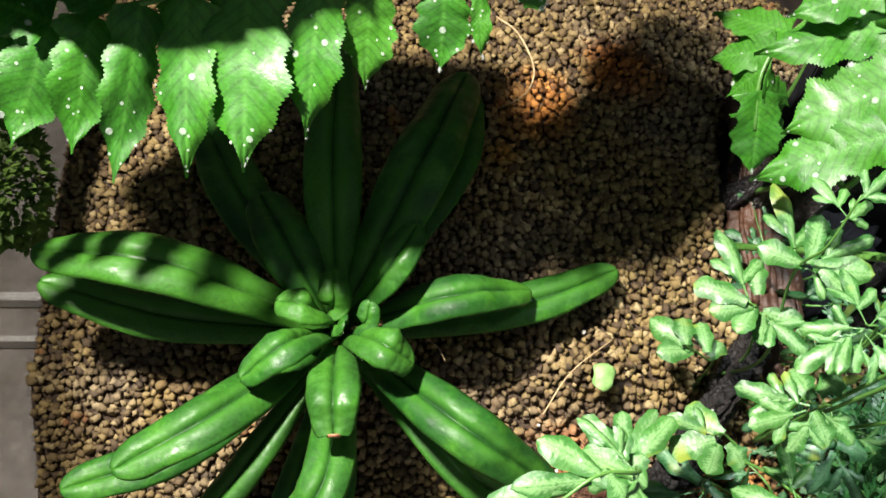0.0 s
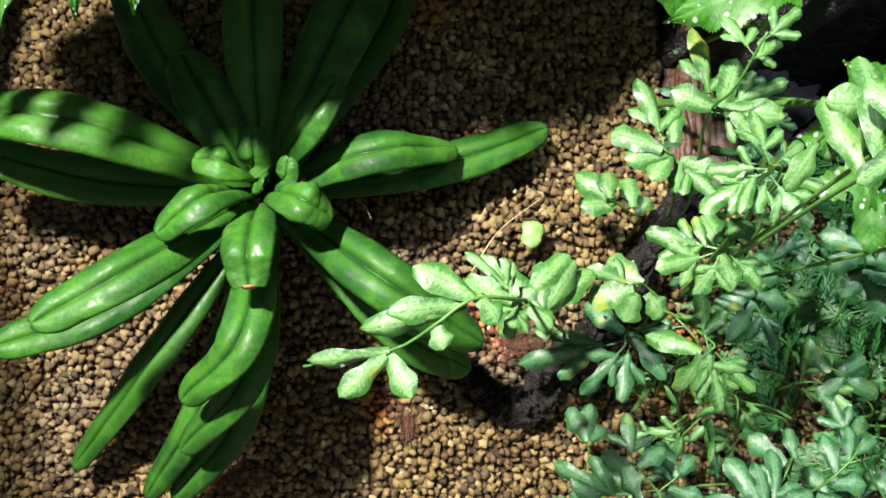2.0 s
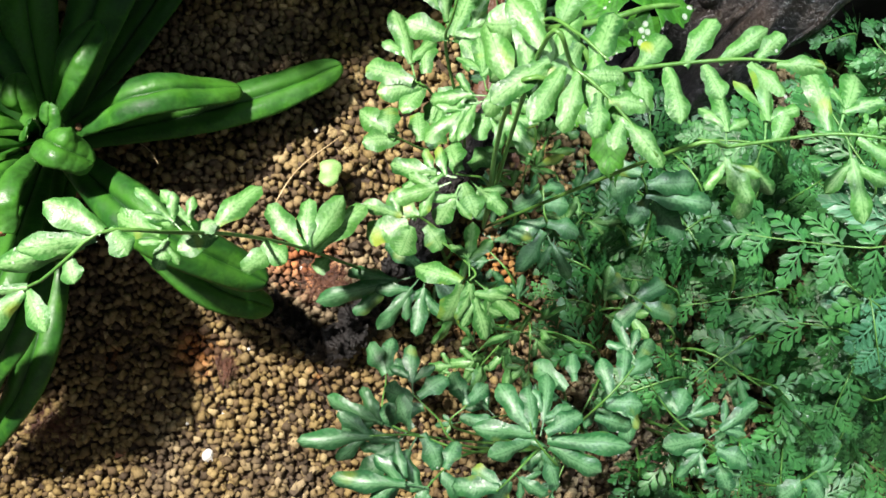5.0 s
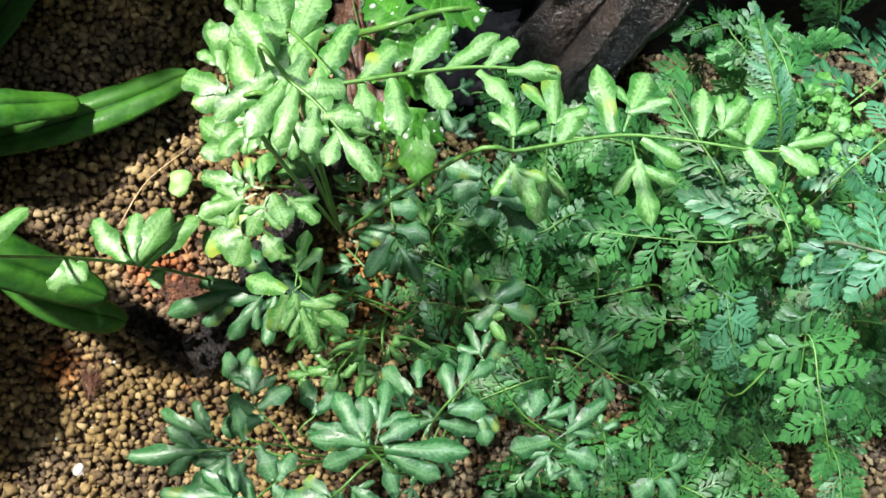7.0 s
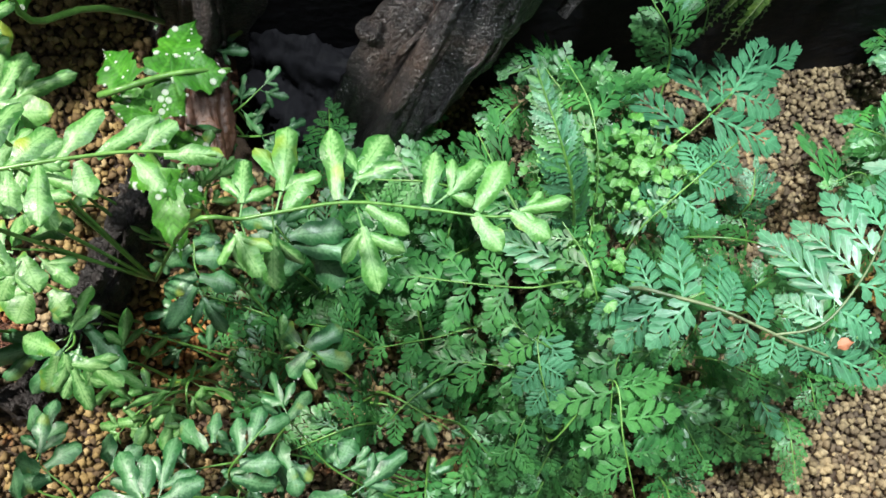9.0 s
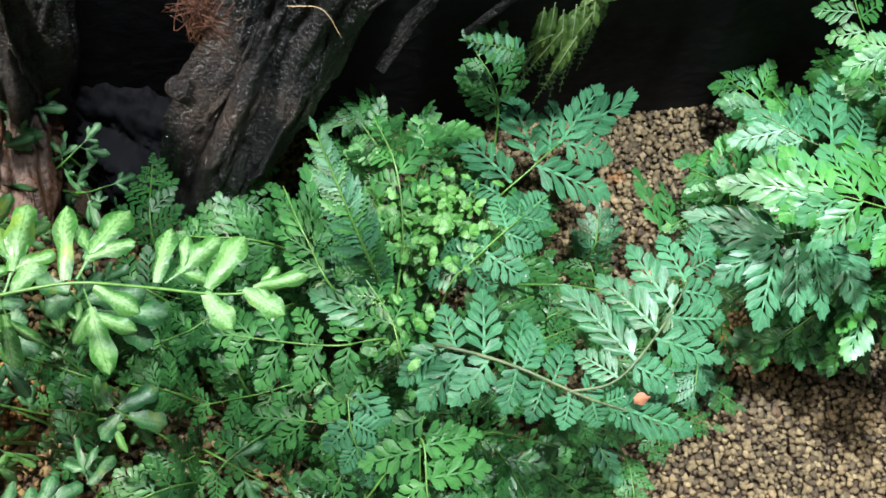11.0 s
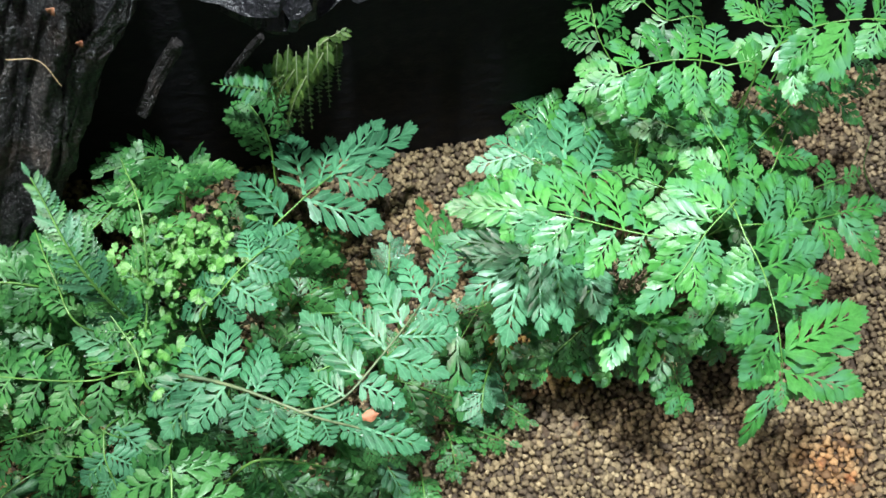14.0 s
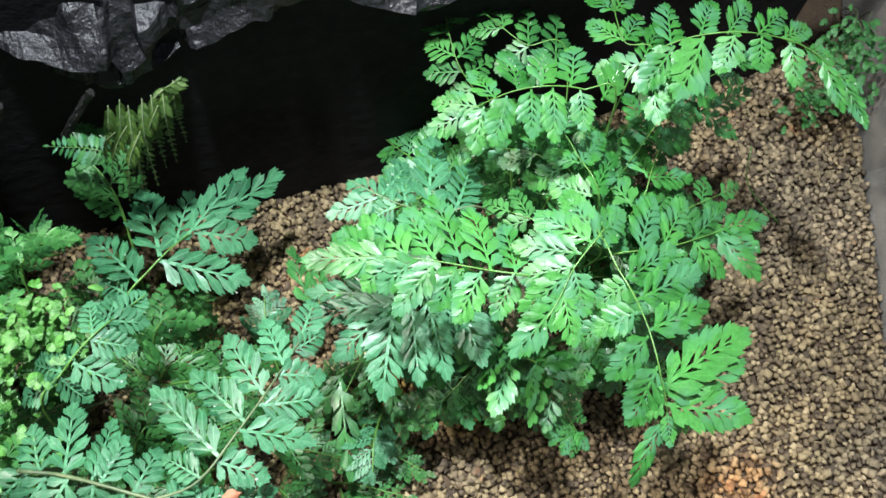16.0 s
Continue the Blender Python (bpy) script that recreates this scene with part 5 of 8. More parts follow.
stalk = stem(silver_fern, ((0.1150, 0.1150, 0.1200), (0.1240, 0.1050, 0.1800), (0.1120, 0.1110, 0.2000), (0.1050, 0.1100, 0.2050)), 0.0008, MAT_STEM)
leaf(stalk, (0.1080, 0.1100, 0.2030), (0.0890, 0.1180, 0.2010), 0.0160, TRI)
leaf(stalk, (0.1060, 0.1080, 0.2040), (0.0890, 0.1050, 0.2020), 0.0119, FINGER)
leaf(stalk, (0.1070, 0.1070, 0.2030), (0.1020, 0.0960, 0.2010), 0.0118, FINGER)
leaf(stalk, (0.1100, 0.1110, 0.2020), (0.0980, 0.1240, 0.2000), 0.0101, FINGER)
leaf(stalk, (0.1130, 0.1090, 0.1970), (0.1190, 0.1000, 0.1950), 0.0101, FINGER)
stalk = stem(silver_fern, ((0.1150, 0.1010, 0.1200), (0.1030, 0.1020, 0.1350), (0.0850, 0.1040, 0.1600), (0.0660, 0.0940, 0.2200), (0.0550, 0.0770, 0.2800), (0.0480, 0.0610, 0.3250), (0.0360, 0.0570, 0.3380), (0.0260, 0.0510, 0.3350), (0.0160, 0.0470, 0.3300), (-0.0050, 0.0450, 0.3250)), 0.0008, MAT_STEM)
leaf(stalk, (0.0660, 0.0940, 0.2200), (0.0530, 0.1120, 0.2200), 0.0105, FINGER)
leaf(stalk, (0.0670, 0.0950, 0.2170), (0.0680, 0.1150, 0.2170), 0.0087, FINGER)
leaf(stalk, (0.0680, 0.0950, 0.2150), (0.0800, 0.1160, 0.2150), 0.0096, FINGER)
leaf(stalk, (0.0690, 0.0960, 0.2090), (0.0890, 0.1150, 0.2090), 0.0108, FINGER)
leaf(stalk, (0.0730, 0.0980, 0.1960), (0.0680, 0.0930, 0.1960), 0.0079, FINGER)
leaf(stalk, (0.0610, 0.0870, 0.2440), (0.0490, 0.0780, 0.2440), 0.0085, FINGER)
leaf(stalk, (0.0580, 0.0830, 0.2560), (0.0660, 0.0770, 0.2560), 0.0082, FINGER)
leaf(stalk, (0.0510, 0.0690, 0.3020), (0.0650, 0.0840, 0.3020), 0.0070, FINGER)
leaf(stalk, (0.0520, 0.0720, 0.2940), (0.0410, 0.0680, 0.2940), 0.0085, FINGER)
leaf(stalk, (0.0500, 0.0670, 0.3070), (0.0400, 0.0800, 0.3070), 0.0118, TRI)
leaf(stalk, (0.0490, 0.0640, 0.3160), (0.0360, 0.0780, 0.3160), 0.0114, TRI)
leaf(stalk, (0.0460, 0.0600, 0.3270), (0.0340, 0.0650, 0.3270), 0.0074, FINGER)
leaf(stalk, (0.0480, 0.0610, 0.3250), (0.0440, 0.0520, 0.3250), 0.0107, TRI)
leaf(stalk, (0.0500, 0.0670, 0.3070), (0.0540, 0.0710, 0.3070), 0.0062, FINGER)
leaf(stalk, (0.0360, 0.0570, 0.3380), (0.0220, 0.0640, 0.3380), 0.0084, FINGER)
leaf(stalk, (0.0340, 0.0560, 0.3370), (0.0160, 0.0540, 0.3370), 0.0072, FINGER)
leaf(stalk, (0.0310, 0.0550, 0.3360), (0.0100, 0.0500, 0.3360), 0.0064, FINGER)
leaf(stalk, (0.0270, 0.0520, 0.3350), (0.0290, 0.0460, 0.3350), 0.0058, FINGER)
leaf(stalk, (0.0160, 0.0470, 0.3300), (-0.0030, 0.0440, 0.3300), 0.0052, FINGER)
leaf(stalk, (0.0160, 0.0460, 0.3300), (0.0210, 0.0360, 0.3300), 0.0072, FINGER)
leaf(stalk, (0.0150, 0.0460, 0.3300), (0.0050, 0.0360, 0.3300), 0.0064, FINGER)
leaf(stalk, (0.0370, 0.0580, 0.3370), (0.0420, 0.0520, 0.3370), 0.0072, FINGER)
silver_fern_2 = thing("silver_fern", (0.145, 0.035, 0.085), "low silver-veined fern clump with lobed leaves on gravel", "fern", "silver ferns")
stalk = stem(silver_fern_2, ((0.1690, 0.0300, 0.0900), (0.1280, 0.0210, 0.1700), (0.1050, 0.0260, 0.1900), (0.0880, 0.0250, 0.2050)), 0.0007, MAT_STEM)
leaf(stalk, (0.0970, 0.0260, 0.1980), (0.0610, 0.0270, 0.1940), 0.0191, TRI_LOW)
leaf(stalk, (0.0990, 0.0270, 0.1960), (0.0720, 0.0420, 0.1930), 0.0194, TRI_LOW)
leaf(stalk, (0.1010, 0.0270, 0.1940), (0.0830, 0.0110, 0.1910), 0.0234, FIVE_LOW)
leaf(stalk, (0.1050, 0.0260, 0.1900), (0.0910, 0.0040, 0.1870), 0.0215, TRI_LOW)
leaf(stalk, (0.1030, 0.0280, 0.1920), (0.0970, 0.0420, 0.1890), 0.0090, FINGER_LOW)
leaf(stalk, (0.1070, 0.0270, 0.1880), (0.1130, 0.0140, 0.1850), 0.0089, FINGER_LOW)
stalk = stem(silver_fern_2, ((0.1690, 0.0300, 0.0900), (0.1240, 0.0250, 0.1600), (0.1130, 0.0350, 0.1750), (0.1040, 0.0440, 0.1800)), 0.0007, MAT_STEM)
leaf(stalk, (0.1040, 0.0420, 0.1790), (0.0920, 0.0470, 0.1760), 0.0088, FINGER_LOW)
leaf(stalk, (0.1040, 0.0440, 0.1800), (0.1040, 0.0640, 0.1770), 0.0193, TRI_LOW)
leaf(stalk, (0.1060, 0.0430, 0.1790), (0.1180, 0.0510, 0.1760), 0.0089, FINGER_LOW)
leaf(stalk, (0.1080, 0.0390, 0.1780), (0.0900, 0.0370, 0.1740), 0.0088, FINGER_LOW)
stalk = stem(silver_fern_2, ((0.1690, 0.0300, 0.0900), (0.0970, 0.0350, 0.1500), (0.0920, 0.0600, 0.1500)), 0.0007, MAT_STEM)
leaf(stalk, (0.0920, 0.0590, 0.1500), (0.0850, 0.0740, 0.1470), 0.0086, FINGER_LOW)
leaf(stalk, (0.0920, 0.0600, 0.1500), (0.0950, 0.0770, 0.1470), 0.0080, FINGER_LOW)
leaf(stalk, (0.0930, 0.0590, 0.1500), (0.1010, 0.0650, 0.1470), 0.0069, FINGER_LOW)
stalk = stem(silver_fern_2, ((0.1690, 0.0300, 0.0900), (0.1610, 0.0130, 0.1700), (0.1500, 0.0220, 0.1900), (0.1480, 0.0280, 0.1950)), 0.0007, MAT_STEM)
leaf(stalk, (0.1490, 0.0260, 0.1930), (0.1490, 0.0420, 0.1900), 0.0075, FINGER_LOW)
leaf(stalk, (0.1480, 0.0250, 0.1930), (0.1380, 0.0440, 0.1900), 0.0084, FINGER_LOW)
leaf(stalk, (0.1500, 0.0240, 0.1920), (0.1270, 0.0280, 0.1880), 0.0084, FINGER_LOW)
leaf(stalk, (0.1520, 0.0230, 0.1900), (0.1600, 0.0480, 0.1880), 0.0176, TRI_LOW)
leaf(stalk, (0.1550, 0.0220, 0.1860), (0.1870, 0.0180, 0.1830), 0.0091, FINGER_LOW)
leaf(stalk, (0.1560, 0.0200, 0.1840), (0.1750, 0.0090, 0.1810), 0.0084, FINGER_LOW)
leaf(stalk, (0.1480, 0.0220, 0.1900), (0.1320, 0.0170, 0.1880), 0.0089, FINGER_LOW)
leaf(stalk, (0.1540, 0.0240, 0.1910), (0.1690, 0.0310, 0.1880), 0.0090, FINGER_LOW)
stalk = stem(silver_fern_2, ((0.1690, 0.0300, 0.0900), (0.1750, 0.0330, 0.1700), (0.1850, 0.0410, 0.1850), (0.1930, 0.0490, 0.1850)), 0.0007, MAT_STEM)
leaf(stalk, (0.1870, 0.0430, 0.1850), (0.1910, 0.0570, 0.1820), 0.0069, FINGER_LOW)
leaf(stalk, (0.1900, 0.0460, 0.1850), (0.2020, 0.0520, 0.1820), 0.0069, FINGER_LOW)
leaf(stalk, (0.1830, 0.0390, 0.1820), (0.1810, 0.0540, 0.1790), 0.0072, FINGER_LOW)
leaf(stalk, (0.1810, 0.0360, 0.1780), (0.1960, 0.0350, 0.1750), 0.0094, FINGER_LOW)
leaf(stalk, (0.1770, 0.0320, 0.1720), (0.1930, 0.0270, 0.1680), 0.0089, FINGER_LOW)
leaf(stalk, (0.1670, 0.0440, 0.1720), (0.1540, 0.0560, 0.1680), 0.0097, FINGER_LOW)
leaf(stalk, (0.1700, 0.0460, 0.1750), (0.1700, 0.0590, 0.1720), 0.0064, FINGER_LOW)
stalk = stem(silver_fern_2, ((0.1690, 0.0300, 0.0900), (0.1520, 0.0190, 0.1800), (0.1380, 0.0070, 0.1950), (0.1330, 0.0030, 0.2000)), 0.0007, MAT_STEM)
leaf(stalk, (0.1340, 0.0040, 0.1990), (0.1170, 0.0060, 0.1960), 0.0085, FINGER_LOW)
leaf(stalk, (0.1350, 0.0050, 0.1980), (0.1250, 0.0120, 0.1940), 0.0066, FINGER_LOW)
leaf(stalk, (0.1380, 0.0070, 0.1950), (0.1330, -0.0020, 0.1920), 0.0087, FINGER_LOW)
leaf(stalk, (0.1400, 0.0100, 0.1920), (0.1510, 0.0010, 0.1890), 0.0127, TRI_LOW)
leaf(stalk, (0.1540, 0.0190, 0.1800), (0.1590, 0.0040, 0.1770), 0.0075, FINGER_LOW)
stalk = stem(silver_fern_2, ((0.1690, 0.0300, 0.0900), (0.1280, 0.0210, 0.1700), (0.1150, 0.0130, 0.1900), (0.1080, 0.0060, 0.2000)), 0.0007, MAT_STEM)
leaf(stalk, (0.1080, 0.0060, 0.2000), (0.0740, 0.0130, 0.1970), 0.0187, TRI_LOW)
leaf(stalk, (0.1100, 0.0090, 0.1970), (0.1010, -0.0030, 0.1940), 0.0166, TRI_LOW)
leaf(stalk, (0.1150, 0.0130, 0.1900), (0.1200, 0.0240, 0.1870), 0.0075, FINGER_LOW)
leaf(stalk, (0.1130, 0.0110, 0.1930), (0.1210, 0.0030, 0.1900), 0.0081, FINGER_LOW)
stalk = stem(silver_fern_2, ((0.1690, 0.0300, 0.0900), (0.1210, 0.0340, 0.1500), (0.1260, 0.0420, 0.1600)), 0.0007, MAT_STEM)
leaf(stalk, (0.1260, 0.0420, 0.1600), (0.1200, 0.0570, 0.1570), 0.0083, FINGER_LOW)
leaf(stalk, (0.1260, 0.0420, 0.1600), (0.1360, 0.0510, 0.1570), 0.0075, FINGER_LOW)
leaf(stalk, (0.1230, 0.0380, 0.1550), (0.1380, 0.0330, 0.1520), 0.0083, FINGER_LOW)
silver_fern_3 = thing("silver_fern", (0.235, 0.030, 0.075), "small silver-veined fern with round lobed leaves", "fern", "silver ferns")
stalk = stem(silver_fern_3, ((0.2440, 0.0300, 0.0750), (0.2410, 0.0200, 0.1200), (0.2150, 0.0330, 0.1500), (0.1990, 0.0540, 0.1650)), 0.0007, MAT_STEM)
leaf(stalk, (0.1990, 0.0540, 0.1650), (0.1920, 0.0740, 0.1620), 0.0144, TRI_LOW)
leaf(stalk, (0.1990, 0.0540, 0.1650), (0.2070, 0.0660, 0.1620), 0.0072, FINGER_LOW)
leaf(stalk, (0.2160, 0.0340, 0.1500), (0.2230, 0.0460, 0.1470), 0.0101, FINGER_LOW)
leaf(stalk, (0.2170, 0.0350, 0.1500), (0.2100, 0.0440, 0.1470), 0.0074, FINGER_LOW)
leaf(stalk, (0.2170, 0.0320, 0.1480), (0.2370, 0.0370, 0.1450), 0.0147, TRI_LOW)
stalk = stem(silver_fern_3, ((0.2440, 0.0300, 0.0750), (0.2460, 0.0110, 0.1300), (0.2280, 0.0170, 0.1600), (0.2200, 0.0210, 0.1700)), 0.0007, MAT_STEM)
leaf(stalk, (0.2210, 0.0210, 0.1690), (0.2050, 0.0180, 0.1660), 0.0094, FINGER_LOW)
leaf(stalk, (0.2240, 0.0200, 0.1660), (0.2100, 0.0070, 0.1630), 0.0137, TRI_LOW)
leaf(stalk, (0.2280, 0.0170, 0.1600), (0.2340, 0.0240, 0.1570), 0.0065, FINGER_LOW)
leaf(stalk, (0.2280, 0.0170, 0.1600), (0.2410, 0.0110, 0.1570), 0.0097, FINGER_LOW)
leaf(stalk, (0.2300, 0.0150, 0.1540), (0.2310, 0.0010, 0.1510), 0.0188, TRI_LOW)
leaf(stalk, (0.2230, 0.0210, 0.1680), (0.2460, 0.0340, 0.1650), 0.0162, TRI_LOW)
stalk = stem(silver_fern_3, ((0.2440, 0.0300, 0.0750), (0.2570, 0.0060, 0.1200), (0.2630, 0.0030, 0.1500), (0.2680, 0.0060, 0.1600)), 0.0007, MAT_STEM)
leaf(stalk, (0.2660, 0.0050, 0.1560), (0.2810, 0.0090, 0.1530), 0.0141, TRI_LOW)
leaf(stalk, (0.2640, 0.0030, 0.1520), (0.2550, -0.0030, 0.1490), 0.0097, FINGER_LOW)
leaf(stalk, (0.2650, 0.0040, 0.1540), (0.2730, -0.0050, 0.1510), 0.0097, FINGER_LOW)
stalk = stem(silver_fern_3, ((0.2440, 0.0300, 0.0750), (0.1940, 0.0440, 0.1300), (0.1950, 0.0370, 0.1400)), 0.0007, MAT_STEM)
leaf(stalk, (0.1950, 0.0370, 0.1400), (0.1890, 0.0480, 0.1370), 0.0086, FINGER_LOW)
leaf(stalk, (0.1960, 0.0380, 0.1380), (0.2040, 0.0320, 0.1350), 0.0080, FINGER_LOW)
leaf(stalk, (0.1950, 0.0370, 0.1400), (0.1970, 0.0250, 0.1370), 0.0075, FINGER_LOW)
silver_fern_4 = thing("silver_fern", (0.205, 0.095, 0.085), "blue-green silver fern under taller leaves, darkened in colour for shade", "fern", "silver ferns")
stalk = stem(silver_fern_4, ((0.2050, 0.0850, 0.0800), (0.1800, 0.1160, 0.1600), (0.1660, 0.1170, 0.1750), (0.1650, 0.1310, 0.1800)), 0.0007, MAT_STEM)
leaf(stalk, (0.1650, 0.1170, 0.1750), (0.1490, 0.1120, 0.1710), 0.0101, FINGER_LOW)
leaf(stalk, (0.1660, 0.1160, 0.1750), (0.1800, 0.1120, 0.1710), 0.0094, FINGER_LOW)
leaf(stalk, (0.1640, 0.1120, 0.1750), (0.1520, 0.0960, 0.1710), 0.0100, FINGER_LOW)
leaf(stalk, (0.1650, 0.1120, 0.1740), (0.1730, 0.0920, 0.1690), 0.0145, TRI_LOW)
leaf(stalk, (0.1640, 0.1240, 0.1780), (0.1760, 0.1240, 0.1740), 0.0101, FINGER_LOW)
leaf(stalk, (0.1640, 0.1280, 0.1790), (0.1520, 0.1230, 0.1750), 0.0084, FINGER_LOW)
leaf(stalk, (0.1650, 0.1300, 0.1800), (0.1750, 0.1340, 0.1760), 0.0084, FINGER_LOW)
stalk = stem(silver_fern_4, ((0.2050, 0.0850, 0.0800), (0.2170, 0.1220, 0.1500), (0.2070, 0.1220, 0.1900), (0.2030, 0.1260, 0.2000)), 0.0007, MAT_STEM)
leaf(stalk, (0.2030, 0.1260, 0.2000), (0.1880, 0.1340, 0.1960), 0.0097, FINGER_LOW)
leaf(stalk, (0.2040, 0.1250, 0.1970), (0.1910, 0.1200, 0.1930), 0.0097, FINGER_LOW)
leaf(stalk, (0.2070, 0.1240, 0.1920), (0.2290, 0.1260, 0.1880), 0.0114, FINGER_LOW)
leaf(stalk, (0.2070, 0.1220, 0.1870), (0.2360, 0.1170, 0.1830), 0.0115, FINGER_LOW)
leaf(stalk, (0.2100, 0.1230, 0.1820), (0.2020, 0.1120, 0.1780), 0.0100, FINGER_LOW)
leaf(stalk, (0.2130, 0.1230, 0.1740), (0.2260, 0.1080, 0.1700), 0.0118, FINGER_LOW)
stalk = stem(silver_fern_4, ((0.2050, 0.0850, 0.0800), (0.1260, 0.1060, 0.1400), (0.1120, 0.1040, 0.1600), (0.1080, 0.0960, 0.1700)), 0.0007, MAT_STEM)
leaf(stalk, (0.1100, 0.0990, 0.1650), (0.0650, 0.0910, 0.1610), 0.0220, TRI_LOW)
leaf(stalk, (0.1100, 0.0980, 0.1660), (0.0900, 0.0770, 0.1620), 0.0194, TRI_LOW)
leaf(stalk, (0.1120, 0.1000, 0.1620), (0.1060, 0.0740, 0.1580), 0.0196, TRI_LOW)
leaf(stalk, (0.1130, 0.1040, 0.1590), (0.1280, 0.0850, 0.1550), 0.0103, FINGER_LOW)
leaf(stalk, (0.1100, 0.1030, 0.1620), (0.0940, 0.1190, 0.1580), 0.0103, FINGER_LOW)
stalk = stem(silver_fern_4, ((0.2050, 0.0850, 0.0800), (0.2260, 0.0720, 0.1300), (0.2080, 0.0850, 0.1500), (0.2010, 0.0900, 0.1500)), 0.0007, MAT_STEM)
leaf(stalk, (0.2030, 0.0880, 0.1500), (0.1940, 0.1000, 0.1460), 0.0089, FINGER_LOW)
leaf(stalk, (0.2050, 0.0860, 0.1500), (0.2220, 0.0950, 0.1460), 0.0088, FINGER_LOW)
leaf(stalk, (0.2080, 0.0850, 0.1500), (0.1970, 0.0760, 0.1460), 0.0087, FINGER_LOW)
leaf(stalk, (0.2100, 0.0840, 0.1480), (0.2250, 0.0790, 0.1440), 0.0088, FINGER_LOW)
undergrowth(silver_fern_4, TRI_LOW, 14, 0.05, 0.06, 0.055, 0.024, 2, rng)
silver_fern_6 = thing("silver_fern", (0.160, 0.110, 0.10), "silver-striped fern tuft with many lobed leaves", "fern", "silver ferns")
undergrowth(silver_fern_6, TRI, 9, 0.028, 0.045, 0.085, 0.022, 3, rng, 0.5)


# ---- lace ferns ----
rng = random.Random(31)
lace_fern = thing("lace_fern", (0.355, 0.105, 0.065), "dense green lace fern with finely cut fronds on gravel", "fern", "lace ferns")
frond(lace_fern, ((0.336, 0.118, 0.090), (0.322, 0.123, 0.210), (0.309, 0.159, 0.247)), FEATHER, 34, 0.0150, first=0.3, angle=42, rng=rng, droop=0.4)
frond(lace_fern, ((0.315, 0.152, 0.090), (0.278, 0.152, 0.160), (0.243, 0.160, 0.160)), LACE, 6, 0.0232, first=0.3, rng=rng)
frond(lace_fern, ((0.336, 0.175, 0.090), (0.334, 0.181, 0.170), (0.326, 0.197, 0.180)), LACE, 5, 0.0211, first=0.35, rng=rng)
frond(lace_fern, ((0.342, 0.175, 0.090), (0.352, 0.182, 0.170), (0.367, 0.196, 0.170)), LACE, 4, 0.0189, first=0.45, rng=rng)
frond(lace_fern, ((0.386, 0.184, 0.070), (0.394, 0.215, 0.150), (0.384, 0.238, 0.170)), LACE, 5, 0.0232, first=0.5, rng=rng)
frond(lace_fern, ((0.396, 0.240, 0.090), (0.410, 0.229, 0.170), (0.426, 0.223, 0.215), (0.438, 0.224, 0.225)), WITHERED, 8, 0.0085, first=0.5, angle=40, rng=rng, mat=MAT_STEM_BROWN, droop=1.0)
frond(lace_fern, ((0.409, 0.221, 0.222), (0.406, 0.214, 0.212), (0.403, 0.213, 0.185)), WITHERED, 15, 0.0068, stem=0.0003, first=0.05, angle=32, rng=rng, mat=MAT_STEM_BROWN, droop=0.5)
frond(lace_fern, ((0.414, 0.223, 0.222), (0.411, 0.213, 0.212), (0.409, 0.207, 0.185)), WITHERED, 15, 0.0068, stem=0.0003, first=0.05, angle=32, rng=rng, mat=MAT_STEM_BROWN, droop=0.5)
frond(lace_fern, ((0.417, 0.219, 0.222), (0.415, 0.207, 0.212), (0.413, 0.200, 0.185)), WITHERED, 15, 0.0068, stem=0.0003, first=0.05, angle=32, rng=rng, mat=MAT_STEM_BROWN, droop=0.5)
frond(lace_fern, ((0.423, 0.221, 0.222), (0.420, 0.209, 0.212), (0.418, 0.202, 0.185)), WITHERED, 15, 0.0068, stem=0.0003, first=0.05, angle=32, rng=rng, mat=MAT_STEM_BROWN, droop=0.5)
frond(lace_fern, ((0.427, 0.222, 0.222), (0.425, 0.213, 0.212), (0.423, 0.210, 0.185)), WITHERED, 15, 0.0068, stem=0.0003, first=0.05, angle=32, rng=rng, mat=MAT_STEM_BROWN, droop=0.5)
frond(lace_fern, ((0.432, 0.224, 0.222), (0.430, 0.215, 0.212), (0.428, 0.212, 0.185)), WITHERED, 15, 0.0068, stem=0.0003, first=0.05, angle=32, rng=rng, mat=MAT_STEM_BROWN, droop=0.5)
frond(lace_fern, ((0.437, 0.227, 0.222), (0.435, 0.221, 0.212), (0.434, 0.221, 0.185)), WITHERED, 15, 0.0068, stem=0.0003, first=0.05, angle=32, rng=rng, mat=MAT_STEM_BROWN, droop=0.5)
frond(lace_fern, ((0.415, 0.209, 0.222), (0.407, 0.205, 0.212), (0.398, 0.206, 0.185)), WITHERED, 15, 0.0068, stem=0.0003, first=0.05, angle=32, rng=rng, mat=MAT_STEM_BROWN, droop=0.5)
frond(lace_fern, ((0.420, 0.205, 0.222), (0.412, 0.198, 0.212), (0.405, 0.197, 0.185)), WITHERED, 15, 0.0068, stem=0.0003, first=0.05, angle=32, rng=rng, mat=MAT_STEM_BROWN, droop=0.5)
frond(lace_fern, ((0.429, 0.216, 0.222), (0.422, 0.211, 0.212), (0.415, 0.211, 0.185)), WITHERED, 15, 0.0068, stem=0.0003, first=0.05, angle=32, rng=rng, mat=MAT_STEM_BROWN, droop=0.5)
frond(lace_fern, ((0.410, 0.207, 0.222), (0.403, 0.209, 0.212), (0.397, 0.218, 0.185)), WITHERED, 15, 0.0068, stem=0.0003, first=0.05, angle=32, rng=rng, mat=MAT_STEM_BROWN, droop=0.5)
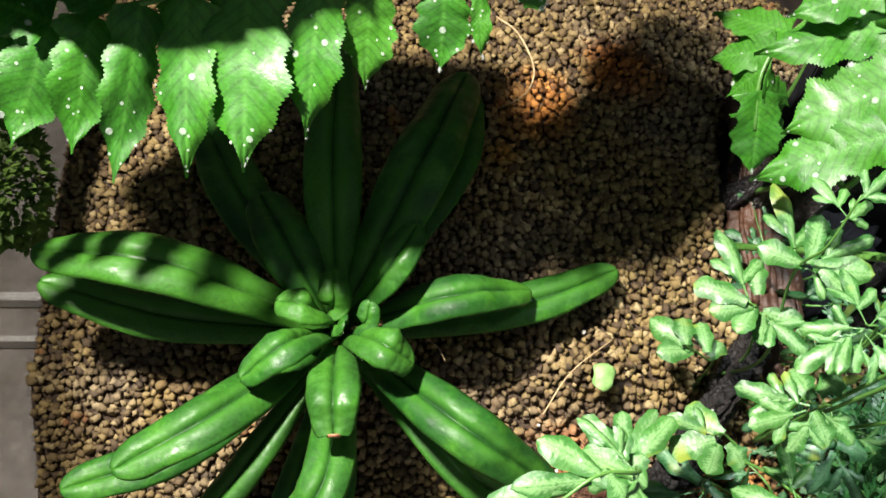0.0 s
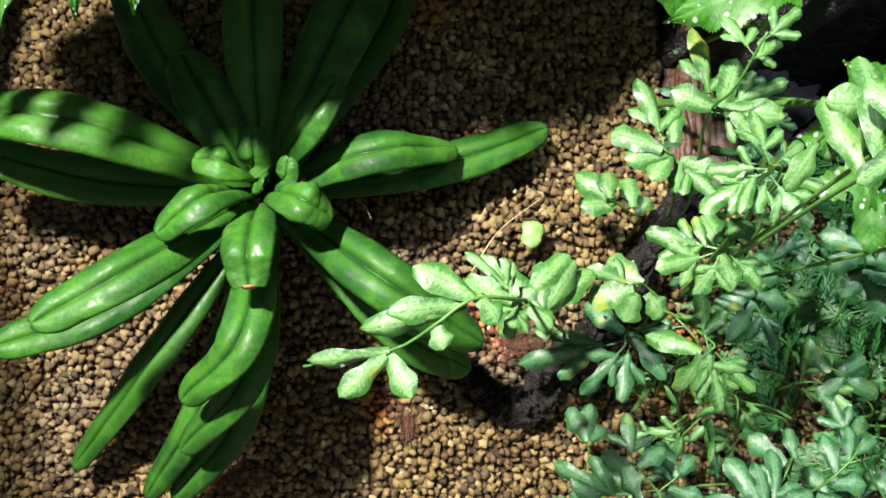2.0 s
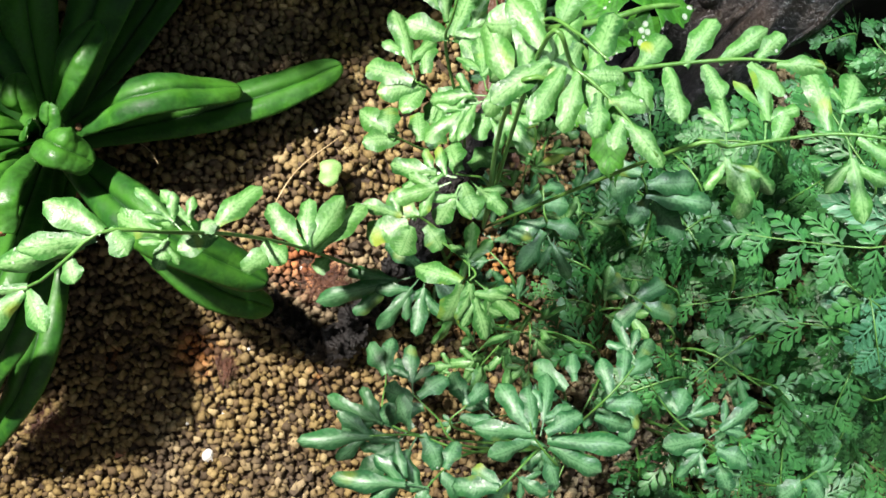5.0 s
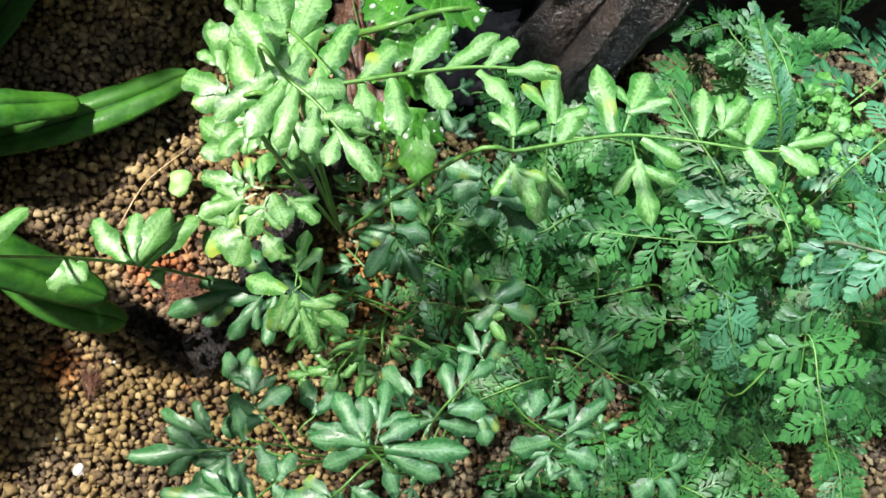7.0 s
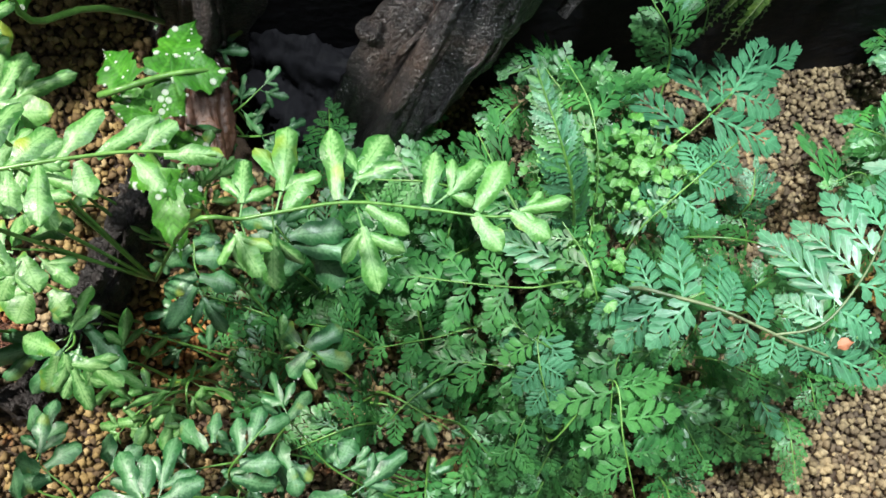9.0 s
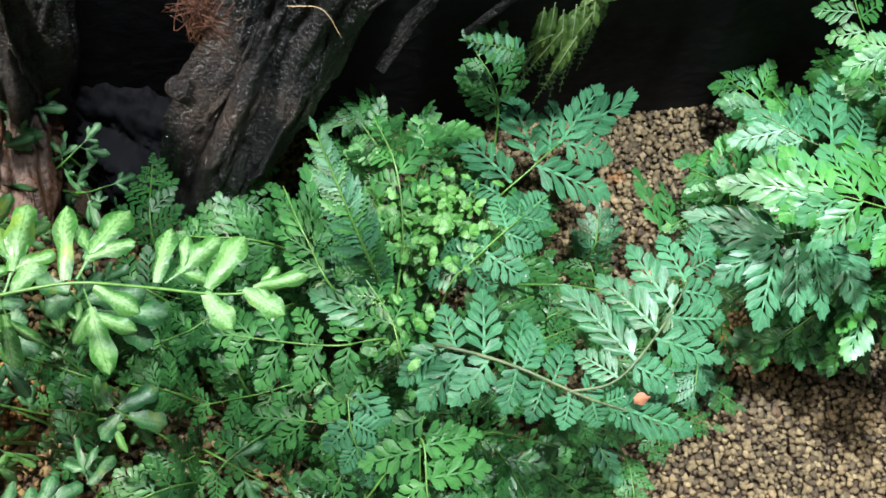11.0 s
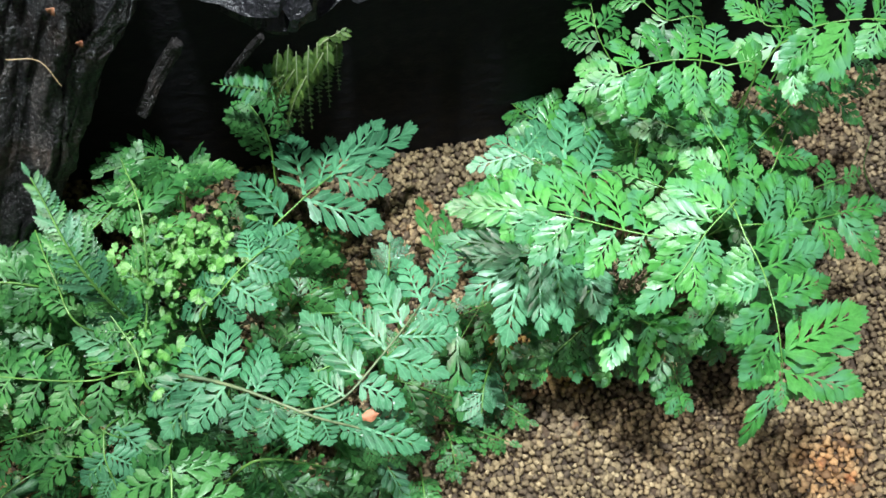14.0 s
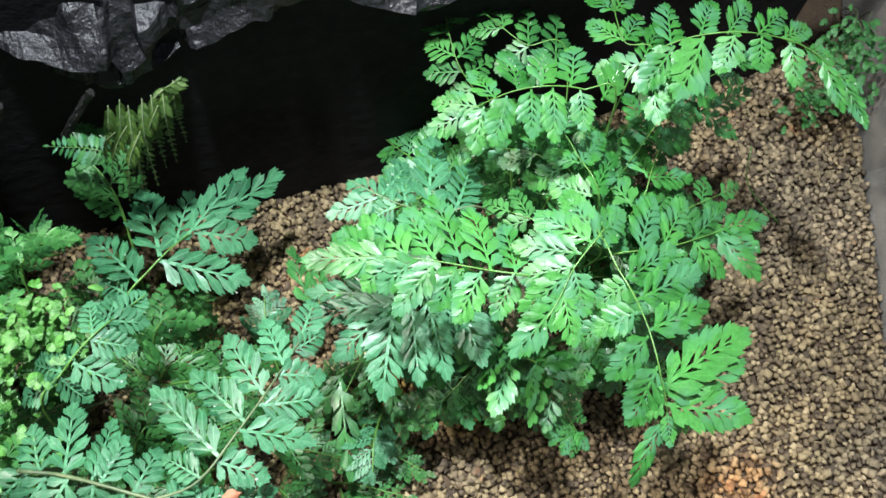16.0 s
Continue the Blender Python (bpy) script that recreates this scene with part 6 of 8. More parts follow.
frond(lace_fern, ((0.405, 0.214, 0.170), (0.399, 0.217, 0.195), (0.377, 0.226, 0.195)), FEATHER, 11, 0.0085, stem=0.0004, first=0.45, angle=70, rng=rng)
frond(lace_fern, ((0.350, 0.227, 0.100), (0.336, 0.218, 0.150), (0.312, 0.208, 0.160)), LACE, 4, 0.0160, first=0.4, rng=rng)
frond(lace_fern, ((0.356, 0.226, 0.100), (0.351, 0.210, 0.150), (0.363, 0.203, 0.160)), LACE, 4, 0.0160, first=0.4, rng=rng)
frond(lace_fern, ((0.350, 0.224, 0.100), (0.322, 0.204, 0.140), (0.302, 0.183, 0.150)), LACE, 4, 0.0180, first=0.4, rng=rng)
frond(lace_fern, ((0.437, 0.157, 0.050), (0.445, 0.159, 0.080), (0.449, 0.175, 0.090)), BLUE, 5, 0.0169, first=0.3, rng=rng)
frond(lace_fern, ((0.506, 0.120, 0.050), (0.488, 0.089, 0.080), (0.482, 0.071, 0.080)), BLUE, 4, 0.0169, first=0.3, rng=rng)
stalk = stem(lace_fern, ((0.3500, 0.1100, 0.0800), (0.3450, 0.0910, 0.1780), (0.3610, 0.0830, 0.1870), (0.3760, 0.0740, 0.1940), (0.3910, 0.0650, 0.1930), (0.4040, 0.0580, 0.1900), (0.4210, 0.0520, 0.1820), (0.4450, 0.0420, 0.1650)), 0.001, MAT_STEM_BROWN)
leaf(stalk, (0.4180, 0.0540, 0.1840), (0.4460, 0.0390, 0.1780), 0.0163, BLUE)
leaf(stalk, (0.4170, 0.0550, 0.1840), (0.4410, 0.0560, 0.1780), 0.0125, BLUE)
leaf(stalk, (0.4090, 0.0560, 0.1880), (0.4220, 0.0610, 0.1820), 0.0124, BLUE)
leaf(stalk, (0.4010, 0.0600, 0.1910), (0.4140, 0.0690, 0.1850), 0.0129, BLUE)
leaf(stalk, (0.3890, 0.0660, 0.1930), (0.4000, 0.0840, 0.1870), 0.0145, BLUE)
leaf(stalk, (0.3780, 0.0730, 0.1940), (0.3910, 0.0900, 0.1880), 0.0140, BLUE)
leaf(stalk, (0.3750, 0.0750, 0.1930), (0.3860, 0.1000, 0.1870), 0.0130, BLUE)
leaf(stalk, (0.3640, 0.0810, 0.1880), (0.3700, 0.1130, 0.1820), 0.0178, BLUE)
leaf(stalk, (0.3540, 0.0860, 0.1830), (0.3490, 0.1080, 0.1770), 0.0162, BLUE)
leaf(stalk, (0.4120, 0.0550, 0.1860), (0.4240, 0.0450, 0.1800), 0.0123, BLUE)
leaf(stalk, (0.4040, 0.0570, 0.1900), (0.4070, 0.0480, 0.1840), 0.0122, BLUE)
leaf(stalk, (0.3950, 0.0610, 0.1920), (0.3930, 0.0480, 0.1860), 0.0137, BLUE)
leaf(stalk, (0.3860, 0.0680, 0.1930), (0.3800, 0.0520, 0.1870), 0.0143, BLUE)
leaf(stalk, (0.3760, 0.0740, 0.1940), (0.3700, 0.0570, 0.1880), 0.0143, BLUE)
leaf(stalk, (0.3660, 0.0800, 0.1890), (0.3490, 0.0630, 0.1830), 0.0156, BLUE)
leaf(stalk, (0.3570, 0.0840, 0.1850), (0.3350, 0.0650, 0.1790), 0.0169, BLUE)
leaf(stalk, (0.3490, 0.0890, 0.1800), (0.3270, 0.0790, 0.1740), 0.0160, BLUE)
stalk = stem(lace_fern, ((0.3950, 0.0620, 0.1920), (0.4130, 0.0630, 0.1960), (0.4310, 0.0770, 0.1970), (0.4490, 0.0960, 0.1900), (0.4650, 0.1170, 0.1780), (0.4750, 0.1370, 0.1650)), 0.0006, MAT_STEM_BROWN)
leaf(stalk, (0.4630, 0.1150, 0.1790), (0.4750, 0.1330, 0.1750), 0.0143, BLUE)
leaf(stalk, (0.4540, 0.1030, 0.1860), (0.4490, 0.1280, 0.1820), 0.0144, BLUE)
leaf(stalk, (0.4440, 0.0910, 0.1920), (0.4310, 0.1220, 0.1880), 0.0158, BLUE)
leaf(stalk, (0.4350, 0.0810, 0.1950), (0.4170, 0.1110, 0.1910), 0.0166, BLUE)
leaf(stalk, (0.4230, 0.0700, 0.1970), (0.4010, 0.1070, 0.1930), 0.0175, BLUE)
leaf(stalk, (0.4150, 0.0640, 0.1960), (0.4010, 0.0790, 0.1920), 0.0139, BLUE)
leaf(stalk, (0.4580, 0.1090, 0.1820), (0.4750, 0.1150, 0.1780), 0.0133, BLUE)
leaf(stalk, (0.4500, 0.0990, 0.1880), (0.4700, 0.0950, 0.1840), 0.0159, BLUE)
leaf(stalk, (0.4410, 0.0870, 0.1930), (0.4660, 0.0820, 0.1890), 0.0160, BLUE)
leaf(stalk, (0.4320, 0.0780, 0.1970), (0.4600, 0.0680, 0.1930), 0.0157, BLUE)
leaf(stalk, (0.4210, 0.0690, 0.1960), (0.4400, 0.0590, 0.1920), 0.0150, BLUE)
stalk = stem(lace_fern, ((0.3850, 0.1750, 0.0700), (0.3840, 0.1680, 0.1350), (0.4040, 0.1790, 0.1500), (0.4220, 0.1940, 0.1450), (0.4420, 0.2160, 0.1250)), 0.0006, MAT_STEM)
leaf(stalk, (0.4290, 0.2000, 0.1390), (0.4740, 0.2290, 0.1270), 0.0216, BLUE)
leaf(stalk, (0.4220, 0.1940, 0.1450), (0.4590, 0.2360, 0.1330), 0.0183, BLUE)
leaf(stalk, (0.4320, 0.2050, 0.1350), (0.4600, 0.2160, 0.1230), 0.0174, BLUE)
leaf(stalk, (0.4250, 0.1960, 0.1420), (0.4550, 0.1910, 0.1300), 0.0199, BLUE)
leaf(stalk, (0.4070, 0.1820, 0.1490), (0.4460, 0.1660, 0.1370), 0.0227, BLUE)
leaf(stalk, (0.4080, 0.1840, 0.1490), (0.4060, 0.2340, 0.1370), 0.0251, BLUE)
leaf(stalk, (0.4160, 0.1900, 0.1470), (0.4260, 0.2250, 0.1350), 0.0180, BLUE)
leaf(stalk, (0.3950, 0.1760, 0.1440), (0.3750, 0.2190, 0.1320), 0.0238, BLUE)
leaf(stalk, (0.3890, 0.1720, 0.1400), (0.3730, 0.1930, 0.1280), 0.0177, BLUE)
stalk = stem(lace_fern, ((0.3500, 0.1100, 0.0800), (0.3540, 0.1160, 0.1700), (0.3670, 0.1250, 0.1830), (0.3830, 0.1350, 0.1900), (0.4050, 0.1520, 0.1800)), 0.0006, MAT_STEM)
leaf(stalk, (0.3910, 0.1420, 0.1860), (0.4060, 0.1520, 0.1800), 0.0146, BLUE)
leaf(stalk, (0.3820, 0.1350, 0.1890), (0.3810, 0.1550, 0.1830), 0.0133, BLUE)
leaf(stalk, (0.3870, 0.1380, 0.1880), (0.3940, 0.1550, 0.1820), 0.0127, BLUE)
leaf(stalk, (0.3730, 0.1280, 0.1850), (0.3600, 0.1410, 0.1790), 0.0150, BLUE)
leaf(stalk, (0.3670, 0.1250, 0.1830), (0.3520, 0.1350, 0.1770), 0.0144, BLUE)
leaf(stalk, (0.3880, 0.1400, 0.1880), (0.4040, 0.1390, 0.1820), 0.0127, BLUE)
leaf(stalk, (0.3800, 0.1340, 0.1890), (0.3970, 0.1260, 0.1830), 0.0143, BLUE)
leaf(stalk, (0.3720, 0.1270, 0.1850), (0.3880, 0.1130, 0.1790), 0.0160, BLUE)
leaf(stalk, (0.3650, 0.1240, 0.1810), (0.3720, 0.1110, 0.1750), 0.0155, BLUE)
leaf(stalk, (0.3610, 0.1220, 0.1780), (0.3450, 0.1230, 0.1720), 0.0138, BLUE)
stalk = stem(lace_fern, ((0.3500, 0.1100, 0.0800), (0.3090, 0.1000, 0.1800), (0.3300, 0.1040, 0.1700)), 0.0006, MAT_STEM)
leaf(stalk, (0.3250, 0.1040, 0.1720), (0.2940, 0.1290, 0.1660), 0.0175, BLUE)
leaf(stalk, (0.3280, 0.1080, 0.1710), (0.2990, 0.1450, 0.1650), 0.0194, BLUE)
stalk = stem(lace_fern, ((0.3250, 0.1500, 0.0800), (0.3080, 0.1180, 0.1800), (0.2970, 0.1410, 0.1900), (0.2890, 0.1660, 0.1900)), 0.0006, MAT_STEM)
leaf(stalk, (0.2980, 0.1390, 0.1890), (0.2840, 0.1720, 0.1830), 0.0107, LACE)
leaf(stalk, (0.3000, 0.1340, 0.1870), (0.2820, 0.1520, 0.1810), 0.0106, LACE)
leaf(stalk, (0.3000, 0.1370, 0.1880), (0.2990, 0.1800, 0.1820), 0.0113, LACE)
leaf(stalk, (0.3040, 0.1270, 0.1840), (0.2850, 0.1400, 0.1780), 0.0111, LACE)
stalk = stem(lace_fern, ((0.3500, 0.1100, 0.0800), (0.3270, 0.0980, 0.1700), (0.3050, 0.0980, 0.1700), (0.2810, 0.1040, 0.1650), (0.2530, 0.1140, 0.1550)), 0.0006, MAT_STEM)
leaf(stalk, (0.2610, 0.1120, 0.1580), (0.2370, 0.1140, 0.1520), 0.0130, LACE)
leaf(stalk, (0.2680, 0.1080, 0.1600), (0.2530, 0.1280, 0.1540), 0.0131, LACE)
leaf(stalk, (0.2810, 0.1040, 0.1650), (0.2700, 0.1230, 0.1590), 0.0134, LACE)
leaf(stalk, (0.2960, 0.1010, 0.1680), (0.2870, 0.1210, 0.1620), 0.0133, LACE)
leaf(stalk, (0.3100, 0.0980, 0.1700), (0.3040, 0.1170, 0.1640), 0.0132, LACE)
leaf(stalk, (0.2660, 0.1090, 0.1600), (0.2540, 0.0990, 0.1540), 0.0134, LACE)
leaf(stalk, (0.2810, 0.1030, 0.1650), (0.2670, 0.0860, 0.1590), 0.0137, LACE)
leaf(stalk, (0.2960, 0.1000, 0.1680), (0.2840, 0.0830, 0.1620), 0.0136, LACE)
leaf(stalk, (0.3100, 0.0980, 0.1700), (0.3030, 0.0780, 0.1640), 0.0135, LACE)
stalk = stem(lace_fern, ((0.3500, 0.1100, 0.0800), (0.3580, 0.0740, 0.1600), (0.3510, 0.0730, 0.1700), (0.3370, 0.0630, 0.1700), (0.3320, 0.0330, 0.1500)), 0.0006, MAT_STEM)
leaf(stalk, (0.3330, 0.0400, 0.1540), (0.3350, 0.0210, 0.1480), 0.0143, LACE)
leaf(stalk, (0.3350, 0.0500, 0.1610), (0.3130, 0.0420, 0.1550), 0.0167, LACE)
leaf(stalk, (0.3350, 0.0460, 0.1590), (0.3550, 0.0380, 0.1530), 0.0153, LACE)
leaf(stalk, (0.3360, 0.0570, 0.1660), (0.3560, 0.0530, 0.1600), 0.0143, LACE)
leaf(stalk, (0.3380, 0.0630, 0.1700), (0.3200, 0.0590, 0.1640), 0.0156, LACE)
leaf(stalk, (0.3480, 0.0710, 0.1700), (0.3310, 0.0740, 0.1640), 0.0143, LACE)
stalk = stem(lace_fern, ((0.3700, 0.0600, 0.0600), (0.3630, 0.0620, 0.0900), (0.3740, 0.0550, 0.0900), (0.3860, 0.0360, 0.0800)), 0.0006, MAT_STEM)
leaf(stalk, (0.3740, 0.0550, 0.0900), (0.3860, 0.0350, 0.0840), 0.0160, BLUE)
leaf(stalk, (0.3680, 0.0580, 0.0900), (0.3820, 0.0590, 0.0840), 0.0122, BLUE)
stalk = stem(lace_fern, ((0.3900, 0.0600, 0.0500), (0.4110, 0.0550, 0.0700), (0.4250, 0.0550, 0.0800), (0.4370, 0.0320, 0.0700)), 0.0006, MAT_STEM)
leaf(stalk, (0.4250, 0.0570, 0.0800), (0.4360, 0.0320, 0.0740), 0.0158, BLUE)
stalk = stem(lace_fern, ((0.3100, 0.0700, 0.0700), (0.3090, 0.0680, 0.1300), (0.2900, 0.0720, 0.1400), (0.2660, 0.0790, 0.1300)), 0.0006, MAT_STEM)
leaf(stalk, (0.2800, 0.0750, 0.1360), (0.2540, 0.0820, 0.1300), 0.0139, LACE)
leaf(stalk, (0.2850, 0.0730, 0.1380), (0.2700, 0.0910, 0.1320), 0.0129, LACE)
leaf(stalk, (0.2850, 0.0730, 0.1380), (0.2660, 0.0630, 0.1320), 0.0137, LACE)
leaf(stalk, (0.2970, 0.0700, 0.1360), (0.2900, 0.0890, 0.1300), 0.0129, LACE)
leaf(stalk, (0.2970, 0.0700, 0.1360), (0.2950, 0.0520, 0.1300), 0.0138, LACE)
stalk = stem(lace_fern, ((0.3250, 0.0750, 0.0700), (0.3080, 0.0360, 0.1400), (0.3340, 0.0560, 0.1650), (0.3350, 0.0300, 0.1650), (0.3390, 0.0010, 0.1500)), 0.0006, MAT_STEM)
leaf(stalk, (0.3380, 0.0080, 0.1530), (0.3330, -0.0070, 0.1470), 0.0109, LACE)
leaf(stalk, (0.3360, 0.0210, 0.1600), (0.3190, 0.0150, 0.1540), 0.0142, LACE)
leaf(stalk, (0.3360, 0.0250, 0.1630), (0.3590, 0.0250, 0.1570), 0.0142, LACE)
leaf(stalk, (0.3350, 0.0370, 0.1650), (0.3170, 0.0270, 0.1590), 0.0132, LACE)
leaf(stalk, (0.3350, 0.0390, 0.1650), (0.3640, 0.0400, 0.1590), 0.0152, LACE)
leaf(stalk, (0.3340, 0.0510, 0.1650), (0.3080, 0.0480, 0.1590), 0.0149, LACE)
leaf(stalk, (0.3340, 0.0520, 0.1650), (0.3630, 0.0550, 0.1590), 0.0145, LACE)
leaf(stalk, (0.3330, 0.0550, 0.1650), (0.3170, 0.0620, 0.1590), 0.0121, LACE)
stalk = stem(lace_fern, ((0.3000, 0.1100, 0.0700), (0.3130, 0.0750, 0.1500), (0.2990, 0.0840, 0.1600), (0.2900, 0.1000, 0.1600)), 0.0006, MAT_STEM)
leaf(stalk, (0.2950, 0.0890, 0.1600), (0.2860, 0.1140, 0.1540), 0.0152, LACE)
leaf(stalk, (0.2990, 0.0840, 0.1600), (0.2820, 0.0920, 0.1540), 0.0140, LACE)
leaf(stalk, (0.3000, 0.0820, 0.1590), (0.3170, 0.1000, 0.1530), 0.0141, LACE)
leaf(stalk, (0.3060, 0.0780, 0.1550), (0.2900, 0.0720, 0.1490), 0.0140, LACE)
leaf(stalk, (0.3090, 0.0770, 0.1530), (0.3220, 0.0880, 0.1470), 0.0127, LACE)
stalk = stem(lace_fern, ((0.3350, 0.1400, 0.0800), (0.3280, 0.1020, 0.1600), (0.3370, 0.1340, 0.1900), (0.3380, 0.1640, 0.2000), (0.3310, 0.1900, 0.2000)), 0.0006, MAT_STEM)
leaf(stalk, (0.3340, 0.1780, 0.2000), (0.3330, 0.1950, 0.1940), 0.0109, LACE)
leaf(stalk, (0.3370, 0.1670, 0.2000), (0.3280, 0.1770, 0.1940), 0.0122, LACE)
leaf(stalk, (0.3380, 0.1570, 0.1980), (0.3250, 0.1620, 0.1920), 0.0126, LACE)
leaf(stalk, (0.3380, 0.1610, 0.1990), (0.3570, 0.1850, 0.1930), 0.0113, LACE)
leaf(stalk, (0.3380, 0.1450, 0.1940), (0.3260, 0.1440, 0.1880), 0.0126, LACE)
leaf(stalk, (0.3380, 0.1480, 0.1950), (0.3570, 0.1630, 0.1890), 0.0122, LACE)
leaf(stalk, (0.3360, 0.1320, 0.1880), (0.3240, 0.1280, 0.1820), 0.0121, LACE)
leaf(stalk, (0.3370, 0.1340, 0.1900), (0.3550, 0.1410, 0.1840), 0.0122, LACE)
stalk = stem(lace_fern, ((0.3000, 0.0800, 0.0700), (0.2900, 0.0940, 0.1200), (0.2620, 0.0900, 0.1300), (0.2310, 0.0900, 0.1200)), 0.0006, MAT_STEM)
leaf(stalk, (0.2840, 0.0930, 0.1220), (0.2750, 0.0750, 0.1160), 0.0158, LACE)
leaf(stalk, (0.2840, 0.0930, 0.1220), (0.2690, 0.1150, 0.1160), 0.0147, LACE)
leaf(stalk, (0.2700, 0.0910, 0.1270), (0.2590, 0.0740, 0.1210), 0.0134, LACE)
leaf(stalk, (0.2700, 0.0910, 0.1270), (0.2580, 0.1080, 0.1210), 0.0120, LACE)
leaf(stalk, (0.2560, 0.0900, 0.1280), (0.2450, 0.0770, 0.1220), 0.0105, LACE)
leaf(stalk, (0.2560, 0.0900, 0.1280), (0.2420, 0.1050, 0.1220), 0.0101, LACE)
leaf(stalk, (0.2400, 0.0900, 0.1230), (0.2300, 0.0810, 0.1170), 0.0087, LACE)
leaf(stalk, (0.2400, 0.0900, 0.1230), (0.2270, 0.1000, 0.1170), 0.0090, LACE)
leaf(stalk, (0.2310, 0.0900, 0.1200), (0.2160, 0.0910, 0.1140), 0.0101, LACE)
stalk = stem(lace_fern, ((0.2900, 0.0700, 0.0700), (0.2720, 0.0740, 0.1200), (0.2530, 0.0650, 0.1300), (0.2350, 0.0530, 0.1200)), 0.0006, MAT_STEM)
leaf(stalk, (0.2670, 0.0720, 0.1230), (0.2620, 0.0550, 0.1170), 0.0144, LACE)
leaf(stalk, (0.2670, 0.0720, 0.1230), (0.2480, 0.0860, 0.1170), 0.0150, LACE)
leaf(stalk, (0.2540, 0.0660, 0.1290), (0.2470, 0.0500, 0.1230), 0.0106, LACE)
leaf(stalk, (0.2540, 0.0660, 0.1290), (0.2380, 0.0760, 0.1230), 0.0119, LACE)
leaf(stalk, (0.2420, 0.0580, 0.1240), (0.2390, 0.0440, 0.1180), 0.0097, LACE)
leaf(stalk, (0.2420, 0.0580, 0.1240), (0.2260, 0.0590, 0.1180), 0.0090, LACE)
leaf(stalk, (0.2350, 0.0530, 0.1200), (0.2240, 0.0470, 0.1140), 0.0098, LACE)
stalk = stem(lace_fern, ((0.3100, 0.0600, 0.0700), (0.3080, 0.0580, 0.1300), (0.2980, 0.0460, 0.1400), (0.2910, 0.0310, 0.1300)), 0.0006, MAT_STEM)
leaf(stalk, (0.3050, 0.0540, 0.1330), (0.3100, 0.0360, 0.1270), 0.0143, LACE)
leaf(stalk, (0.3050, 0.0540, 0.1330), (0.2840, 0.0630, 0.1270), 0.0139, LACE)
leaf(stalk, (0.2980, 0.0460, 0.1400), (0.3010, 0.0300, 0.1340), 0.0113, LACE)
leaf(stalk, (0.2980, 0.0460, 0.1400), (0.2800, 0.0470, 0.1340), 0.0119, LACE)
leaf(stalk, (0.2930, 0.0360, 0.1340), (0.3010, 0.0240, 0.1280), 0.0099, LACE)
leaf(stalk, (0.2930, 0.0360, 0.1340), (0.2790, 0.0310, 0.1280), 0.0085, LACE)
leaf(stalk, (0.2910, 0.0310, 0.1300), (0.2860, 0.0200, 0.1240), 0.0095, LACE)
stalk = stem(lace_fern, ((0.2800, 0.1000, 0.0700), (0.2560, 0.1290, 0.1300), (0.2340, 0.1210, 0.1400), (0.2110, 0.1180, 0.1300)), 0.0006, MAT_STEM)
leaf(stalk, (0.2500, 0.1270, 0.1330), (0.2420, 0.1100, 0.1270), 0.0141, LACE)
leaf(stalk, (0.2500, 0.1270, 0.1330), (0.2330, 0.1430, 0.1270), 0.0152, LACE)
leaf(stalk, (0.2370, 0.1220, 0.1390), (0.2290, 0.1080, 0.1330), 0.0107, LACE)
leaf(stalk, (0.2370, 0.1220, 0.1390), (0.2200, 0.1350, 0.1330), 0.0112, LACE)
leaf(stalk, (0.2210, 0.1190, 0.1340), (0.2150, 0.1070, 0.1280), 0.0097, LACE)
leaf(stalk, (0.2210, 0.1190, 0.1340), (0.2050, 0.1290, 0.1280), 0.0095, LACE)
leaf(stalk, (0.2110, 0.1180, 0.1300), (0.1980, 0.1170, 0.1240), 0.0093, LACE)
stalk = stem(lace_fern, ((0.3500, 0.1100, 0.0800), (0.3120, 0.0850, 0.1500), (0.3060, 0.0690, 0.1600), (0.3090, 0.0500, 0.1500)), 0.0006, MAT_STEM)
leaf(stalk, (0.3100, 0.0800, 0.1530), (0.3200, 0.0640, 0.1470), 0.0181, BLUE)
leaf(stalk, (0.3100, 0.0800, 0.1530), (0.2910, 0.0790, 0.1470), 0.0162, BLUE)
leaf(stalk, (0.3070, 0.0670, 0.1590), (0.3200, 0.0580, 0.1530), 0.0132, BLUE)
leaf(stalk, (0.3070, 0.0670, 0.1590), (0.2950, 0.0560, 0.1530), 0.0145, BLUE)
leaf(stalk, (0.3080, 0.0570, 0.1540), (0.3180, 0.0480, 0.1480), 0.0105, BLUE)
leaf(stalk, (0.3080, 0.0570, 0.1540), (0.2980, 0.0480, 0.1480), 0.0104, BLUE)
leaf(stalk, (0.3090, 0.0500, 0.1500), (0.3100, 0.0400, 0.1440), 0.0109, BLUE)
stalk = stem(lace_fern, ((0.3500, 0.1100, 0.0800), (0.3330, 0.0870, 0.1700), (0.3280, 0.1040, 0.1850), (0.3150, 0.1290, 0.1900)), 0.0006, MAT_STEM)
leaf(stalk, (0.3320, 0.0920, 0.1740), (0.3150, 0.1000, 0.1680), 0.0149, LACE)
leaf(stalk, (0.3320, 0.0920, 0.1740), (0.3450, 0.1090, 0.1680), 0.0133, LACE)
leaf(stalk, (0.3290, 0.1010, 0.1830), (0.3130, 0.1090, 0.1770), 0.0124, LACE)
leaf(stalk, (0.3290, 0.1010, 0.1830), (0.3390, 0.1190, 0.1770), 0.0112, LACE)
leaf(stalk, (0.3240, 0.1120, 0.1870), (0.3100, 0.1170, 0.1810), 0.0097, LACE)
leaf(stalk, (0.3240, 0.1120, 0.1870), (0.3290, 0.1280, 0.1810), 0.0099, LACE)
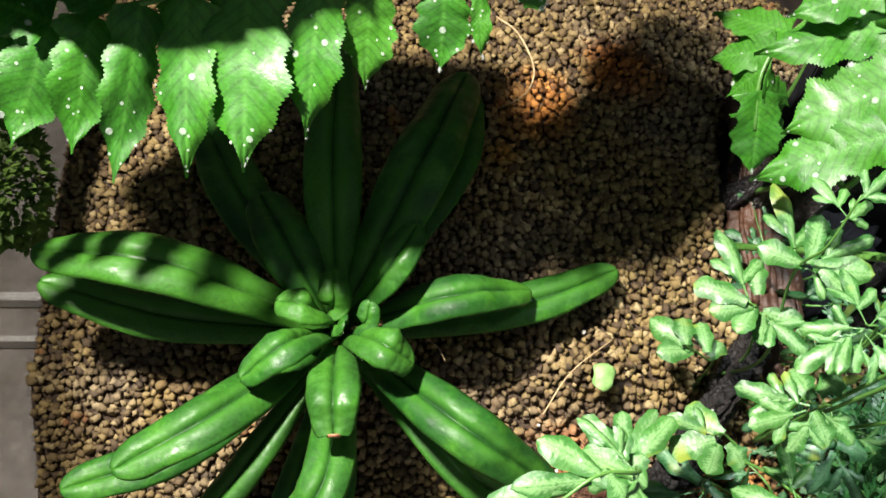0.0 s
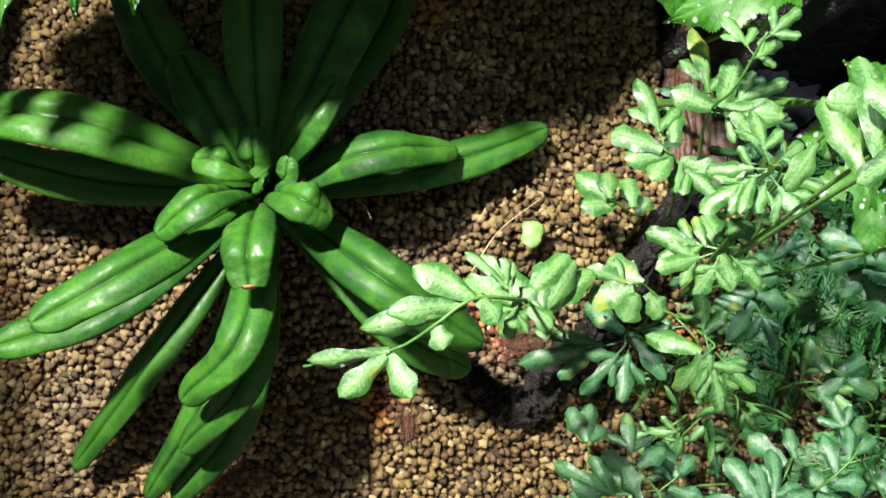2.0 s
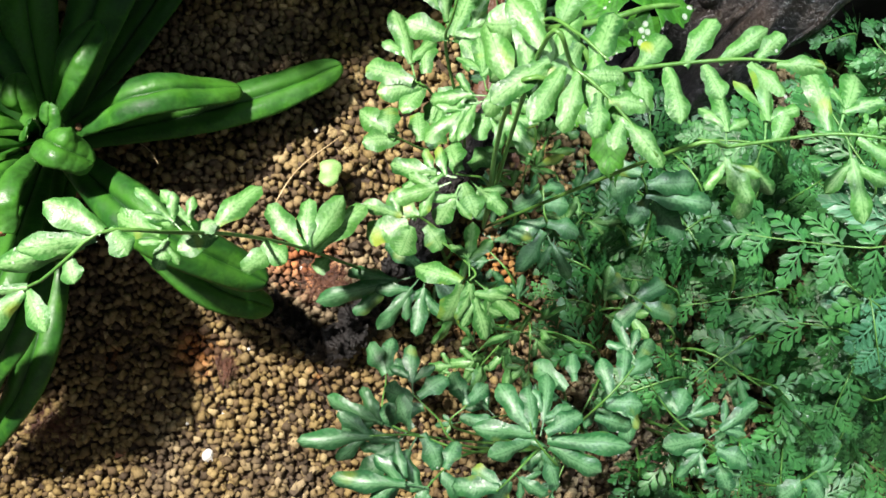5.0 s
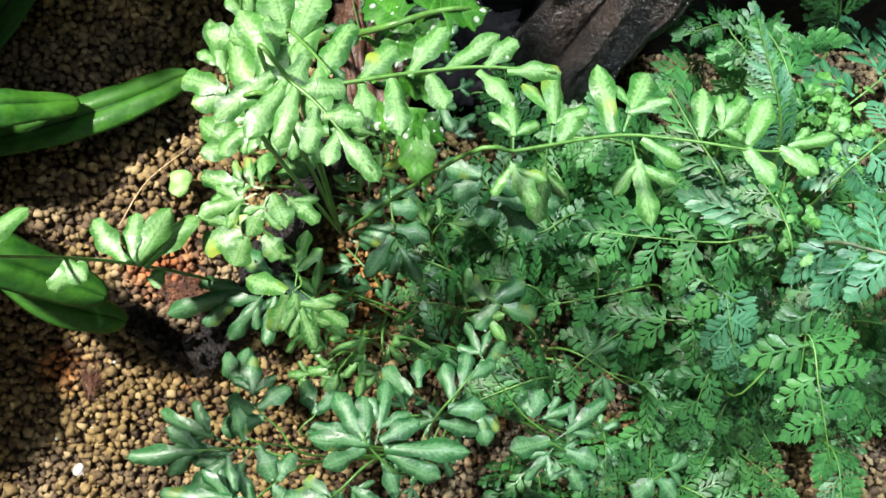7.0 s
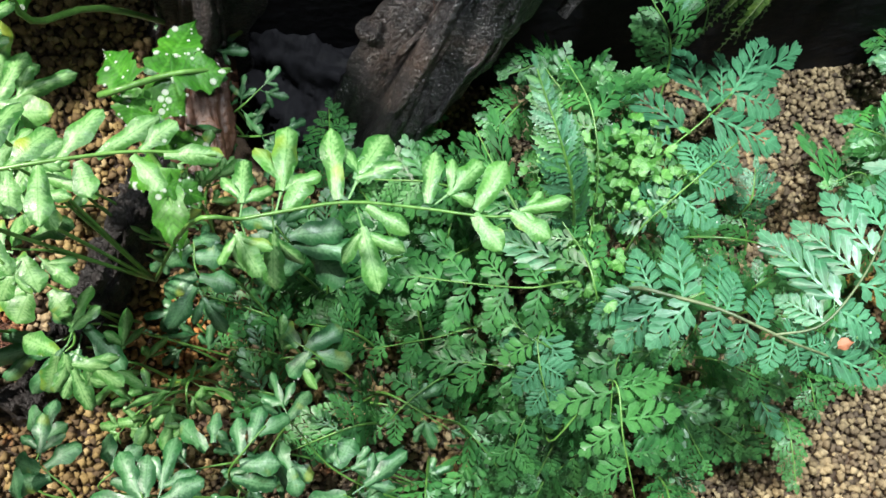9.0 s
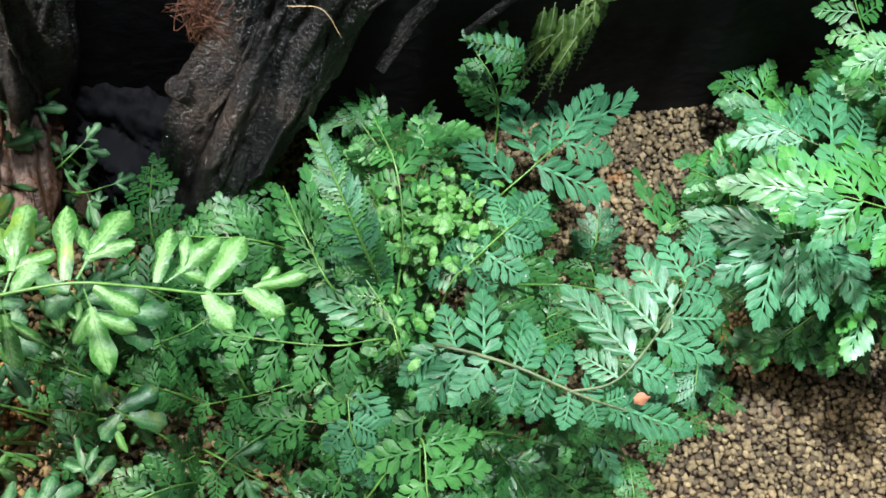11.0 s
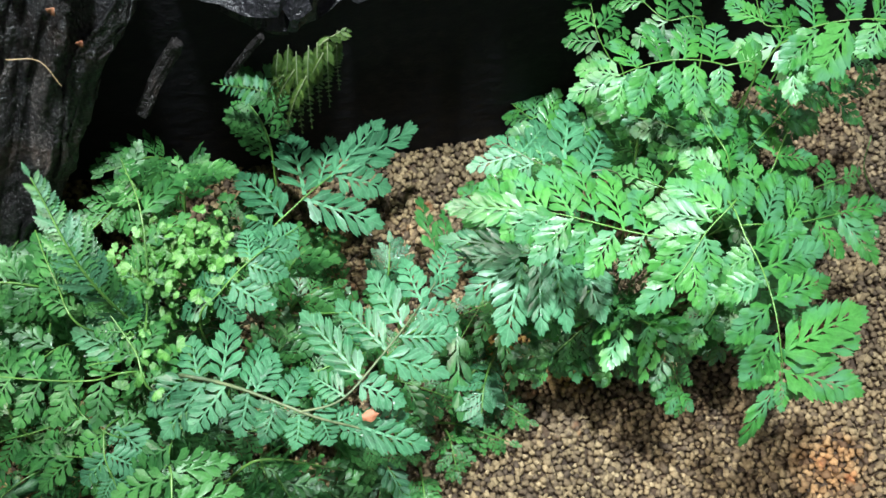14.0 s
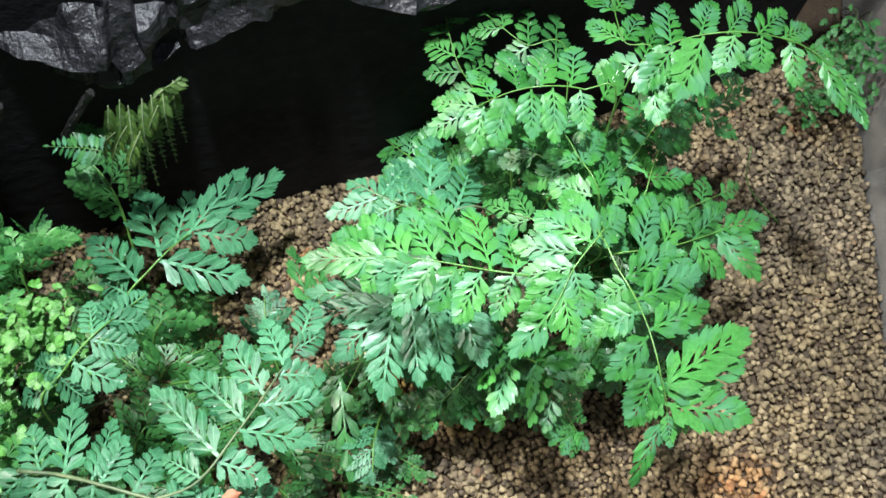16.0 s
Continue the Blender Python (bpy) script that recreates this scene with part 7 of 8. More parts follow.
leaf(stalk, (0.3180, 0.1220, 0.1890), (0.3050, 0.1280, 0.1830), 0.0077, LACE)
leaf(stalk, (0.3180, 0.1220, 0.1890), (0.3200, 0.1380, 0.1830), 0.0097, LACE)
leaf(stalk, (0.3150, 0.1290, 0.1900), (0.3090, 0.1420, 0.1840), 0.0091, LACE)
stalk = stem(lace_fern, ((0.3700, 0.1900, 0.0700), (0.3390, 0.1870, 0.1500), (0.3230, 0.1820, 0.1700), (0.3380, 0.1980, 0.1700)), 0.0006, MAT_STEM)
leaf(stalk, (0.3340, 0.1860, 0.1560), (0.3230, 0.1750, 0.1500), 0.0108, LACE)
leaf(stalk, (0.3340, 0.1860, 0.1560), (0.3310, 0.2060, 0.1500), 0.0126, LACE)
leaf(stalk, (0.3240, 0.1830, 0.1700), (0.3220, 0.2010, 0.1640), 0.0101, LACE)
leaf(stalk, (0.3240, 0.1830, 0.1700), (0.3370, 0.1820, 0.1640), 0.0098, LACE)
leaf(stalk, (0.3330, 0.1930, 0.1700), (0.3320, 0.2070, 0.1640), 0.0080, LACE)
leaf(stalk, (0.3330, 0.1930, 0.1700), (0.3430, 0.1940, 0.1640), 0.0091, LACE)
leaf(stalk, (0.3380, 0.1980, 0.1700), (0.3460, 0.2090, 0.1640), 0.0082, LACE)
undergrowth(lace_fern, LACE, 34, 0.072, 0.080, 0.080, 0.021, 5, rng)
lace_fern_2 = thing("lace_fern", (0.258, 0.080, 0.075), "low dense carpet of green lace fern on gravel", "fern", "lace ferns")
undergrowth(lace_fern_2, LACE, 78, 0.072, 0.085, 0.065, 0.021, 5, rng)
lace_fern_4 = thing("lace_fern", (0.425, 0.105, 0.05), "sparse dark green lace fern seedlings on shaded gravel", "fern", "lace ferns")
undergrowth(lace_fern_4, LACE, 26, 0.060, 0.055, 0.050, 0.016, 4, rng, 0.8)
fresh_fern = thing("maidenhair_fern", (0.365, 0.155, 0.065), "yellow-green maidenhair tuft of small round leaflets", "fern")
maidenhair(fresh_fern, (0.356, 0.143, 0.190), 0.015, 110, rng)
maidenhair(fresh_fern, (0.334, 0.161, 0.170), 0.015, 50, rng)
maidenhair(fresh_fern, (0.331, 0.108, 0.170), 0.014, 36, rng)
lace_fern_3 = thing("lace_fern", (0.585, 0.150, 0.045), "bright green lace fern with arching fronds on gravel", "fern", "lace ferns")
stalk = stem(lace_fern_3, ((0.6050, 0.1500, 0.0600), (0.5660, 0.1060, 0.2000), (0.5420, 0.1110, 0.2130), (0.5190, 0.1210, 0.2150), (0.5030, 0.1280, 0.2120), (0.4730, 0.1410, 0.2040)), 0.00045, MAT_STEM)
leaf(stalk, (0.5050, 0.1270, 0.2120), (0.4710, 0.1390, 0.2060), 0.0178, BROAD)
leaf(stalk, (0.5040, 0.1270, 0.2120), (0.4890, 0.1490, 0.2060), 0.0150, BROAD)
leaf(stalk, (0.5130, 0.1240, 0.2140), (0.5000, 0.1510, 0.2080), 0.0169, BROAD)
leaf(stalk, (0.5230, 0.1200, 0.2150), (0.5160, 0.1500, 0.2090), 0.0174, BROAD)
leaf(stalk, (0.5330, 0.1160, 0.2140), (0.5340, 0.1520, 0.2080), 0.0180, BROAD)
leaf(stalk, (0.5440, 0.1110, 0.2120), (0.5480, 0.1430, 0.2060), 0.0175, BROAD)
leaf(stalk, (0.5550, 0.1090, 0.2060), (0.5610, 0.1360, 0.2000), 0.0152, BROAD)
leaf(stalk, (0.5070, 0.1250, 0.2130), (0.4910, 0.1200, 0.2070), 0.0127, BROAD)
leaf(stalk, (0.5160, 0.1220, 0.2150), (0.4970, 0.1170, 0.2090), 0.0146, BROAD)
leaf(stalk, (0.5230, 0.1190, 0.2150), (0.5010, 0.1040, 0.2090), 0.0150, BROAD)
leaf(stalk, (0.5310, 0.1160, 0.2140), (0.5180, 0.1000, 0.2080), 0.0151, BROAD)
leaf(stalk, (0.5400, 0.1110, 0.2130), (0.5250, 0.0940, 0.2070), 0.0150, BROAD)
leaf(stalk, (0.5540, 0.1090, 0.2060), (0.5410, 0.0940, 0.2000), 0.0149, BROAD)
stalk = stem(lace_fern_3, ((0.6050, 0.1500, 0.0600), (0.5580, 0.1260, 0.1600), (0.5240, 0.1240, 0.1700), (0.5100, 0.1240, 0.1700), (0.4940, 0.1250, 0.1650)), 0.00045, MAT_STEM_BROWN)
leaf(stalk, (0.5100, 0.1250, 0.1700), (0.4700, 0.1450, 0.1640), 0.0168, BLUE)
leaf(stalk, (0.5090, 0.1230, 0.1700), (0.4670, 0.1310, 0.1640), 0.0146, BLUE)
leaf(stalk, (0.5050, 0.1220, 0.1690), (0.4750, 0.1080, 0.1630), 0.0152, BLUE)
leaf(stalk, (0.5060, 0.1200, 0.1690), (0.4890, 0.0850, 0.1630), 0.0232, BLUE)
leaf(stalk, (0.5150, 0.1210, 0.1700), (0.5060, 0.0860, 0.1640), 0.0157, BLUE)
leaf(stalk, (0.5220, 0.1220, 0.1700), (0.5200, 0.0850, 0.1640), 0.0170, BLUE)
leaf(stalk, (0.5330, 0.1230, 0.1670), (0.5420, 0.0880, 0.1610), 0.0211, BLUE)
leaf(stalk, (0.5250, 0.1220, 0.1700), (0.5350, 0.1020, 0.1640), 0.0159, BLUE)
stalk = stem(lace_fern_3, ((0.5300, 0.1300, 0.0500), (0.4920, 0.1520, 0.1200), (0.4740, 0.1520, 0.1200)), 0.00045, MAT_STEM)
leaf(stalk, (0.4710, 0.1500, 0.1200), (0.4690, 0.1940, 0.1140), 0.0130, LACE)
leaf(stalk, (0.4770, 0.1500, 0.1200), (0.4810, 0.1820, 0.1140), 0.0105, LACE)
stalk = stem(lace_fern_3, ((0.5300, 0.1100, 0.0500), (0.5000, 0.1280, 0.1000), (0.4760, 0.1100, 0.0900)), 0.00045, MAT_STEM)
leaf(stalk, (0.4770, 0.1180, 0.0920), (0.4700, 0.0690, 0.0860), 0.0141, LACE)
leaf(stalk, (0.4800, 0.1220, 0.0930), (0.4600, 0.1010, 0.0870), 0.0124, LACE)
leaf(stalk, (0.4960, 0.1230, 0.0980), (0.4860, 0.1040, 0.0920), 0.0124, LACE)
stalk = stem(lace_fern_3, ((0.5400, 0.1100, 0.0500), (0.5160, 0.1250, 0.1000), (0.5000, 0.1050, 0.0900)), 0.00045, MAT_STEM)
leaf(stalk, (0.5010, 0.1140, 0.0930), (0.5040, 0.0800, 0.0870), 0.0117, LACE)
stalk = stem(lace_fern_3, ((0.6050, 0.1500, 0.0600), (0.5930, 0.1230, 0.2000), (0.5930, 0.0950, 0.2170), (0.5970, 0.0740, 0.2130), (0.5960, 0.0510, 0.2080), (0.5970, 0.0360, 0.1900), (0.5810, 0.0190, 0.1710)), 0.00045, MAT_STEM)
leaf(stalk, (0.5960, 0.0370, 0.1910), (0.5770, 0.0170, 0.1790), 0.0107, BROAD)
leaf(stalk, (0.5980, 0.0390, 0.1940), (0.5970, 0.0260, 0.1880), 0.0082, BROAD)
leaf(stalk, (0.5950, 0.0470, 0.2040), (0.6460, 0.0660, 0.1980), 0.0209, BROAD)
leaf(stalk, (0.5960, 0.0450, 0.2010), (0.6400, 0.0470, 0.1950), 0.0160, BROAD)
leaf(stalk, (0.5970, 0.0420, 0.1980), (0.6330, 0.0280, 0.1920), 0.0202, BROAD)
leaf(stalk, (0.5970, 0.0690, 0.2120), (0.6320, 0.0770, 0.2060), 0.0169, BROAD)
leaf(stalk, (0.5970, 0.0820, 0.2140), (0.6320, 0.0910, 0.2080), 0.0161, BROAD)
leaf(stalk, (0.5940, 0.0910, 0.2160), (0.6250, 0.1010, 0.2100), 0.0147, BROAD)
leaf(stalk, (0.5960, 0.0670, 0.2120), (0.5770, 0.0540, 0.2060), 0.0147, BROAD)
leaf(stalk, (0.5960, 0.0550, 0.2090), (0.5830, 0.0380, 0.1880), 0.0173, BROAD)
leaf(stalk, (0.5950, 0.0770, 0.2140), (0.5760, 0.0760, 0.2080), 0.0144, BROAD)
leaf(stalk, (0.5970, 0.0430, 0.1990), (0.5870, 0.0420, 0.1930), 0.0106, BROAD)
leaf(stalk, (0.5950, 0.0890, 0.2160), (0.5810, 0.0870, 0.2100), 0.0135, BROAD)
leaf(stalk, (0.5980, 0.0370, 0.1920), (0.6120, 0.0320, 0.1860), 0.0107, BROAD)
stalk = stem(lace_fern_3, ((0.6050, 0.1500, 0.0600), (0.5960, 0.1170, 0.2100), (0.5750, 0.1000, 0.2200), (0.5610, 0.0860, 0.2150), (0.5420, 0.0750, 0.2070)), 0.00045, MAT_STEM)
leaf(stalk, (0.5640, 0.0880, 0.2160), (0.5410, 0.0740, 0.2100), 0.0152, BROAD)
leaf(stalk, (0.5720, 0.0980, 0.2190), (0.5500, 0.0890, 0.2130), 0.0139, BROAD)
leaf(stalk, (0.5650, 0.0900, 0.2160), (0.5490, 0.0830, 0.2100), 0.0115, BROAD)
leaf(stalk, (0.5760, 0.1010, 0.2190), (0.5530, 0.1030, 0.2130), 0.0135, BROAD)
leaf(stalk, (0.5810, 0.1060, 0.2170), (0.5560, 0.1200, 0.2110), 0.0142, BROAD)
leaf(stalk, (0.5880, 0.1110, 0.2140), (0.5710, 0.1330, 0.2080), 0.0165, BROAD)
leaf(stalk, (0.5920, 0.1140, 0.2120), (0.5860, 0.1420, 0.2060), 0.0152, BROAD)
leaf(stalk, (0.5740, 0.0990, 0.2200), (0.5760, 0.0810, 0.2140), 0.0143, BROAD)
leaf(stalk, (0.5680, 0.0920, 0.2170), (0.5650, 0.0710, 0.2110), 0.0128, BROAD)
leaf(stalk, (0.5880, 0.1110, 0.2140), (0.6100, 0.1250, 0.2080), 0.0161, BROAD)
stalk = stem(lace_fern_3, ((0.6050, 0.1500, 0.0600), (0.6000, 0.1120, 0.1900), (0.6270, 0.1090, 0.1900), (0.6640, 0.1160, 0.1750), (0.7070, 0.1280, 0.1520)), 0.00045, MAT_STEM)
leaf(stalk, (0.6630, 0.1160, 0.1760), (0.6960, 0.1200, 0.1700), 0.0128, BROAD)
leaf(stalk, (0.6640, 0.1150, 0.1750), (0.6830, 0.1040, 0.1690), 0.0111, BROAD)
leaf(stalk, (0.6450, 0.1120, 0.1830), (0.6730, 0.1280, 0.1770), 0.0137, BROAD)
leaf(stalk, (0.6270, 0.1100, 0.1900), (0.6510, 0.1330, 0.1840), 0.0156, BROAD)
leaf(stalk, (0.6160, 0.1100, 0.1900), (0.6360, 0.1390, 0.1840), 0.0172, BROAD)
leaf(stalk, (0.6050, 0.1110, 0.1900), (0.6170, 0.1360, 0.1840), 0.0160, BROAD)
leaf(stalk, (0.6450, 0.1120, 0.1830), (0.6540, 0.0920, 0.1770), 0.0145, BROAD)
leaf(stalk, (0.6600, 0.1140, 0.1770), (0.6760, 0.0900, 0.1710), 0.0131, BROAD)
leaf(stalk, (0.6270, 0.1090, 0.1900), (0.6350, 0.0900, 0.1840), 0.0152, BROAD)
stalk = stem(lace_fern_3, ((0.6050, 0.1500, 0.0600), (0.6210, 0.1700, 0.2150), (0.6060, 0.1770, 0.2250), (0.5880, 0.1810, 0.2280), (0.5740, 0.1850, 0.2220), (0.5590, 0.1880, 0.2100), (0.5420, 0.1880, 0.2000)), 0.00045, MAT_STEM)
leaf(stalk, (0.5590, 0.1880, 0.2100), (0.5390, 0.1850, 0.2040), 0.0133, BROAD)
leaf(stalk, (0.5630, 0.1870, 0.2130), (0.5450, 0.1990, 0.2070), 0.0139, BROAD)
leaf(stalk, (0.5700, 0.1860, 0.2180), (0.5650, 0.2090, 0.2120), 0.0144, BROAD)
leaf(stalk, (0.5790, 0.1840, 0.2240), (0.5840, 0.2110, 0.2180), 0.0163, BROAD)
leaf(stalk, (0.5880, 0.1810, 0.2280), (0.6010, 0.2080, 0.2220), 0.0162, BROAD)
leaf(stalk, (0.6010, 0.1790, 0.2260), (0.6160, 0.2050, 0.2200), 0.0158, BROAD)
leaf(stalk, (0.5650, 0.1860, 0.2140), (0.5540, 0.1690, 0.2080), 0.0137, BROAD)
leaf(stalk, (0.5740, 0.1840, 0.2220), (0.5640, 0.1640, 0.2160), 0.0150, BROAD)
leaf(stalk, (0.5840, 0.1820, 0.2260), (0.5790, 0.1620, 0.2200), 0.0148, BROAD)
leaf(stalk, (0.5930, 0.1800, 0.2270), (0.5890, 0.1570, 0.2210), 0.0143, BROAD)
leaf(stalk, (0.6050, 0.1770, 0.2250), (0.6040, 0.1600, 0.2190), 0.0134, BROAD)
leaf(stalk, (0.6150, 0.1730, 0.2190), (0.6360, 0.1950, 0.2130), 0.0160, BROAD)
stalk = stem(lace_fern_3, ((0.6050, 0.1500, 0.0600), (0.5850, 0.2130, 0.1600), (0.5750, 0.2220, 0.1750), (0.5690, 0.2340, 0.1850), (0.5700, 0.2590, 0.1900)), 0.00045, MAT_STEM)
leaf(stalk, (0.5710, 0.2290, 0.1810), (0.5530, 0.2370, 0.1750), 0.0142, LACE)
leaf(stalk, (0.5690, 0.2360, 0.1850), (0.5580, 0.2530, 0.1790), 0.0148, LACE)
leaf(stalk, (0.5690, 0.2470, 0.1880), (0.5610, 0.2690, 0.1820), 0.0143, LACE)
leaf(stalk, (0.5720, 0.2270, 0.1790), (0.5910, 0.2390, 0.1730), 0.0137, LACE)
leaf(stalk, (0.5700, 0.2350, 0.1850), (0.5910, 0.2510, 0.1790), 0.0149, LACE)
leaf(stalk, (0.5750, 0.2220, 0.1750), (0.5590, 0.2230, 0.1690), 0.0131, LACE)
leaf(stalk, (0.5700, 0.2560, 0.1890), (0.5750, 0.2860, 0.1830), 0.0133, LACE)
leaf(stalk, (0.5700, 0.2530, 0.1890), (0.5910, 0.2700, 0.1830), 0.0132, LACE)
stalk = stem(lace_fern_3, ((0.6050, 0.1500, 0.0600), (0.5610, 0.1500, 0.1800), (0.5370, 0.1520, 0.1900), (0.5190, 0.1580, 0.1950), (0.5000, 0.1760, 0.1950)), 0.00045, MAT_STEM_BROWN)
leaf(stalk, (0.5170, 0.1590, 0.1950), (0.5010, 0.1810, 0.1890), 0.0152, BLUE)
leaf(stalk, (0.5220, 0.1570, 0.1940), (0.5240, 0.1860, 0.1880), 0.0153, BLUE)
leaf(stalk, (0.5310, 0.1540, 0.1920), (0.5460, 0.1990, 0.1860), 0.0214, BLUE)
leaf(stalk, (0.5430, 0.1520, 0.1880), (0.5610, 0.1770, 0.1820), 0.0194, BLUE)
leaf(stalk, (0.5170, 0.1580, 0.1950), (0.5020, 0.1570, 0.1890), 0.0138, BLUE)
leaf(stalk, (0.5100, 0.1640, 0.1950), (0.4870, 0.1630, 0.1890), 0.0138, BLUE)
leaf(stalk, (0.5130, 0.1650, 0.1950), (0.5310, 0.1810, 0.1890), 0.0127, BLUE)
stalk = stem(lace_fern_3, ((0.6050, 0.1500, 0.0600), (0.6290, 0.1790, 0.2000), (0.6390, 0.1830, 0.2300), (0.6590, 0.1780, 0.2450), (0.6870, 0.1700, 0.2450), (0.7110, 0.1580, 0.2350), (0.7260, 0.1290, 0.2200)), 0.00045, MAT_STEM)
leaf(stalk, (0.7170, 0.1500, 0.2310), (0.7220, 0.1270, 0.2250), 0.0089, BROAD)
leaf(stalk, (0.7140, 0.1540, 0.2330), (0.7270, 0.1430, 0.2270), 0.0084, BROAD)
leaf(stalk, (0.7090, 0.1580, 0.2360), (0.7130, 0.1350, 0.2300), 0.0093, BROAD)
leaf(stalk, (0.7020, 0.1640, 0.2390), (0.7190, 0.1590, 0.2330), 0.0094, BROAD)
leaf(stalk, (0.6950, 0.1670, 0.2420), (0.6930, 0.1490, 0.2360), 0.0112, BROAD)
leaf(stalk, (0.6910, 0.1690, 0.2440), (0.7130, 0.1760, 0.2380), 0.0113, BROAD)
leaf(stalk, (0.6820, 0.1710, 0.2450), (0.6770, 0.1580, 0.2390), 0.0135, BROAD)
leaf(stalk, (0.6800, 0.1720, 0.2450), (0.7050, 0.1880, 0.2390), 0.0138, BROAD)
leaf(stalk, (0.6710, 0.1750, 0.2450), (0.6620, 0.1610, 0.2390), 0.0154, BROAD)
leaf(stalk, (0.6680, 0.1760, 0.2450), (0.6910, 0.1950, 0.2390), 0.0143, BROAD)
leaf(stalk, (0.6580, 0.1780, 0.2440), (0.6410, 0.1540, 0.2380), 0.0205, BROAD)
leaf(stalk, (0.6570, 0.1790, 0.2440), (0.6750, 0.2030, 0.2380), 0.0148, BROAD)
leaf(stalk, (0.6480, 0.1810, 0.2370), (0.6290, 0.1650, 0.2310), 0.0156, BROAD)
leaf(stalk, (0.6470, 0.1820, 0.2360), (0.6590, 0.2100, 0.2300), 0.0156, BROAD)
leaf(stalk, (0.6390, 0.1820, 0.2290), (0.6330, 0.1540, 0.2230), 0.0187, BROAD)
stalk = stem(lace_fern_3, ((0.6050, 0.1500, 0.0600), (0.6550, 0.1740, 0.1700), (0.6790, 0.1800, 0.1700), (0.7150, 0.1940, 0.1600)), 0.00045, MAT_STEM)
leaf(stalk, (0.6970, 0.1870, 0.1650), (0.7240, 0.1940, 0.1590), 0.0134, LACE)
leaf(stalk, (0.6880, 0.1830, 0.1670), (0.7040, 0.1680, 0.1610), 0.0138, LACE)
leaf(stalk, (0.6720, 0.1780, 0.1700), (0.6680, 0.1660, 0.1640), 0.0130, LACE)
leaf(stalk, (0.6830, 0.1820, 0.1690), (0.7010, 0.2030, 0.1630), 0.0133, LACE)
leaf(stalk, (0.6680, 0.1770, 0.1700), (0.6560, 0.1620, 0.1640), 0.0135, LACE)
stalk = stem(lace_fern_3, ((0.6050, 0.1500, 0.0600), (0.6030, 0.1520, 0.1500), (0.6210, 0.1660, 0.1600), (0.6430, 0.1710, 0.1650), (0.6610, 0.1650, 0.1600)), 0.00045, MAT_STEM)
leaf(stalk, (0.6430, 0.1710, 0.1650), (0.6630, 0.1650, 0.1590), 0.0130, LACE)
leaf(stalk, (0.6370, 0.1710, 0.1640), (0.6400, 0.1570, 0.1580), 0.0129, LACE)
leaf(stalk, (0.6310, 0.1700, 0.1620), (0.6460, 0.1890, 0.1560), 0.0132, LACE)
leaf(stalk, (0.6180, 0.1640, 0.1580), (0.6120, 0.1890, 0.1520), 0.0138, LACE)
leaf(stalk, (0.6210, 0.1660, 0.1600), (0.6300, 0.1900, 0.1540), 0.0132, LACE)
leaf(stalk, (0.6240, 0.1670, 0.1610), (0.6250, 0.1510, 0.1550), 0.0135, LACE)
stalk = stem(lace_fern_3, ((0.6050, 0.1500, 0.0600), (0.6160, 0.1380, 0.1650), (0.6030, 0.1580, 0.1850), (0.5870, 0.1740, 0.1850), (0.5720, 0.1870, 0.1750)), 0.00045, MAT_STEM)
leaf(stalk, (0.6130, 0.1420, 0.1690), (0.5910, 0.1500, 0.1630), 0.0175, BROAD)
leaf(stalk, (0.6130, 0.1420, 0.1690), (0.6390, 0.1640, 0.1630), 0.0182, BROAD)
leaf(stalk, (0.6070, 0.1520, 0.1790), (0.5900, 0.1650, 0.1730), 0.0163, BROAD)
leaf(stalk, (0.6070, 0.1520, 0.1790), (0.6280, 0.1760, 0.1730), 0.0134, BROAD)
leaf(stalk, (0.5990, 0.1620, 0.1850), (0.5820, 0.1610, 0.1790), 0.0132, BROAD)
leaf(stalk, (0.5990, 0.1620, 0.1850), (0.6050, 0.1860, 0.1790), 0.0123, BROAD)
leaf(stalk, (0.5890, 0.1720, 0.1850), (0.5720, 0.1740, 0.1790), 0.0125, BROAD)
leaf(stalk, (0.5890, 0.1720, 0.1850), (0.5920, 0.1970, 0.1790), 0.0108, BROAD)
leaf(stalk, (0.5790, 0.1820, 0.1790), (0.5670, 0.1780, 0.1730), 0.0092, BROAD)
leaf(stalk, (0.5790, 0.1820, 0.1790), (0.5770, 0.2010, 0.1730), 0.0098, BROAD)
leaf(stalk, (0.5720, 0.1870, 0.1750), (0.5600, 0.1960, 0.1690), 0.0113, BROAD)
stalk = stem(lace_fern_3, ((0.6050, 0.1500, 0.0600), (0.6260, 0.1360, 0.1700), (0.6420, 0.1530, 0.1850), (0.6650, 0.1830, 0.1850)), 0.00045, MAT_STEM)
leaf(stalk, (0.6290, 0.1400, 0.1730), (0.6250, 0.1690, 0.1670), 0.0156, BROAD)
leaf(stalk, (0.6290, 0.1400, 0.1730), (0.6560, 0.1350, 0.1670), 0.0169, BROAD)
leaf(stalk, (0.6380, 0.1490, 0.1810), (0.6420, 0.1780, 0.1750), 0.0152, BROAD)
leaf(stalk, (0.6380, 0.1490, 0.1810), (0.6640, 0.1470, 0.1750), 0.0136, BROAD)
leaf(stalk, (0.6470, 0.1600, 0.1850), (0.6490, 0.1820, 0.1790), 0.0116, BROAD)
leaf(stalk, (0.6470, 0.1600, 0.1850), (0.6700, 0.1680, 0.1790), 0.0129, BROAD)
leaf(stalk, (0.6580, 0.1740, 0.1850), (0.6640, 0.1970, 0.1790), 0.0106, BROAD)
leaf(stalk, (0.6580, 0.1740, 0.1850), (0.6800, 0.1830, 0.1790), 0.0109, BROAD)
leaf(stalk, (0.6650, 0.1830, 0.1850), (0.6800, 0.2010, 0.1790), 0.0114, BROAD)
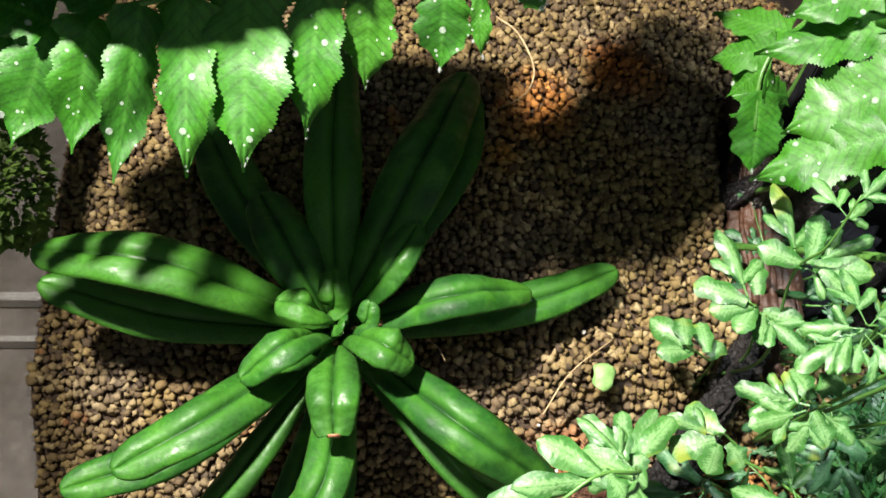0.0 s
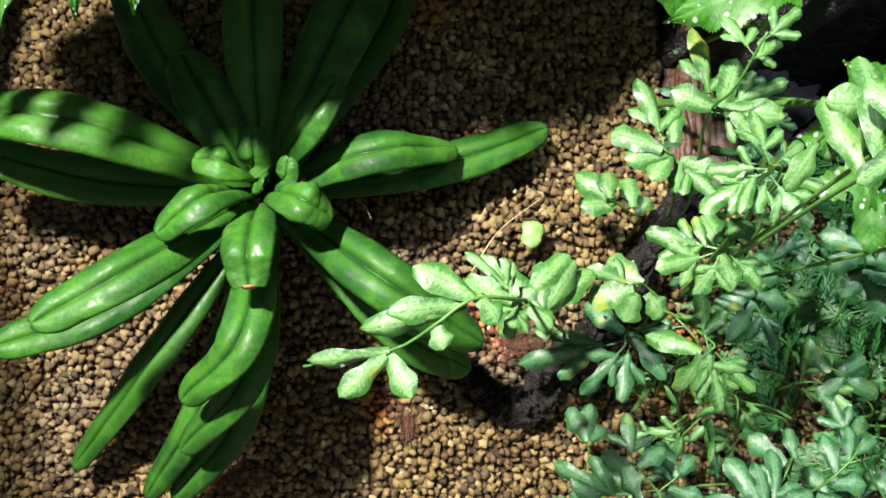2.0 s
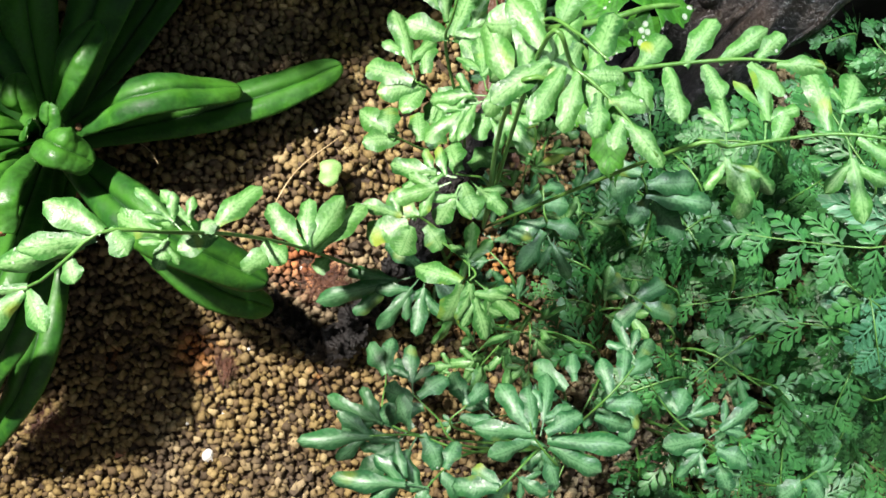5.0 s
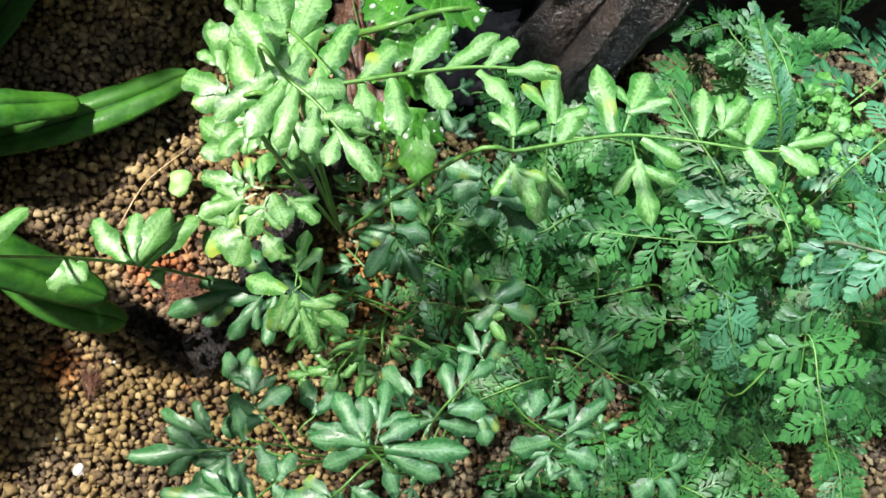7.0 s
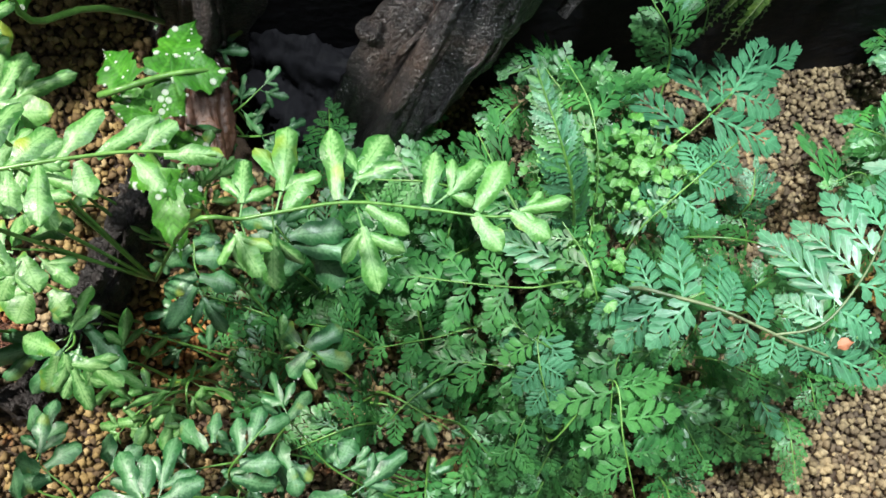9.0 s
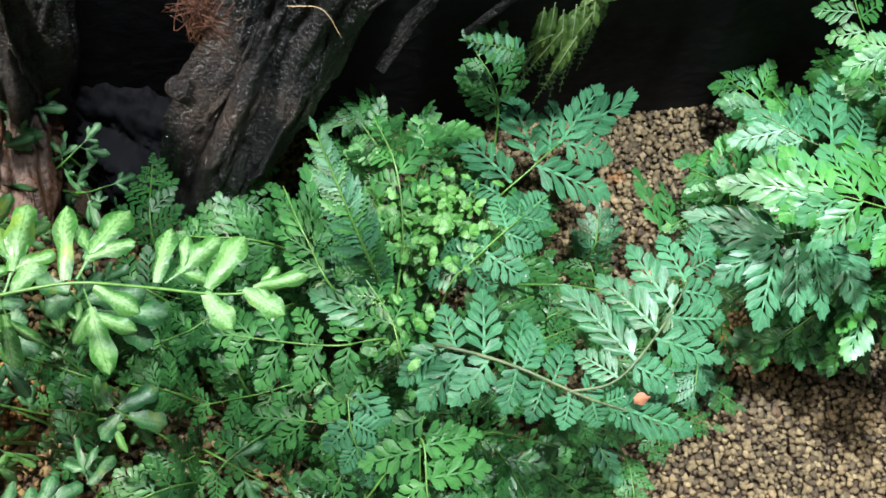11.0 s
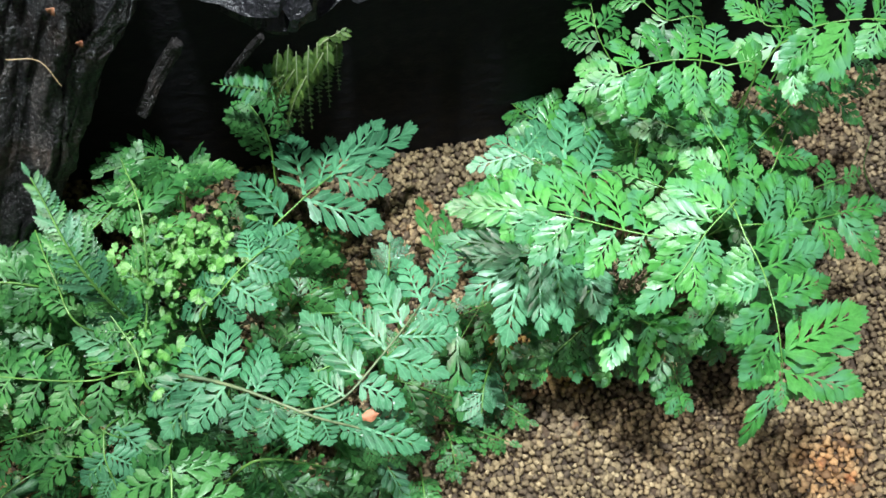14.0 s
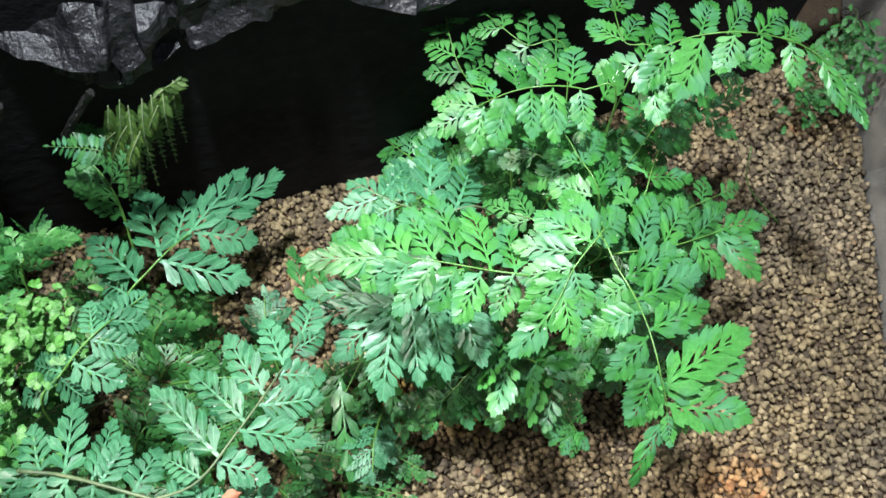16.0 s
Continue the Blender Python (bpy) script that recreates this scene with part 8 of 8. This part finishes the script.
stalk = stem(lace_fern_3, ((0.6050, 0.1500, 0.0600), (0.6050, 0.1350, 0.1900), (0.6000, 0.1590, 0.2050), (0.5980, 0.1820, 0.2000)), 0.00045, MAT_STEM)
leaf(stalk, (0.6040, 0.1410, 0.1930), (0.5890, 0.1550, 0.1870), 0.0157, BROAD)
leaf(stalk, (0.6040, 0.1410, 0.1930), (0.6280, 0.1630, 0.1870), 0.0133, BROAD)
leaf(stalk, (0.6010, 0.1540, 0.2020), (0.5880, 0.1670, 0.1960), 0.0111, BROAD)
leaf(stalk, (0.6010, 0.1540, 0.2020), (0.6210, 0.1700, 0.1960), 0.0129, BROAD)
leaf(stalk, (0.5990, 0.1700, 0.2020), (0.5900, 0.1820, 0.1960), 0.0097, BROAD)
leaf(stalk, (0.5990, 0.1700, 0.2020), (0.6120, 0.1890, 0.1960), 0.0113, BROAD)
leaf(stalk, (0.5980, 0.1820, 0.2000), (0.5970, 0.2000, 0.1940), 0.0105, BROAD)
stalk = stem(lace_fern_3, ((0.6050, 0.1500, 0.0600), (0.6370, 0.1610, 0.1900), (0.6640, 0.1790, 0.2000), (0.7010, 0.1930, 0.1900)), 0.00045, MAT_STEM)
leaf(stalk, (0.6420, 0.1640, 0.1920), (0.6450, 0.1950, 0.1860), 0.0150, BROAD)
leaf(stalk, (0.6420, 0.1640, 0.1920), (0.6660, 0.1600, 0.1860), 0.0165, BROAD)
leaf(stalk, (0.6540, 0.1730, 0.1960), (0.6650, 0.2010, 0.1900), 0.0149, BROAD)
leaf(stalk, (0.6540, 0.1730, 0.1960), (0.6740, 0.1690, 0.1900), 0.0152, BROAD)
leaf(stalk, (0.6680, 0.1810, 0.1990), (0.6860, 0.2010, 0.1930), 0.0125, BROAD)
leaf(stalk, (0.6680, 0.1810, 0.1990), (0.6820, 0.1710, 0.1930), 0.0132, BROAD)
leaf(stalk, (0.6880, 0.1880, 0.1930), (0.7040, 0.2070, 0.1870), 0.0102, BROAD)
leaf(stalk, (0.6880, 0.1880, 0.1930), (0.7040, 0.1850, 0.1870), 0.0096, BROAD)
leaf(stalk, (0.7010, 0.1930, 0.1900), (0.7210, 0.2010, 0.1840), 0.0111, BROAD)
stalk = stem(lace_fern_3, ((0.6050, 0.1500, 0.0600), (0.6100, 0.1250, 0.1600), (0.5880, 0.1350, 0.1800), (0.5690, 0.1490, 0.1800)), 0.00045, MAT_STEM)
leaf(stalk, (0.6040, 0.1280, 0.1650), (0.5790, 0.1230, 0.1590), 0.0148, LACE)
leaf(stalk, (0.6040, 0.1280, 0.1650), (0.6150, 0.1600, 0.1590), 0.0166, LACE)
leaf(stalk, (0.5890, 0.1350, 0.1790), (0.5720, 0.1360, 0.1730), 0.0137, LACE)
leaf(stalk, (0.5890, 0.1350, 0.1790), (0.6000, 0.1590, 0.1730), 0.0133, LACE)
leaf(stalk, (0.5770, 0.1430, 0.1800), (0.5600, 0.1430, 0.1740), 0.0098, LACE)
leaf(stalk, (0.5770, 0.1430, 0.1800), (0.5770, 0.1650, 0.1740), 0.0102, LACE)
leaf(stalk, (0.5690, 0.1490, 0.1800), (0.5590, 0.1600, 0.1740), 0.0109, LACE)
stalk = stem(lace_fern_3, ((0.6050, 0.1500, 0.0600), (0.6300, 0.1210, 0.1600), (0.6480, 0.1290, 0.1750), (0.6770, 0.1380, 0.1650)), 0.00045, MAT_STEM)
leaf(stalk, (0.6350, 0.1230, 0.1640), (0.6410, 0.1510, 0.1580), 0.0152, LACE)
leaf(stalk, (0.6350, 0.1230, 0.1640), (0.6530, 0.1140, 0.1580), 0.0143, LACE)
leaf(stalk, (0.6460, 0.1280, 0.1730), (0.6580, 0.1510, 0.1670), 0.0118, LACE)
leaf(stalk, (0.6460, 0.1280, 0.1730), (0.6670, 0.1220, 0.1670), 0.0133, LACE)
leaf(stalk, (0.6640, 0.1340, 0.1690), (0.6770, 0.1520, 0.1630), 0.0103, LACE)
leaf(stalk, (0.6640, 0.1340, 0.1690), (0.6780, 0.1270, 0.1630), 0.0097, LACE)
leaf(stalk, (0.6770, 0.1380, 0.1650), (0.6950, 0.1440, 0.1590), 0.0102, LACE)
stalk = stem(lace_fern_3, ((0.6050, 0.1500, 0.0600), (0.6130, 0.1160, 0.1500), (0.5970, 0.0890, 0.1650), (0.5890, 0.0780, 0.1500)), 0.00045, MAT_STEM)
leaf(stalk, (0.6090, 0.1090, 0.1540), (0.6210, 0.0960, 0.1480), 0.0141, BROAD)
leaf(stalk, (0.6090, 0.1090, 0.1540), (0.5890, 0.1090, 0.1480), 0.0150, BROAD)
leaf(stalk, (0.5990, 0.0920, 0.1630), (0.6080, 0.0810, 0.1570), 0.0107, BROAD)
leaf(stalk, (0.5990, 0.0920, 0.1630), (0.5840, 0.0870, 0.1570), 0.0130, BROAD)
leaf(stalk, (0.5920, 0.0830, 0.1570), (0.5940, 0.0700, 0.1510), 0.0105, BROAD)
leaf(stalk, (0.5920, 0.0830, 0.1570), (0.5800, 0.0840, 0.1510), 0.0105, BROAD)
leaf(stalk, (0.5890, 0.0780, 0.1500), (0.5820, 0.0700, 0.1440), 0.0097, BROAD)
stalk = stem(lace_fern_3, ((0.6050, 0.1500, 0.0600), (0.6570, 0.1980, 0.1900), (0.6470, 0.2140, 0.2000), (0.6510, 0.2430, 0.2000)), 0.00045, MAT_STEM)
leaf(stalk, (0.6540, 0.2030, 0.1930), (0.6330, 0.2120, 0.1870), 0.0151, BROAD)
leaf(stalk, (0.6540, 0.2030, 0.1930), (0.6770, 0.2320, 0.1870), 0.0169, BROAD)
leaf(stalk, (0.6470, 0.2140, 0.2000), (0.6350, 0.2340, 0.1940), 0.0141, BROAD)
leaf(stalk, (0.6470, 0.2140, 0.2000), (0.6670, 0.2320, 0.1940), 0.0138, BROAD)
leaf(stalk, (0.6490, 0.2320, 0.2000), (0.6430, 0.2510, 0.1940), 0.0112, BROAD)
leaf(stalk, (0.6490, 0.2320, 0.2000), (0.6690, 0.2510, 0.1940), 0.0122, BROAD)
leaf(stalk, (0.6510, 0.2430, 0.2000), (0.6570, 0.2650, 0.1940), 0.0112, BROAD)
stalk = stem(lace_fern_3, ((0.6050, 0.1500, 0.0600), (0.6240, 0.2200, 0.1800), (0.6030, 0.2310, 0.1900), (0.5910, 0.2520, 0.1900)), 0.00045, MAT_STEM)
leaf(stalk, (0.6180, 0.2230, 0.1830), (0.5960, 0.2190, 0.1770), 0.0173, LACE)
leaf(stalk, (0.6180, 0.2230, 0.1830), (0.6310, 0.2550, 0.1770), 0.0180, LACE)
leaf(stalk, (0.6050, 0.2300, 0.1890), (0.5860, 0.2260, 0.1830), 0.0153, LACE)
leaf(stalk, (0.6050, 0.2300, 0.1890), (0.6150, 0.2590, 0.1830), 0.0141, LACE)
leaf(stalk, (0.5960, 0.2430, 0.1900), (0.5810, 0.2510, 0.1840), 0.0127, LACE)
leaf(stalk, (0.5960, 0.2430, 0.1900), (0.6030, 0.2690, 0.1840), 0.0122, LACE)
leaf(stalk, (0.5910, 0.2520, 0.1900), (0.5860, 0.2700, 0.1840), 0.0113, LACE)
undergrowth(lace_fern_3, LACE + BROAD, 52, 0.066, 0.058, 0.140, 0.026, 5, rng)
silver_fern_5 = thing("silver_fern", (0.182, 0.218, 0.100), "silver fern beside driftwood, dimmed in colour for the shade there", "fern", "silver ferns")
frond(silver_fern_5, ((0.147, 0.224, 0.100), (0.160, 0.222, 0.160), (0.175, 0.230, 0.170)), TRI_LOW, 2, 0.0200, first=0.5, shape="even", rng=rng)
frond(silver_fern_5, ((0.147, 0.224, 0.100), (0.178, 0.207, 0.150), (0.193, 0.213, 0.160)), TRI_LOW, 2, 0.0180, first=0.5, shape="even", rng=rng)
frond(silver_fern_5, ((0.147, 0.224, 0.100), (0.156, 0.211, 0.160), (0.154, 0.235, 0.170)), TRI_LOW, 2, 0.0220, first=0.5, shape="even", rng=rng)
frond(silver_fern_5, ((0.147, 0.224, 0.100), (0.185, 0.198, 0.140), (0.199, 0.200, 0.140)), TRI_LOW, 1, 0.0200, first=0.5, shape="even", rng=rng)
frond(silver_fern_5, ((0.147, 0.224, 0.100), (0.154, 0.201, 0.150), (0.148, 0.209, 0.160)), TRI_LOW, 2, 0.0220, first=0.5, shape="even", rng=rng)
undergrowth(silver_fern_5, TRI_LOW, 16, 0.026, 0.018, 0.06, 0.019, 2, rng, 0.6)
part("dead_patch", Sheet().blade(Matrix(), 1.0, lance(0.45, 0.34, 0.5), 12, 3, fold=-0.2, wave=0.05, belly=0.2).mesh("dead_patch", MAT_DEAD), lace_fern.children[2], "dry brown leaf tip", basis(Vector((0.4205, 0.0555, 0.190)) - lace_fern.location, (0.9, 0.1, -0.1), (0, -0.3, 1), 0.0075))


# ---- driftwood, bark, rock ----
log("driftwood", [(0.222, 0.194, 0.075), (0.256, 0.212, 0.150), (0.296, 0.232, 0.225), (0.334, 0.258, 0.295), (0.395, 0.300, 0.40)], 0.029, MAT_WOOD, "thick wet black driftwood trunk leaning against the back", "driftwood", 3, 0.7, 22, 8)
log("driftwood", [(0.135, 0.255, 0.08), (0.180, 0.250, 0.205), (0.215, 0.270, 0.36)], 0.021, MAT_WOOD, "grey-brown wet driftwood limb", "driftwood", 8, 1.0, 12, 4)
log("driftwood", [(0.337, 0.225, 0.180), (0.351, 0.233, 0.200), (0.364, 0.236, 0.218)], 0.0030, MAT_BARK, "short dark driftwood stub", "driftwood", 5)
log("driftwood", [(0.380, 0.240, 0.180), (0.392, 0.237, 0.200), (0.402, 0.235, 0.215)], 0.0018, MAT_BARK, "short dark driftwood splinter", "driftwood", 6)
log("driftwood", [(0.152, 0.155, 0.128), (0.160, 0.205, 0.146), (0.166, 0.26, 0.160), (0.170, 0.31, 0.172)], 0.017, MAT_ROTTEN, "smooth red-brown rotten log half sunk in gravel", "driftwood", 15, 1.0, 8, 3)
bark_edge([(0.061, 0.075, 0.112), (0.087, 0.098, 0.130), (0.111, 0.120, 0.150), (0.150, 0.177, 0.172)], 0.0075)
bark_edge([(0.036, 0.104, 0.120), (0.049, 0.091, 0.116), (0.061, 0.078, 0.112)], 0.0055)
scrap((0.329, 0.2165, 0.274), (-0.31, -0.88, 0.37), 0.0042)
scrap((0.332, 0.2175, 0.251), (-0.09, -0.94, 0.33), 0.0036)
slate_ledge(0.345, 0.70, 0.254, 0.212, "dark wet layered slate shelf over a black hollow", 4.0)
# black lump added in the corner gap, which is dark only from shade
log("driftwood", [(0.150, 0.310, 0.110), (0.170, 0.285, 0.110), (0.190, 0.262, 0.105), (0.225, 0.245, 0.09)], 0.036, MAT_BLACK, "black lump added for the dark of the back corner", "driftwood", 12)
slab("trim", (-0.50, 0.266, 0.0), (-0.21, 0.272, 0.012), MAT_WHITE, "pale strip on the stand", "strip")
slab("trim", (-0.50, 0.236, 0.0), (-0.21, 0.240, 0.012), MAT_WHITE, "pale strip on the stand", "strip")
slab("trim", (0.87, 0.179, 0.0), (1.24, 0.191, 0.012), MAT_WHITE, "pale strip on the stand", "strip")
# panel added to stand for the shade under the slate shelf
slab("wall_hollow", (0.16, 0.257, 0.0), (0.80, 0.267, 0.28), MAT_BLACK, "black inner panel added to darken the slate hollow", "back panel")
rng = random.Random(41)
leafy_moss((-0.190, 0.223, 0.209), (0.006, 0.03, 0.03), 900, "yellow-green moss on the end glass", rng)
leafy_moss((-0.190, 0.274, 0.242), (0.006, 0.04, 0.03), 900, "yellow-green moss on the end glass", rng)
tangle((0.272, 0.203, 0.262), (0.010, 0.006, 0.016), 70, MAT_ROOT, "tangle of fine red-brown roots on driftwood", rng)
tangle((-0.073, 0.060, 0.098), (0.016, 0.016, 0.004), 60, MAT_ROOT, "fine red-brown roots on gravel", rng)
tangle((0.065, 0.107, 0.142), (0.013, 0.011, 0.002), 60, MAT_ROOT, "red-brown coir fibres behind bark", rng)
tangle((0.013, 0.080, 0.112), (0.005, 0.014, 0.003), 40, MAT_ROOT, "fine red-brown roots on gravel", rng)
tangle((-0.036, 0.287, 0.182), (0.010, 0.012, 0.004), 40, MAT_ROOT, "fine red-brown roots on gravel", rng)
straw([(0.303, 0.210, 0.255), (0.316, 0.207, 0.255), (0.322, 0.199, 0.247)], 0.00018, "thin pale root hanging on driftwood")
straw([(0.028, 0.336, 0.200), (0.038, 0.320, 0.205), (0.045, 0.297, 0.205), (0.041, 0.285, 0.200), (0.030, 0.286, 0.188)], 0.0006, "thin curling yellow-green tendril")
straw([(0.388, 0.138, 0.100), (0.417, 0.131, 0.110), (0.444, 0.127, 0.100)], 0.0008, "pale green fern stalk across gravel", MAT_STEM)
straw([(0.344, 0.058, 0.090), (0.367, 0.063, 0.105), (0.405, 0.053, 0.090)], 0.0008, "pale green fern stalk across gravel", MAT_STEM)
straw([(0.766, 0.147, 0.060), (0.739, 0.170, 0.090), (0.746, 0.190, 0.100)], 0.0006, "green fern stalk over gravel", MAT_STEM)
straw([(-0.007, 0.157, 0.190), (-0.002, 0.152, 0.193), (0.001, 0.147, 0.190)], 0.0002, "pale seed thread on gravel")
dark_fern = thing("maidenhair_fern", (0.8790, 0.2860, 0.0600), "dark maidenhair fern with round leaflets beside the end glass", "fern")
maidenhair(dark_fern, (0.8010, 0.2210, 0.1500), 0.010, 30, rng, ROUND_DARK)
maidenhair(dark_fern, (0.8010, 0.2100, 0.1100), 0.010, 24, rng, ROUND_DARK)
maidenhair(dark_fern, (0.8310, 0.2250, 0.1200), 0.010, 24, rng, ROUND_DARK)
chip((0.070, 0.147, 0.169))
straw([(-0.047, 0.096, 0.105), (-0.013, 0.090, 0.108)], 0.0008, "dry straw stalk lying on gravel")
straw([(0.044, 0.132, 0.166), (0.057, 0.150, 0.170), (0.077, 0.166, 0.170)], 0.0004, "thin dry stalk on gravel")
straw([(0.068, 0.066, 0.100), (0.087, 0.082, 0.106), (0.101, 0.091, 0.110)], 0.0004, "thin dry stalk on gravel")
pebble((0.001, 0.037, 0.089), 0.0032)
pebble((-0.020, 0.065, bed(-0.020, 0.065) + 0.0022), 0.001, "tiny white grain on the gravel")
pebble((0.010, 0.055, bed(0.010, 0.055) + 0.0022), 0.0009, "tiny white grain on the gravel")
pebble((0.053, 0.117, bed(0.053, 0.117) + 0.0022), 0.0011, "tiny white grain on the gravel")
pebble((0.065, 0.172, bed(0.065, 0.172) + 0.0022), 0.0012, "tiny white grain on the gravel")
pebble((-0.008, 0.052, bed(-0.008, 0.052) + 0.0022), 0.0009, "tiny white grain on the gravel")
pebble((0.025, 0.083, bed(0.025, 0.083) + 0.0022), 0.0008, "tiny white grain on the gravel")
pebble((0.044, 0.134, bed(0.044, 0.134) + 0.0022), 0.0008, "tiny white grain on the gravel")
pebble((-0.072, 0.035, bed(-0.072, 0.035) + 0.0022), 0.0009, "tiny white grain on the gravel")
scrap((-0.045, 0.039, bed(-0.045, 0.039) + 0.0026), (0.2, -0.3, 1), 0.006, "curled brown leaf scrap on the gravel")
scrap((-0.005, 0.091, bed(-0.005, 0.091) + 0.0026), (0.2, -0.3, 1), 0.005, "curled brown leaf scrap on the gravel")
scrap((0.015, 0.102, bed(0.015, 0.102) + 0.0026), (0.2, -0.3, 1), 0.004, "curled brown leaf scrap on the gravel")
